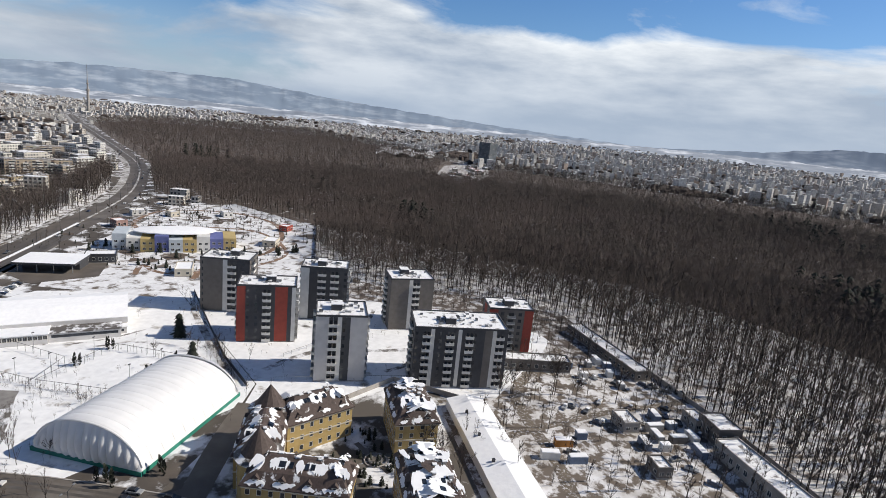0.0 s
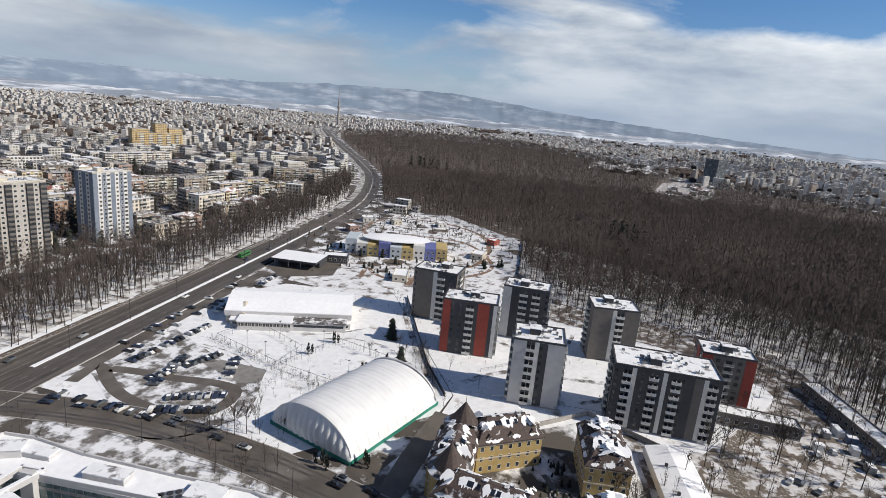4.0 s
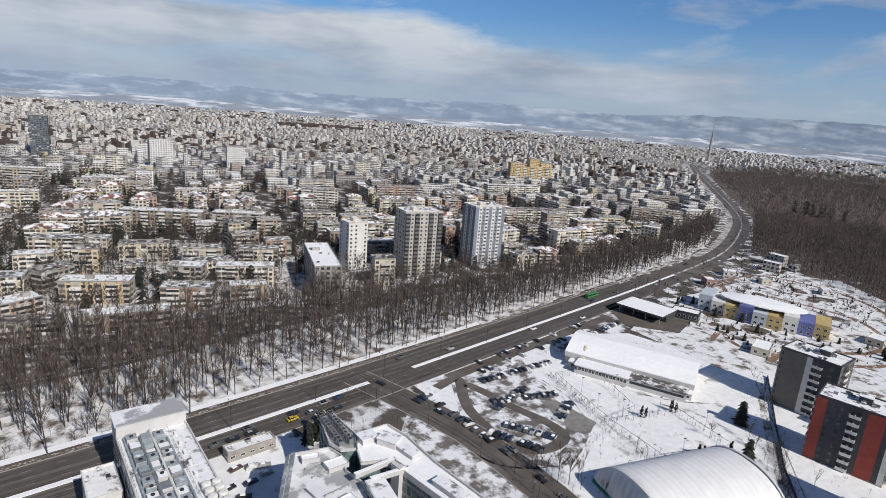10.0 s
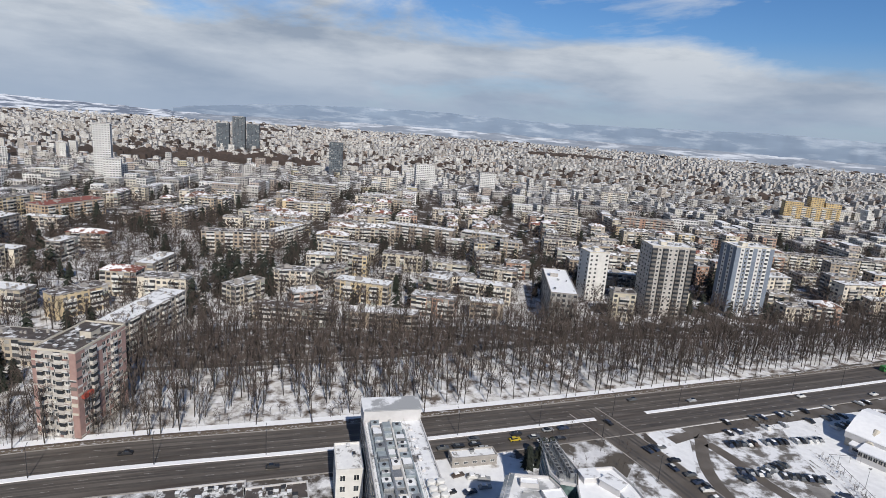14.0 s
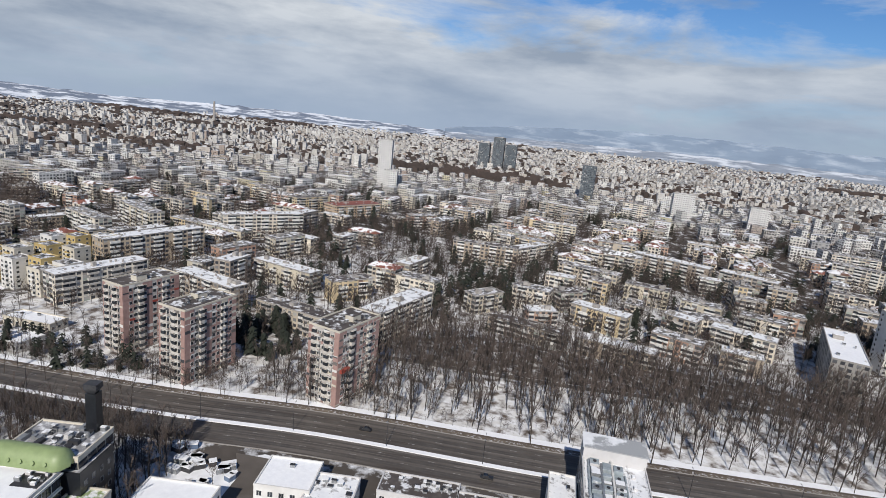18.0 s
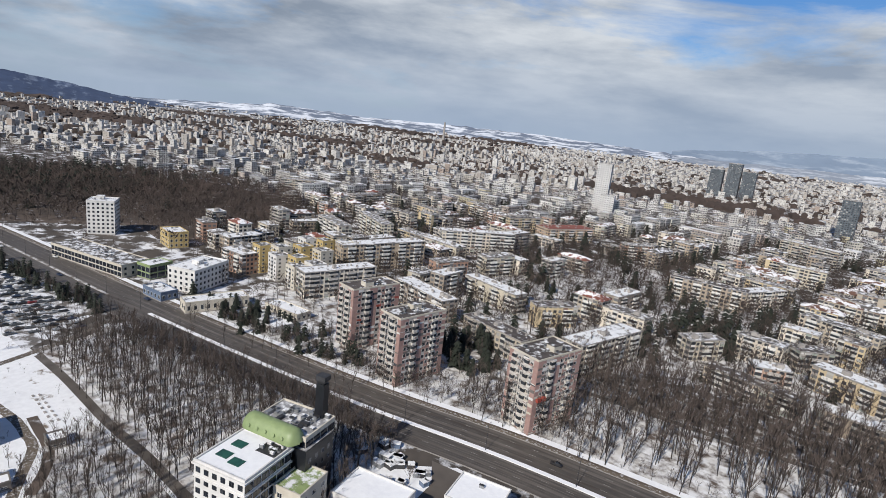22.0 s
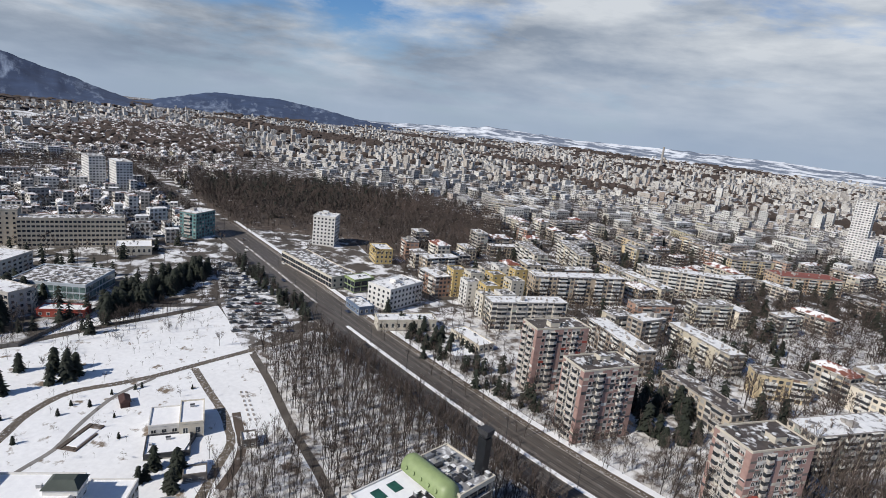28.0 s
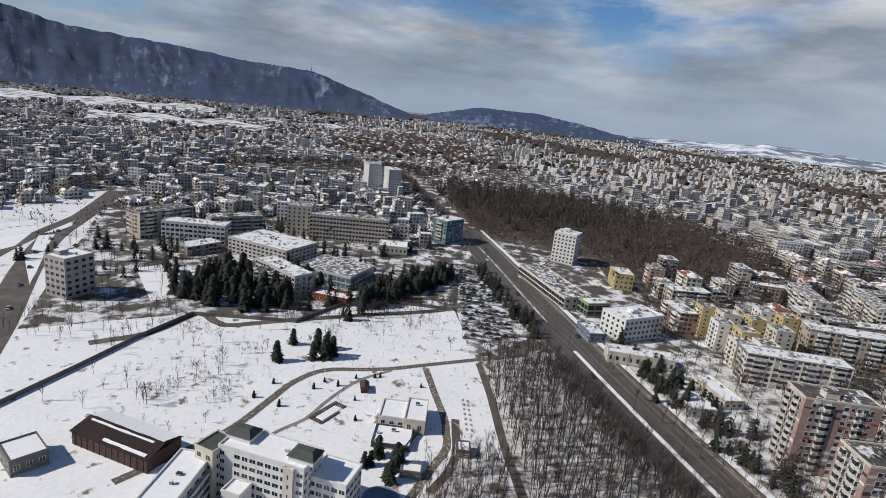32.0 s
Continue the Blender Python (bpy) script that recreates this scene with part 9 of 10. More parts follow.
def conifers():
    r = random.Random(17)
    pts = [(-241, -85, 11), (-260, -86, 9), (-259, -73, 12), (-252, -66, 13), (-256, -64, 11), (-262, -69, 10), (-249, -71, 9)]
    pts += [(r.uniform(-345, -292), r.uniform(-175, -112), r.uniform(10, 17)) for _ in range(46)]
    pts += [(-322 - 10 * k + r.uniform(-4, 4), -70 + 4.2 * k + r.uniform(-7, 7), r.uniform(8, 13)) for k in range(9) for _ in range(4)]
    pts += [(r.uniform(-190, -174), r.uniform(-26, -12), r.uniform(6, 10)) for _ in range(9)]
    pts += [(-296 + r.uniform(-16, 40) * 0.8, 92 + r.uniform(-8, 8), r.uniform(7, 12)) for _ in range(7)] + [(-286, 100, 12), (-283, 96, 11), (-280, 104, 10), (-292, 98, 9)]
    pts += [(-205 + r.uniform(-12, 22), 168 + r.uniform(-6, 26), r.uniform(9, 15)) for _ in range(16)]
    pts += [(20 + r.uniform(-3, 3), 178, 11), (16, 175, 9), (24, 181, 10), (161, 226, 9), (158, 223, 8)]
    pts += [(187, 156, 11), (168, 134, 10), (164, 131, 8)]
    pts += [(r.uniform(255, 345), r.uniform(190, 300), r.uniform(3, 7)) for _ in range(34)]
    n = 0
    while n < 120:
        x, y = r.uniform(-600, 500), r.uniform(180, 760)
        if inside(CITY_NEAR, [x], [y])[0] and not any(abs(x - p) < q2 * 0.7 and abs(y - q) < q2 * 0.7 for p, q, q2 in TAKEN):
            pts.append((x, y, r.uniform(8, 17)))
            n += 1
    spots = []
    while len(spots) < 190:
        x, y = r.uniform(-600, 500), r.uniform(180, 700)
        if inside(CITY_NEAR, [x], [y])[0] and not any(abs(x - p) < q2 * 0.7 and abs(y - q) < q2 * 0.7 for p, q, q2 in TAKEN):
            spots.append((x, y))
    plant("city_conifers", FIRS_FAR, spots, [r.uniform(8, 16) for _ in spots], r, [BARK, FIR], "dark conifers scattered among the houses", "trees")
    core = [(r.uniform(-350, -288), r.uniform(-180, -108)) for _ in range(60)] + [(-322 - 90 * k + r.uniform(-6, 6), -72 + 40 * k + r.uniform(-9, 9)) for k in (i / 50 for i in range(50))]
    plant("conifer_grove", FIRS, core, [r.uniform(9, 16) for _ in core], r, [BARK, FIR], "dense dark grove of conifers by the campus", "trees")
    for x, y, h in pts:
        fir(x, y, h, r)
    xy = [(-760 + r.gauss(0, 60), 40 + r.gauss(0, 70)) for _ in range(260)]
    plant("pines_west", FIRS_FAR, xy, [r.uniform(13, 19) for _ in xy], r, [BARK, FIR], "dark pines within the western wood", "trees")
    xy = [(cx + r.gauss(0, sx), cy + r.gauss(0, sy)) for cx, cy, sx, sy, n in ((425, -205, 26, 22, 60), (790, -260, 60, 22, 70), (818, 636, 10, 16, 16), (528, 168, 14, 12, 16), (640, 330, 12, 8, 7)) for _ in range(n)]
    plant("pines_east", FIRS_FAR, xy, [r.uniform(15, 22) for _ in xy], r, [BARK, FIR], "dark pines within the brown forest", "trees")


def thuja_mesh():
    """A slim column of evergreen foliage in ragged tufts, of unit height."""
    rnd, V, F, S = random.Random(3), [], [], []
    for i in range(70):
        z, k = rnd.uniform(0.03, 0.95), rnd.uniform(0, math.tau)
        rr = 0.15 * (1 - abs(z - 0.4) * 1.2) + 0.03
        o = np.array((math.cos(k) * rr * 0.4, math.sin(k) * rr * 0.4, z - 0.05))
        e = np.array((math.cos(k) * rr, math.sin(k) * rr, z + 0.12))
        side = np.array((-math.sin(k), math.cos(k), 0)) * 0.055
        b = len(V)
        V.extend((o, (o + e) / 2 + side, e, (o + e) / 2 - side)), F.extend((b, b + 1, b + 2, b + 3)), S.append(4)
    return raw_mesh("foliage", V, F, S, [FIR])


def park_plants():
    r = random.Random(23)
    col = thuja_mesh()
    for x, y in ((164, 170), (165.5, 169), (148, 168.5), (149.4, 167.6), (152, 140.5), (153.2, 139.5), (135, 138), (136.8, 137), (165, 139), (101, 109), (102, 107), (101, 104), (110, 96), (111, 98)):
        t = thing("thuja", pose(x, y, 0, 0, 0, r.uniform(0, 360)) @ Matrix.Scale(r.uniform(4.5, 6.0), 4), "slim dark green columnar thuja in snow", "thuja", "thujas")
        part("foliage", col, None, t)
        part("trunk", shared("thuja_trunk", lambda b: tube(b, (0, 0, -0.02), (0, 0, 0.3), 0.02, 0.015, 5), [BARK]), None, t)
    spots = [(93, 138, 11), (96, 136, 12), (100, 137, 9), (90, 141, 8), (146, 34, 13), (142, 27, 14), (151, 41, 12), (137, 20, 12), (188, 18, 15), (208, 0, 16), (201, 15, 13), (208, -1, 17), (204, -9, 12), (212, -24, 16), (214, -41, 11), (174, -32, 10), (174, -42, 9),
             (166, 150, 7), (178, 140, 6), (181, 146, 7), (175, 133, 6), (122, 130, 5), (118, 134, 5), (104, 128, 6), (-129.6, 98, 7), (-285, -12, 8), (-262, -78, 6), (-228, -104, 9), (-215, -108, 8), (-190, -112, 9), (-187, -86, 5), (-200, -84, 4), (-206, -88, 4), (-250, -52, 4)]
    for x, y, h in spots:
        V, F, S, M = TREES_SOLO[r.randrange(len(TREES_SOLO))]
        key = ("solo", id(V))
        if key not in _shared:
            cut, nf = int(np.argmax(M == 1)), 0
            wood = F[:int(S[:cut].sum())]
            top = int(wood.max()) + 1
            _shared[key] = (raw_mesh("trunk", V[:top], wood, S[:cut], [BARK]), raw_mesh("crown", V[top:], F[int(S[:cut].sum()):] - top, S[cut:], [TWIG]))
        t = thing("bare_tree", pose(x, y, 0, 0, 0, r.uniform(0, 360)) @ Matrix.Scale(h, 4), "broad leafless tree standing in snow", "tree", "bare trees")
        for me in _shared[key]:
            ob = new(me.name.split(".")[0], me)
            ob.parent = t
    # brush along the road edges and dark shrubs by the car park
    def beside(x0, x1, n, lo, hi):
        pts = [p for p in BOULEVARD if x0 < p[0] < x1]
        out = []
        for _ in range(n):
            i = r.randrange(len(pts) - 1)
            (a, b), (c, d) = pts[i], pts[i + 1]
            s, ln = r.random(), math.hypot(c - a, d - b)
            off = r.uniform(lo, hi)
            out.append((a + (c - a) * s - (d - b) / ln * off, b + (d - b) * s + (c - a) / ln * off))
        return out
    brush = beside(-330, -20, 260, 21, 30) + beside(-300, -150, 200, -24, -15) + [(r.uniform(-175, -150), r.uniform(146, 176)) for _ in range(50)]
    plant("road_brush", TREES_DOME, brush, [r.uniform(2.5, 6.5) for _ in brush], r, [BARK, TWIG], "tangled bare brush along the boulevard", "shrubs")
    dark = beside(-450, -318, 46, -20, -15)
    plant("road_conifers", FIRS_FAR, dark, [r.uniform(4, 8) for _ in dark], r, [BARK, FIR], "row of dark conifers between road and car park", "trees")
    low = [(r.uniform(-330, -160), r.uniform(-140, 12)) for _ in range(150)] + [(r.gauss(-188, 10), r.gauss(12, 9)) for _ in range(70)] + [(r.gauss(-228, 16), r.gauss(-118, 14)) for _ in range(60)] + [(r.uniform(104, 132), r.uniform(135, 160)) for _ in range(30)] + [(r.uniform(-342, -262), r.uniform(-80, -20)) for _ in range(60)]
    low = [p for p in low if not (-175 < p[0] and -80 < p[1] < -15)]
    plant("meadow_brush", TREES_DOME, low, [r.uniform(1.4, 4.0) for _ in low], r, [BARK, TWIG], "dry brush poking through the snow meadow", "shrubs")
    band = []
    for (a, b), (c, d), n, wd in (((127.5, 207), (130, 168), 60, 1.2), ((130, 166), (134, 140), 60, 2.0), ((134, 138), (112, 128), 50, 2.5), ((122, 160), (104, 150), 30, 2.5), ((84, 160), (98, 128), 44, 2.0), ((132, 166), (164, 170), 16, 0.8), ((166, 168), (168, 142), 14, 0.8), ((240, 198), (206, 162), 46, 3.0), ((204, 160), (168, 116), 60, 2.6), ((106, 226), (126, 232), 20, 1.5), ((188, 140), (161, 110), 150, 0.9), ((234, 190), (206, 160), 40, 1.2)):
        for _ in range(n):
            q = r.random()
            band.append((a + (c - a) * q + r.gauss(0, wd), b + (d - b) * q + r.gauss(0, wd)))
    plant("court_brush", TREES_DOME, band, [r.uniform(1.0, 3.4) for _ in band], r, [BARK, TWIG], "brown hedges and brush round the snowy courts", "shrubs")
    sheet("path_cleared", [(112.5, 188), (119.5, 187), (127, 168), (118, 161), (113, 166)], 0.105, PAVING_BARE, "cleared grey paving beside the car park")
    corner = [(r.uniform(20, 56), r.uniform(178, 208)) for _ in range(60)] + [(84 + r.gauss(0, 3), 118 + r.gauss(0, 16)) for _ in range(50)]
    corner = [p for p in corner if inside([(18, 172), (24, 196), (38, 210), (58, 195), (44, 165)], [p[0]], [p[1]])[0] or p[0] > 70]
    plant("corner_brush", TREES_DOME, corner, [r.uniform(1.2, 4.5) for _ in corner], r, [BARK, TWIG], "bare shrubs and saplings beside the crossing", "shrubs")
    yard = [(r.uniform(150, 300), r.uniform(-75, 22)) for _ in range(170)]
    plant("yard_trees", TREES_MID, yard, [r.uniform(6, 14) for _ in yard], r, [BARK, TWIG], "bare trees and scrub round the storage yard", "trees")
    play = [(r.uniform(245, 430), r.uniform(190, 345)) for _ in range(330)]
    plant("play_shrubs", FIRS_FAR, play, [r.uniform(1.0, 3.2) for _ in play], r, [BARK, FIR], "dark clipped shrubs in the play park", "shrubs")
    for k in range(26):
        x, y, w = r.uniform(250, 420), r.uniform(200, 335), r.uniform(3, 8)
        sheet("ground_bed_%d" % (k + 1), [(x + math.cos(g) * w * r.uniform(0.6, 1.2), y + math.sin(g) * w * r.uniform(0.6, 1.2)) for g in (math.tau * i / 9 for i in range(9))], 0.1 + 0.004 * k, LITTER_DARK, "bare brown planting bed in the snow")
    edge = scatter([(341, 177), (303, 123), (318, 60), (308, 2), (262, -26), (246, -8), (272, 12), (282, 60), (270, 122), (300, 162)], 7.0, r)
    plant("edge_trees", TREES_NEAR, edge, [r.uniform(8, 15) for _ in edge], r, [BARK, TWIG], "bare young trees along the forest edge", "trees")
    def free(n, x0, x1, y0, y1):
        out = []
        for _ in range(n):
            a, b = r.uniform(x0, x1), r.uniform(y0, y1)
            if inside(CITY_NEAR, [a], [b])[0] and not any(abs((a - p) * math.cos(radians(g)) + (b - q) * math.sin(radians(g))) < w / 2 + 2 and abs((b - q) * math.cos(radians(g)) - (a - p) * math.sin(radians(g))) < d / 2 + 2 for p, q, g, w, d in FOOT):
                out.append((a, b))
        return out
    dense = free(1750, -360, 160, 170, 520)
    plant("garden_grove", TREES_DOME, dense, [r.uniform(11, 18) for _ in dense], r, [BARK, TWIG_FAR], "dark leafless grove between apartment houses", "trees")
    green = free(110, -340, 100, 190, 500)
    plant("garden_conifers", FIRS_FAR, green, [r.uniform(10, 19) for _ in green], r, [BARK, FIR], "dark garden conifers between apartment houses", "trees")
    tufts = [(x + r.gauss(0, 4), y + r.gauss(0, 2.5)) for x, y in [(-214.9, -102.7), (-203.5, -92.2), (-214.0, -92.8), (-204.6, -112.3), (-197.3, -113.2), (-279.7, -74.6), (-305.8, -38.6), (-320.3, -32.2), (-255.0, -138.5), (-264.5, -149.3), (-294.8, -58.2), (-245.3, -101.9)] for _ in range(24)]
    plant("meadow_thicket", TREES_DOME, tufts, [r.uniform(1.6, 4.2) for _ in tufts], r, [BARK, TWIG_FAR], "thickets of dry brush on the snow meadow", "shrubs")
    camp = [(r.uniform(-480, -300), r.uniform(-290, -60)) for _ in range(330)]
    camp = [p for p in camp if not any((p[0] - a) ** 2 + (p[1] - b) ** 2 < c * c for a, b, c in ((-394, -163, 24), (-394, -180, 20), (-394, -145, 20), (-365, -104, 22), (-466, -131, 18), (-466, -155, 18), (-466, -107, 18), (-466, -175, 14), (-336, -128, 14), (-398, -228, 16), (-403, -262, 18), (-424, -212, 18), (-454, -89, 14)))]
    plant("campus_trees", TREES_DOME, camp[::2], [r.uniform(7, 13) for _ in camp[::2]], r, [BARK, TWIG], "leafless trees between campus buildings", "trees")
    plant("campus_conifers", FIRS_FAR, camp[1::2], [r.uniform(6, 13) for _ in camp[1::2]], r, [BARK, FIR], "dark conifers between campus buildings", "trees")
    def strew(line, n, wide):
        out = []
        for _ in range(n):
            (a, b), (c, d) = line
            q = r.random()
            out.append((a + (c - a) * q + r.gauss(0, wide), b + (d - b) * q + r.gauss(0, wide)))
        return out
    thick = strew(((-284, -106), (-309, -70)), 50, 3.0) + strew(((-309, -70), (-346, -26)), 80, 3.4) + strew(((-330, -92), (-372, -52)), 80, 7) + strew(((-300, -150), (-345, -112)), 80, 9) + strew(((-346, -24), (-420, -34)), 70, 4)
    plant("fence_thicket", TREES_DOME, thick, [r.uniform(3.5, 9) for _ in thick], r, [BARK, TWIG_FAR], "dark leafless thicket along the campus fence", "trees")
    rows = strew(((-322, 29), (-440, -20)), 110, 3.0) + strew(((-345, -16), (-430, -22)), 40, 2.5) + strew(((-306, -6), (-330, 10)), 14, 3)
    plant("car_park_trees", TREES_DOME, rows, [r.uniform(4, 9) for _ in rows], r, [BARK, TWIG_FAR], "dark bare trees round the large car park", "trees")
    firm = strew(((-325, 30), (-440, -18)), 34, 2.5) + strew(((-286, 88), (-262, 108)), 16, 5) + strew(((-250, 108), (-214, 124)), 18, 5) + strew(((-330, 76), (-300, 92)), 10, 3)
    plant("verge_conifers", FIRS_FAR, firm, [r.uniform(5, 11) for _ in firm], r, [BARK, FIR], "dark conifers beside the boulevard", "trees")
    front = strew(((-300, 78), (-150, 142)), 240, 4.5) + strew(((-262, 118), (-150, 160)), 170, 7) + strew(((-134, 148), (-128, 180)), 80, 2.2) + strew(((-152, 150), (-136, 150)), 50, 2.0) + strew(((-208, 124), (-186, 126)), 50, 2.0) + strew(((-188, 126), (-186, 150)), 40, 2.0)
    front = [q for q in front if not near_line(BOULEVARD, [q[0]], [q[1]], 21)[0]]
    plant("garden_brush", TREES_DOME, front, [r.uniform(2.5, 8) for _ in front], r, [BARK, TWIG], "brown bare trees and brush between boulevard and towers", "trees")
    dots = [(-206.5, -67, 2.6), (-224, -60, 2.4), (-231, -58, 2), (-230, -51.5, 2.4), (-239, -46.5, 1.8), (-242.7, -39, 2), (-244.4, -37, 2), (-207.4, -36, 2), (-221.4, -41, 1.6), (-242, -17.7, 1.7), (-209, -79, 2.6), (-222, -77, 2.2)]
    for x, y, h in dots:
        fir(x, y, h * 1.3, r, "low dark evergreen bush on the snow meadow")


TREES_SOLO = [bare_tree(TREE_RND, 1.0, 16, 420, 6, spread=0.34, twig_w=0.0055, rise=1.8) for _ in range(4)]
lone_trees()
conifers()
park_plants()


# ---- cars, lamps, fences ----
def random_paint():
    m = bpy.data.materials.new("car_paint")
    m.use_nodes = True
    N, L = m.node_tree.nodes.new, m.node_tree.links.new
    p = m.node_tree.nodes["Principled BSDF"]
    p.inputs["Roughness"].default_value, p.inputs["Coat Weight"].default_value = 0.35, 0.5
    ramp = N("ShaderNodeValToRGB")
    ramp.color_ramp.interpolation = "CONSTANT"
    tones = [(0, (0.02, 0.02, 0.022)), (0.24, (0.09, 0.095, 0.1)), (0.48, (0.3, 0.31, 0.32)), (0.62, (0.6, 0.6, 0.59)), (0.8, (0.03, 0.042, 0.075)), (0.965, (0.2, 0.018, 0.018)), (0.975, (0.08, 0.06, 0.05))]
    while len(ramp.color_ramp.elements) < len(tones):
        ramp.color_ramp.elements.new(0.5)
    for e, (at, c) in zip(ramp.color_ramp.elements, tones):
        e.position, e.color = at, (*c, 1)
    L(N("ShaderNodeObjectInfo").outputs["Random"], ramp.inputs["Fac"]), L(ramp.outputs["Color"], p.inputs["Base Color"])
    return m


CAR_PAINT = random_paint()
TAXI = mat("taxi_yellow", (0.5, 0.38, 0.04), (0.44, 0.33, 0.03), 0.35, 1.0)
RUBBER = mat("rubber", (0.025, 0.025, 0.025), (0.015, 0.015, 0.015), 0.8, 3.0)


def car_model(paint, label, snow=False, wheels=True):
    t = thing("car", pose(0, 0, -50), label, "car", "cars")
    bm = bmesh.new()
    ring_stack(bm, [(-2.1, 2.1, -0.82, 0.82, 0.28, 0), (-2.2, 2.2, -0.88, 0.88, 0.55, 0), (-2.1, 2.15, -0.86, 0.86, 0.86, 0), (-1.75, 1.0, -0.78, 0.78, 0.92, 0)] + ([] if wheels else [(-1.2, 0.35, -0.62, 0.62, 1.4, 1), (-1.1, 0.25, -0.55, 0.55, 1.55, 1)]))
    part("body", bm, [paint, SNOW if snow else GLASS_DARK], t)
    bm = bmesh.new()
    ring_stack(bm, [(-1.75, 0.95, -0.76, 0.76, 0.9, 0), (-1.2, 0.35, -0.62, 0.62, 1.38, 0)], False)
    part("cabin_glass", bm, GLASS_DARK, t)
    if not wheels:
        return t
    bm = bmesh.new()
    ring_stack(bm, [(-1.24, 0.38, -0.64, 0.64, 1.36, 0), (-1.15, 0.3, -0.58, 0.58, 1.56 if snow else 1.45, 0)])
    part("car_roof", bm, SNOW if snow else paint, t)
    wheel = shared("wheel", lambda b: tube(b, (0, -0.11, 0), (0, 0.11, 0), 0.32, 0.32, 10), [RUBBER])
    for x in (-1.35, 1.35) if wheels else ():
        for y in (-0.78, 0.78):
            part("wheel", wheel, None, t).location = (x, y, 0.32)
    return t


CARS = [car_model(CAR_PAINT, "parked car with clean paint on wet asphalt"), car_model(CAR_PAINT, "parked car with snow on its roof", True), car_model(TAXI, "yellow taxi on the road"), car_model(CAR_PAINT, "distant parked car in a snowy car park", False, False), car_model(CAR_PAINT, "distant parked car with a snowy roof", True, False)]


def put_car(x, y, ang, kind=0, z=0.1):
    copy_thing(CARS[kind], pose(x, y, z, 0, 0, ang))


def along(line, t):
    """Point and heading at t metres along a plan line."""
    for (a, b), (c, d) in zip(line, line[1:]):
        ln = math.hypot(c - a, d - b)
        if t <= ln:
            return a + (c - a) * t / ln, b + (d - b) * t / ln, math.degrees(math.atan2(d - b, c - a))
        t -= ln
    return a, b, 0


def traffic():
    r = random.Random(77)
    # on the boulevard
    at = 300
    while at < 2300:
        x, y, a = along(BOULEVARD, at)
        side = r.choice((-1, 1))
        off = r.choice((4.0, 7.5, 10.5))
        k = radians(a + 90)
        put_car(x + math.cos(k) * off * side, y + math.sin(k) * off * side, a + (180 if side > 0 else 0), 3)
        at += r.uniform(22, 60)
    for i in range(42):
        s = i / 41
        if r.random() < 0.6:
            put_car(84 + 92 * s + 1.8, 219.5 + 45.5 * s - 8 * (i % 2), 26 + 90 + r.gauss(0, 3), r.choice((3, 3, 4)))
    for at in range(1040, 1160, 7):
        x, y, a = along(BOULEVARD, at)
        k = radians(a - 90)
        if 75 < x < 200 and r.random() < 0.8:
            put_car(x + math.cos(k) * 15.6, y + math.sin(k) * 15.6, a, r.choice((3, 3, 4)))
    for off in (-4.0, -7.4, -10.4):
        for at in range(0, 60, 8):
            x, y, a = along([p for p in BOULEVARD if p[0] > -30], at + r.uniform(0, 3))
            if r.random() < 0.55:
                k = radians(a + 90)
                put_car(x + math.cos(k) * off, y + math.sin(k) * off, a, 2 if r.random() < 0.02 else 0)
    # on and beside the side road
    at = 12
    while at < 190:
        x, y, a = along(SIDE_ROAD, at)
        k = radians(a + 90)
        if r.random() < 0.5:
            put_car(x + math.cos(k) * 2.6, y + math.sin(k) * 2.6, a, 2 if r.random() < 0.05 else 0)
        if at > 130 or r.random() < 0.25:
            put_car(x + math.cos(k) * 5.9, y + math.sin(k) * 5.9, a, r.choice((0, 0, 1)))
        at += r.uniform(8, 14)
    # sports park car parks
    for (x0, y0), (x1, y1), n in (((94, 208), (136, 222), 16), ((88, 183), (112, 200), 9), ((86, 176), (106, 160), 10), ((92, 190), (124, 192), 11), ((82, 169), (98, 153), 9), ((112, 172), (126, 186), 5), ((146, 234), (205, 266), 18), ((66, 199), (82, 160), 10)):
        for i in range(n):
            if r.random() < 0.9:
                s = i / n
                put_car(x0 + (x1 - x0) * s, y0 + (y1 - y0) * s, math.degrees(math.atan2(y1 - y0, x1 - x0)) + 90 + r.gauss(0, 4), r.choice((3, 3, 4)))
    # the large western car park
    for row in range(7):
        for i in range(22):
            s, q = (i + 0.5) / 22, (row + 0.5) / 7
            if r.random() < 0.2:
                continue
            x = -300 - 132 * s
            lo, hi = -8 - 22 * s, 30 - 32 * s - 6
            put_car(x + r.uniform(-0.4, 0.4), lo + (hi - lo) * q, 90 + 15 + r.choice((0, 180)) + r.gauss(0, 4), r.choice((3, 3, 3, 4)))
    # the yard and the streets by the south road
    for i in range(34):
        put_car(168 + r.uniform(-16, 70), -14 + r.uniform(-42, 12), r.uniform(0, 360), r.choice((3, 4)))
    for i in range(10):
        put_car(-5 + r.uniform(-6, 8), 148 + r.uniform(-6, 18), 20 + r.gauss(0, 10), 4)
    at = 60
    while at < 420:
        x, y, a = along(RING_ROAD, at)
        put_car(x + r.uniform(-5, 5), y + r.uniform(-2, 2), a, 0)
        at += r.uniform(14, 40)


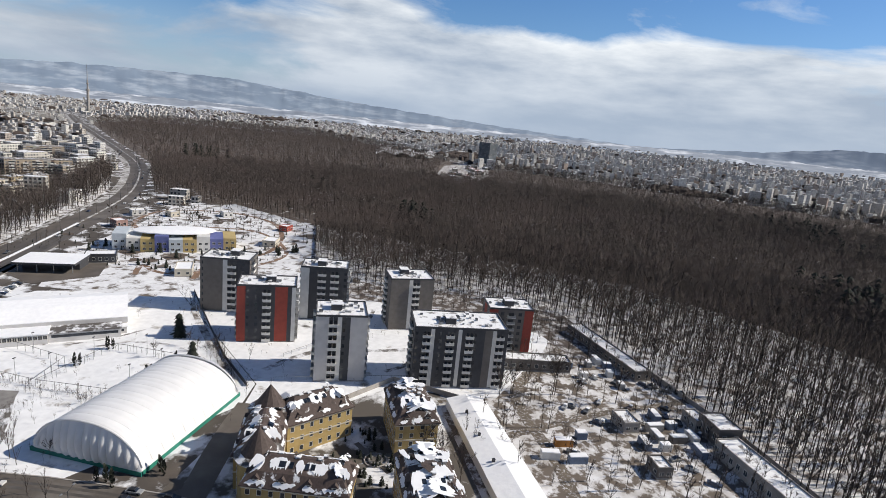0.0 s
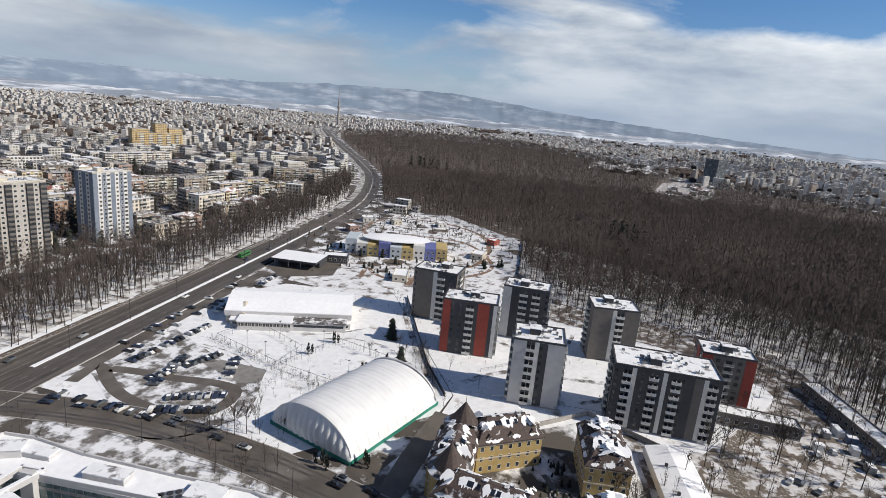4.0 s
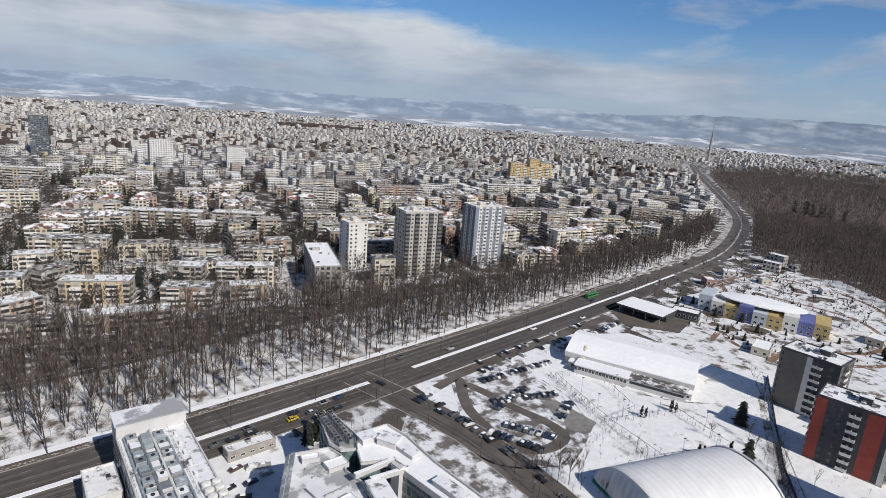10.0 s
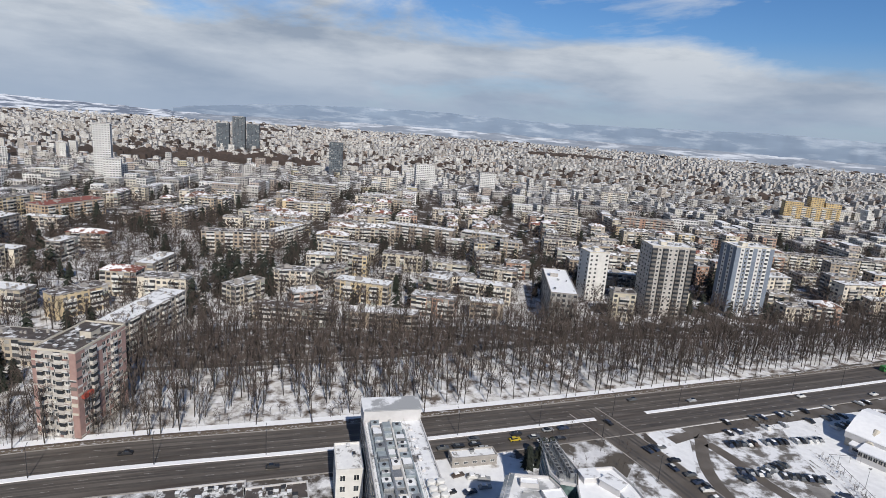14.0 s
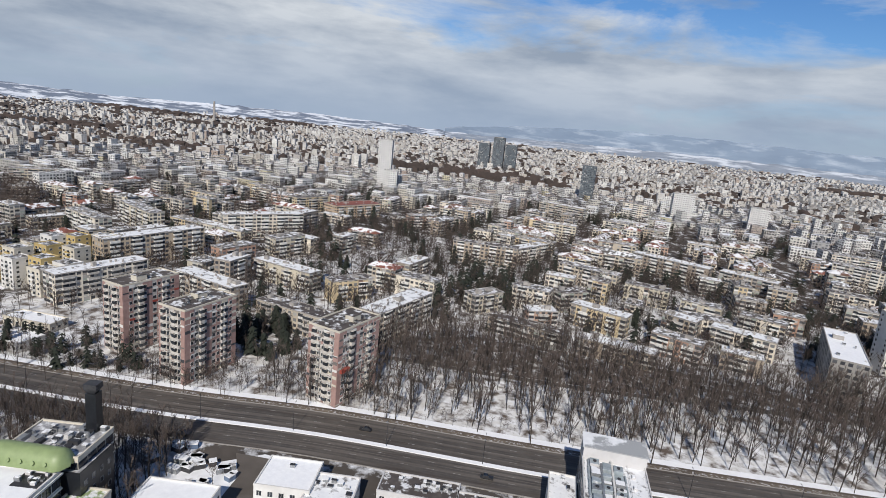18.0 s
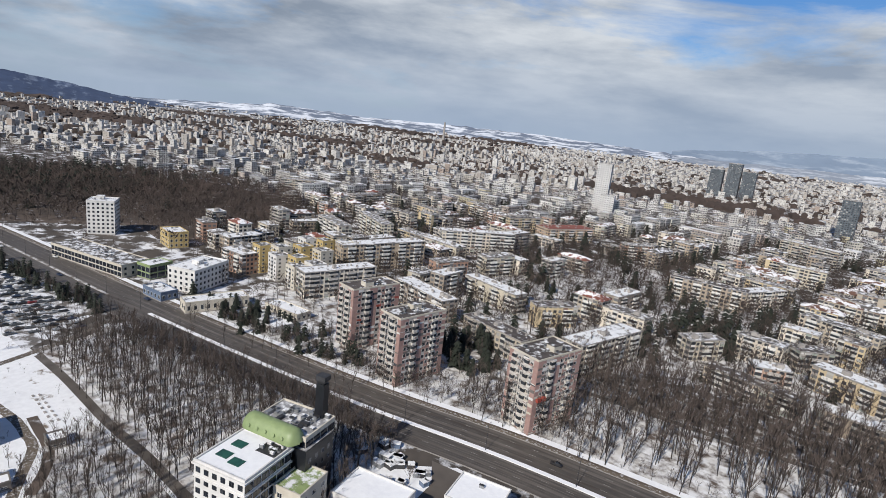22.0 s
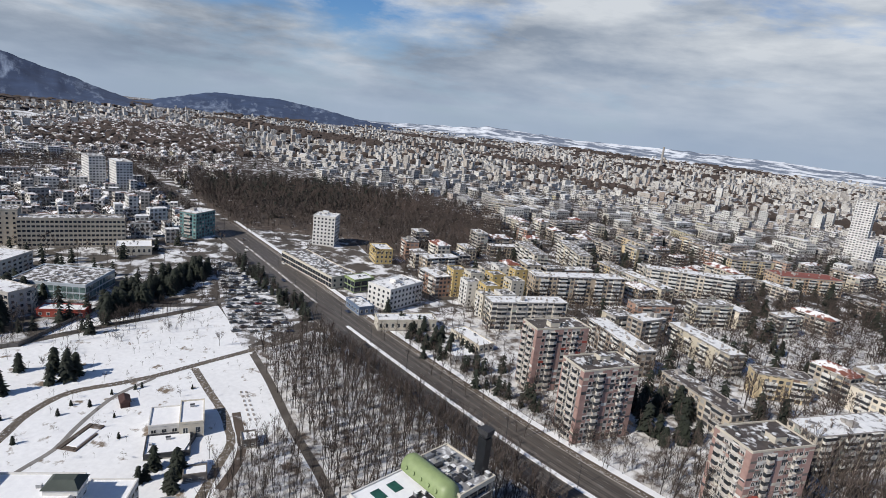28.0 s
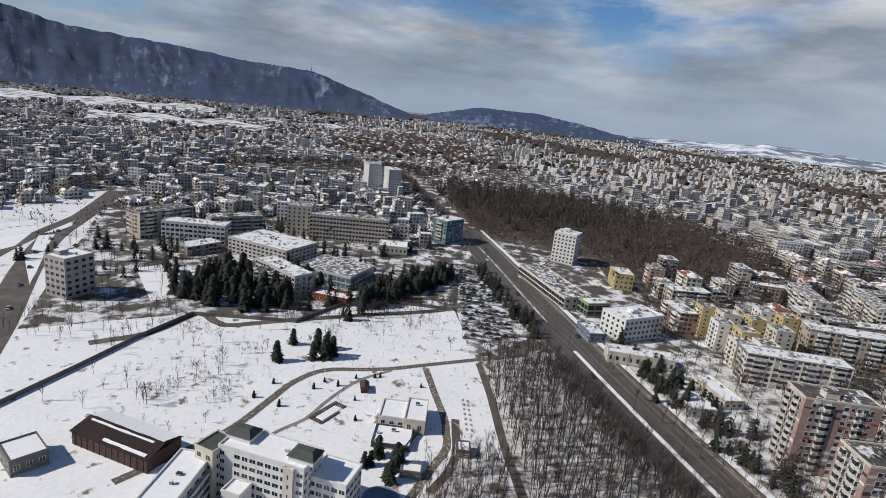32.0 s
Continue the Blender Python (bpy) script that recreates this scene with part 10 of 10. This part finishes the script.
def lamp_model():
    t = thing("street_lamp", pose(0, 0, -60), "tall grey street lamp with two arms", "street lamp", "street lamps")
    bm = bmesh.new()
    tube(bm, (0, 0, 0), (0, 0, 10), 0.14, 0.08, 6)
    part("pole", bm, DARK_METAL, t)
    for s in (-1, 1):
        bm = bmesh.new()
        tube(bm, (0, 0, 9.8), (0, 2.0 * s, 10.4), 0.06, 0.05, 5)
        arm = part("arm", bm, DARK_METAL, t)
        bm = bmesh.new()
        box(bm, -0.14, 0.14, 2.0 * s - 0.35, 2.0 * s + 0.35, 10.34, 10.5)
        part("lamp_head", bm, GREY_METAL, arm)
    return t


def lamps():
    lamp = lamp_model()
    at = 330
    while at < 1900:
        x, y, a = along(BOULEVARD, at)
        copy_thing(lamp, pose(x, y, 0.25, 0, 0, a))
        at += 34
    for at in range(20, 190, 28):
        x, y, a = along(SIDE_ROAD, at)
        k = radians(a - 90)
        copy_thing(lamp, pose(x + math.cos(k) * 8.4, y + math.sin(k) * 8.4, 0, 0, 0, a))


def fence(line, h, m, label, step=3.0, wire=False):
    t = thing("fence", pose(0, 0, 0), label, "fence")
    for (a, b), (c, d) in zip(line, line[1:]):
        bm = bmesh.new()
        u = Vector((c - a, d - b, 0)).normalized()
        n = Vector((-u.y, u.x, 0)) * (0.03 if wire else 0.08)
        v = [bm.verts.new(p) for p in ((a - n.x, b - n.y, 0), (c - n.x, d - n.y, 0), (c + n.x, d + n.y, 0), (a + n.x, b + n.y, 0))]
        if wire:
            for q in v:
                q.co.z = h - 0.12
        w = [bm.verts.new((q.co.x, q.co.y, h)) for q in v]
        bm.faces.new(w)
        for i in range(4):
            bm.faces.new((v[i], v[(i + 1) % 4], w[(i + 1) % 4], w[i]))
        part("panel", bm, m, t)
    total = sum(math.dist(p, q) for p, q in zip(line, line[1:]))
    post = shared(("fence_post", h), lambda b: box(b, -0.06, 0.06, -0.06, 0.06, 0, h + 0.1), [GREY_METAL])
    k = 0.0
    while k < total:
        x, y, a = along(line, k)
        part("post", post, None, t).matrix_basis = pose(x, y, 0, 0, 0, a)
        k += step * 2


def join_hedge(pts, seed):
    r = random.Random(seed)
    VV, FF, SS, MM, off = [], [], [], [], 0
    for x, y in pts:
        V, F, S, M = TREES_FAR[r.randrange(len(TREES_FAR))]
        h = r.uniform(1.4, 2.4)
        W = V * h
        W[:, 0] += x + r.uniform(-0.4, 0.4)
        W[:, 1] += y + r.uniform(-0.4, 0.4)
        W[:, 2] -= 0.35 * h
        VV.append(W), FF.append(F + off), SS.append(S), MM.append(M)
        off += len(V)
    return raw_mesh("hedge", np.concatenate(VV), np.concatenate(FF), np.concatenate(SS), [BARK, TWIG], np.concatenate(MM))


def fences():
    fence([(238, 190), (200, 150.5), (178, 127), (162, 106)], 1.5, DARK_METAL, "dark low wall between park and new blocks", 2.0)
    sheet("ground_bank", [(236, 188), (214, 169.5), (199, 151.5), (178, 128), (162, 107.5), (160, 108.5), (167, 119), (180, 135), (196, 153), (214, 172.5)], 0.11, LITTER, "bank of brown grass and old snow beside the fence")
    fence([(432, 222), (334, 171), (300, 128)], 2.2, GREY_METAL, "metal mesh fence along the forest edge")
    fence([(-168, -158), (-203, -155), (-237, -153), (-272, -148), (-285, -96), (-334, -78), (-342, -20)], 2.0, W_BROWN, "dark brown wall round the snowy meadow")
    fence([(-211.5, -10), (-193, -13.5)], 2.2, W_DARK, "dark retaining wall beside the pavilion")
    fence([(160, 74), (190, 60), (186, 22)], 2.0, CONCRETE, "pale concrete yard wall")
    fence([(258, -32), (206, -66), (150, -95)], 2.2, CONCRETE, "concrete wall along the forest edge")
    sheet("snow_field_campus", [(-275, -148), (-290, -94), (-345, -76), (-440, -40), (-480, -120), (-450, -260), (-370, -300), (-300, -255), (-225, -205)], 0.05, PATCH_FIELD, "snowy ground with paths between campus buildings")
    sheet("snow_field_pitch", [(-323.1, -221.2), (-338.0, -211.4), (-335.5, -177.1), (-315.9, -168.5), (-290.2, -170.0), (-279.5, -178.0)], 0.08, SNOW, "clean snowy pitch beside the conifer grove")
    sheet("snow_island_1", [(-359.0, -323.0), (-400.4, -335.4), (-385.4, -324.9), (-365.2, -319.9)], 0.13, SNOW, "snow-covered traffic island")
    sheet("snow_island_2", [(-323.7, -297.8), (-351.8, -320.4), (-360.5, -315.4), (-324.3, -288.8)], 0.13, SNOW, "snow-covered traffic island")
    sheet("snow_island_3", [(-312.5, -291.8), (-324.9, -288.0), (-291.2, -261.2), (-272.8, -247.3)], 0.13, SNOW, "snow-covered traffic island")
    sheet("snow_island_4", [(-337.1, -336.1), (-354.6, -329.1), (-325.1, -311.8), (-314.7, -311.7)], 0.13, SNOW, "snow-covered traffic island")
    sheet("snow_field_clearing", CLEARING, 0.06, PAYARD, "snowy clearing within the forest")
    sheet("snow_field_castle", [(104, 92), (150, 96), (185, 60), (186, 20), (110, 5), (100, 40)], 0.04, PATCH_FIELD, "snowy courtyard ground with dark paths")
    for k, line in enumerate(([(129, 207), (130, 189), (131, 167), (132, 140)], [(126, 209), (127, 186), (128, 150)], [(172, 110), (190, 170)])):
        t = thing("hedge", pose(0, 0, 0), "low bare brown hedge beside snowy courts", "hedge", "hedges")
        pts = [along(line, d + 0.01)[:2] for d in range(0, int(sum(math.dist(p, q) for p, q in zip(line, line[1:]))), 2)]
        me = join_hedge(pts, 40 + k)
        part("foliage", me, None, t)


PATCH_FIELD = mat("patchy_field", (0.78, 0.79, 0.81), (0.6, 0.6, 0.62), 0.85, 0.3, spots=(0.09, 0.078, 0.066), spot_scale=0.07, spot_at=0.48, spot_soft=0.05)


def paths():
    ribbon("path_meadow", smooth_line([(-150, -93), (-183, -77), (-208, -72.5), (-226, -70), (-241, -62), (-248.2, -46.4), (-254.2, -34.3), (-264.1, -20.2), (-279.3, 1.7), (-287.8, 13.1), (-301.9, 27.4), (-313, 38.5)], 4), 1.7, 1.7, 0.07, MUD, "muddy path across the snow meadow")
    ribbon("path_meadow_loop", smooth_line([(-260.5, -19.7), (-238.8, -11.0), (-221.3, -3.6), (-211.0, -1.1), (-201.5, 0.8), (-187.3, -2.3), (-173.3, -5.2), (-160, -8)], 4), 1.8, 1.3, 0.08, MUD, "muddy path loop")
    ribbon("path_meadow_inner", smooth_line([(-180, -64), (-191.3, -59.6), (-202.2, -53.7), (-212.7, -51.9), (-225.8, -49.0), (-239.1, -44.1), (-252.5, -33.9)], 4), 0.9, 0.9, 0.08, PAVING_BARE, "narrow trodden path")
    for off in (-0.75, 0.75):
        ribbon("path_meadow_rut", smooth_line([(-150, -93), (-183, -77), (-208, -72.5), (-226, -70), (-241, -62), (-248.2, -46.4), (-254.2, -34.3), (-264.1, -20.2), (-279.3, 1.7), (-287.8, 13.1), (-301.9, 27.4), (-313, 38.5)], 4), 0.3 + off, 0.3 - off, 0.085, ASPHALT, "wet wheel rut in the meadow path")
    ribbon("path_carpark_loop", smooth_line([(-299.4, 16.4), (-306.7, 10.7), (-314.5, 14.3), (-320.2, 25.8), (-312.2, 31.5), (-304.4, 25.6), (-299.4, 16.4)], 2), 1.6, 1.6, 0.12, ASPHALT, "oval turning loop at the car park's gate")
    sheet("ground_brush_wood", BRUSH_WOOD, 0.055, LITTER, "snowy floor of a brushy young wood")
    ribbon("ground_dirt_bank", smooth_line([(-222, 1), (-211, 3), (-200, 5), (-188, 4), (-176, 0)], 4), 1.6, 1.6, 0.09, LITTER_DARK, "bank of brown soil beside the path")
    ribbon("path_wood", smooth_line([(-276, 4), (-245.4, 13), (-209, 22), (-182, 30.3), (-158.6, 36), (-130, 44)], 6), 1.7, 1.7, 0.09, ASPHALT, "dark path through the small wood")
    ribbon("path_sport", smooth_line([(70, 210), (82, 212), (80, 194), (78, 178), (86, 158), (96, 148), (106, 152), (122, 168)], 4), 3, 3, 0.08, PAVING, "curving driveway of the car park")
    sheet("path_carpark", [(84, 214), (106, 227), (122, 227), (120, 198), (119, 168), (110, 160), (91, 152), (80, 167), (80, 197)], 0.07, PAVING, "grey car park with snow between cars")
    sheet("path_carpark_west", [(-282, -1), (-322, 30), (-430, -6), (-440, -32), (-340, -17)], 0.07, PAVING, "large car park with snow between rows")
    sheet("path_petrol", [(214, 296), (250, 308), (268, 272), (232, 246), (206, 262)], 0.08, ASPHALT, "asphalt forecourt of the petrol station")
    ribbon("path_play", smooth_line([(255, 205), (285, 215), (330, 205), (380, 225), (420, 260), (430, 310), (400, 350), (350, 335), (325, 305)], 6), 1.9, 1.9, 0.08, BRICK_PATH, "curving park path")
    ribbon("path_play_inner", smooth_line([(245, 235), (262, 245), (255, 225), (280, 200), (320, 190), (350, 205), (380, 250), (360, 300)], 6), 1.6, 1.6, 0.09, BRICK_PATH, "curving park path of pale paving")
    ribbon("road_ring", RING_ROAD, 8, 8, 0.08, ASPHALT, "curving asphalt road along the meadow")
    ribbon("road_ring_branch", smooth_line([(-205, -202), (-240, -250), (-272, -285), (-320, -312), (-432, -350)], 8), 5, 5, 0.09, ASPHALT, "asphalt branch of the road")
    ribbon("road_yard", smooth_line([(140, -14), (165, -4), (186, 8), (205, 14), (240, 6), (280, -6)], 6), 2.2, 2.2, 0.08, MUD, "muddy yard road")
    ribbon("road_yard_lower", smooth_line([(170, 12), (200, -18), (222, -46), (232, -58)], 6), 1.7, 1.7, 0.09, MUD, "muddy yard track")
    sheet("snow_field_forecourt", [(44, 158), (60, 193), (66, 184), (79, 152), (85, 122), (90, 88), (92, 66), (79, 66), (76, 90), (66, 112), (56, 132), (50, 148)], 0.06, PAVING, "paved forecourt with patches of snow beside the side road")
    sheet("snow_field_corner", [(14, 166), (24, 196), (38, 212), (58, 196), (42, 159), (30, 158)], 0.065, PATCH_FIELD, "snowy corner with cleared paths beside the crossing")
    for k, (x, y, a) in enumerate(((-232, -96, 30), (-240, -120, 15), (-216, -70, 50), (-262, -112, 20), (-200, -128, 10), (-290, -52, 40))):
        c, s = math.cos(radians(a)), math.sin(radians(a))
        ribbon("path_ski_track_%d" % (k + 1), smooth_line([(x + c * u - s * v, y + s * u + c * v) for u, v in ((-26, -3), (-12, 2), (0, 0), (13, -3), (27, 2))], 4), 0.35, 0.35, 0.06, SNOW_TRODDEN, "faint trodden track across the snow")
    sheet("snow_field_office", [(-2, 182), (-25, 172), (-10, 150), (5, 146), (14, 160), (30, 176)], 0.06, SNOW_TRODDEN, "snowy forecourt between offices")
    sheet("path_yard_drive", [(-137.5, 112.5), (-131, 115.5), (-124, 118.5), (-119, 111), (-114, 100), (-118, 94), (-123, 96), (-127, 105)], 0.085, ASPHALT, "wet asphalt drive into the yard")
    sheet("snow_field_low", [(-130, 118), (-112, 124), (-98, 100), (-118, 84), (-146, 92)], 0.06, SNOW_TRODDEN, "snowy yard beside the boulevard")
    for off in (4.2, 8.0, 11.6, -4.2, -8.0):
        bm = bmesh.new()
        at = 380
        while at < 1270:
            x, y, a = along(BOULEVARD, at)
            k = radians(a)
            c, s = math.cos(k), math.sin(k)
            px, py = x - s * off, y + c * off
            bm.faces.new([bm.verts.new((px + c * u - s * v, py + s * u + c * v, 0.095)) for u, v in ((0, -0.09), (2.6, -0.09), (2.6, 0.09), (0, 0.09))])
            at += 9
        setting("trim_lane_marks", bm, PAINT_WHITE, "worn white lane dashes")


def courts():
    """Wire fences round two snowy tennis courts, with tall floodlight posts."""
    for line in ([(129, 206), (150, 208), (148, 173), (131, 167), (129, 206)], [(131, 166), (165, 168), (168, 141), (136, 141), (131, 166)]):
        fence(line, 3.0, DARK_METAL, "tall wire fence round a snowy tennis court", 2.0, True)
    post = None
    for x, y in ((133, 190), (150, 190), (140, 170), (157, 169), (145, 141), (160, 141), (168, 155), (132, 176)):
        t = thing("floodlight_post", pose(x, y, 0), "slim grey floodlight post beside the courts", "lamp post", "floodlight posts")
        part("pole", shared("flood_pole", lambda b: tube(b, (0, 0, 0), (0, 0, 8), 0.1, 0.06, 5), [GREY_METAL]), None, t)
        part("lamp_head", shared("flood_head", lambda b: box(b, -0.5, 0.5, -0.15, 0.15, 7.9, 8.2), [DARK_METAL]), None, t)
    for k, (line, wd) in enumerate((([(122, 205), (126, 190), (124, 172), (117, 160), (104, 150)], 0.35), ([(120, 205), (123.5, 190), (121.8, 173), (115, 162), (102, 152)], 0.35), ([(70, 160), (78, 150), (92, 146), (106, 150)], 0.4), ([(160, 180), (175, 165), (178, 150), (172, 128)], 0.7), ([(152, 208), (158, 190), (172, 178), (190, 172)], 0.6))):
        ribbon("path_track_%d" % (k + 1), smooth_line(line, 3), wd, wd, 0.09, PAVING, "trodden track in the snow")
    # wheel tracks, darker and lighter, along the lanes of the boulevard
    for k, off in enumerate((2.4, 4.9, 6.1, 8.8, 9.9, 12.6, -2.6, -4.9, -6.2, -8.8, -9.9)):
        ribbon("road_wheel_track_%d" % (k + 1), [p for p in BOULEVARD if -570 < p[0] < 300], off + 0.45, 0.45 - off, 0.088 + 0.0004 * (k % 3), TRACK, "dark wet wheel track on the boulevard")
    for k, off in enumerate((2.2, 4.2, -2.2, -4.2)):
        ribbon("road_side_track_%d" % (k + 1), SIDE_ROAD, off + 0.5, 0.5 - off, 0.098, TRACK, "wet wheel track on the side road")
    ribbon("road_shoulder", [p for p in BOULEVARD if -570 < p[0] < 270], 17.4, -15.5, 0.125, MUD, "muddy shoulder of the boulevard")
    ribbon("road_carpark_loop", smooth_line([(72, 206), (84, 213), (81, 197), (80, 184), (84, 166), (90, 157), (100, 156), (109, 162), (107, 172), (98, 186), (92, 198), (86, 207)], 3), 2.4, 2.4, 0.1, ASPHALT, "asphalt loop through the car park")
    ribbon("road_carpark_strip", smooth_line([(80, 214), (110, 229), (140, 244), (170, 259), (205, 276)], 6), 3.2, 3.2, 0.095, ASPHALT, "asphalt service strip beside the boulevard")
    ribbon("path_forecourt", smooth_line([(60, 190), (76, 172), (84, 140), (88, 110), (92, 70)], 5), 1.6, 1.2, 0.085, LITTER_THICK, "verge of brown hedge and snow between office and side road")
    ribbon("road_meadow", smooth_line([(-225, -168), (-245, -152), (-275, -146), (-267, -127), (-281, -108), (-309, -70), (-346, -21), (-390, -12)], 6), 2.6, 2.6, 0.1, ASPHALT, "dark lane round the snow meadow")


BRICK_PATH = mat("brown_brick_path", (0.24, 0.15, 0.1), (0.14, 0.09, 0.065), 0.9, 0.5, spots=(0.7, 0.7, 0.72), spot_scale=0.2, spot_at=0.6, spot_soft=0.05)
def courtyard():
    """The garden in the court of the ochre residence, and the paths between the new blocks."""
    r = random.Random(88)
    t = thing("fountain", pose(139.5, 46.5, 0), "round stone fountain in a snowy court", "fountain")
    for k, (r0, h) in enumerate(((3.4, 0.5), (2.0, 0.8))):
        bm = bmesh.new()
        for i in range(20):
            g0, g1 = math.tau * i / 20, math.tau * (i + 1) / 20
            tube(bm, (math.cos(g0) * r0, math.sin(g0) * r0, h / 2), (math.cos(g1) * r0, math.sin(g1) * r0, h / 2), h / 2, h / 2, 5)
        part("rim" if k == 0 else "inner_rim", bm, CONCRETE, t)
    ribbon("path_court", [(139.5 - 10, 46.5 + 6), (139.5 - 4, 46.5 + 2), (139.5 + 4, 46.5 - 3), (139.5 + 12, 46.5 - 9)], 1.2, 1.2, 0.09, ASPHALT, "dark wet path across the court")
    ribbon("path_court_cross", [(139.5 + 6, 46.5 + 9), (139.5 + 2, 46.5 + 3), (139.5 - 4, 46.5 - 6)], 0.9, 0.9, 0.094, ASPHALT, "dark wet path across the court")
    pts = [(139.5 + r.uniform(-13, 13), 46.5 + r.uniform(-9, 13)) for _ in range(46)]
    plant("court_shrubs", FIRS_FAR, pts, [r.uniform(1.2, 3.4) for _ in pts], r, [BARK, FIR], "dark evergreen shrubs in the court garden", "shrubs")
    for k, (line, wd) in enumerate((([(176, 108), (190, 104), (204, 96), (214, 76), (226, 58)], 1.6), ([(204, 96), (222, 104), (224, 126), (232, 140)], 1.2), ([(196, 66), (208, 60), (228, 62), (236, 50)], 1.2), ([(214, 150), (222, 138), (232, 138), (256, 140)], 1.2), ([(226, 88), (238, 92), (262, 98)], 1.0))):
        ribbon("path_blocks_%d" % (k + 1), smooth_line(line, 4), wd, wd, 0.1, PAVING, "cleared paved path between the new blocks")
    pts = [(r.uniform(172, 275), r.uniform(35, 150)) for _ in range(130)]
    plant("block_shrubs", TREES_DOME, pts, [r.uniform(0.8, 2.6) for _ in pts], r, [BARK, TWIG_FAR], "low bare shrubs in the yards of the new blocks", "shrubs")
    fence([(170, 100), (186, 72), (176, 66)], 1.6, GREY_METAL, "light metal fence of a new block's yard", 2.0, True)
    fence([(186, 72), (196, 52), (206, 62)], 1.6, GREY_METAL, "light metal fence of a new block's yard", 2.0, True)
    fence([(190, 108), (212, 100)], 1.6, GREY_METAL, "light metal fence of a new block's yard", 2.0, True)


TRACK = mat("wheel_track", (0.06, 0.053, 0.048), (0.1, 0.09, 0.08), 0.55, 0.2)
paths()
courts()
fences()
courtyard()
traffic()
lamps()


def bus():
    """A green city bus in the far lanes."""
    t = thing("bus", pose(214, 311.5, 0.1, 0, 0, 27), "bright green city bus on the boulevard", "bus")
    bm = bmesh.new()
    ring_stack(bm, [(-6, 6, -1.25, 1.25, 0.4, 0), (-6, 6, -1.25, 1.25, 1.4, 0), (-5.95, 5.95, -1.2, 1.2, 2.9, 0), (-5.8, 5.8, -1.05, 1.05, 3.1, 0)])
    part("body", bm, BUS_GREEN, t)
    for s in (-1, 1):
        for k in range(7):
            bm = bmesh.new()
            box(bm, -5.4 + 1.55 * k, -4.1 + 1.55 * k, s * 1.27 - 0.02, s * 1.27 + 0.02, 1.5, 2.6)
            part("window", bm, GLASS_DARK, t)
        for x in (-3.8, 3.9):
            part("wheel", shared("bus_wheel", lambda b: tube(b, (0, -0.14, 0), (0, 0.14, 0), 0.48, 0.48, 12), [RUBBER]), None, t).location = (x, s * 1.1, 0.48)


BUS_GREEN = mat("bus_green", (0.06, 0.24, 0.07), (0.05, 0.19, 0.06), 0.4, 1.0)
bus()


def ridge_mast():
    t = thing("mast", pose(-3574, -1510, 214), "slim television mast on the mountain ridge", "mast")
    bm = bmesh.new()
    tube(bm, (0, 0, -20), (0, 0, 30), 3.6, 2.6, 8)
    part("tower", bm, CONCRETE, t)
    bm = bmesh.new()
    tube(bm, (0, 0, 30), (0, 0, 57), 1.6, 0.6, 6)
    part("aerial", bm, GREY_METAL, t)


ridge_mast()
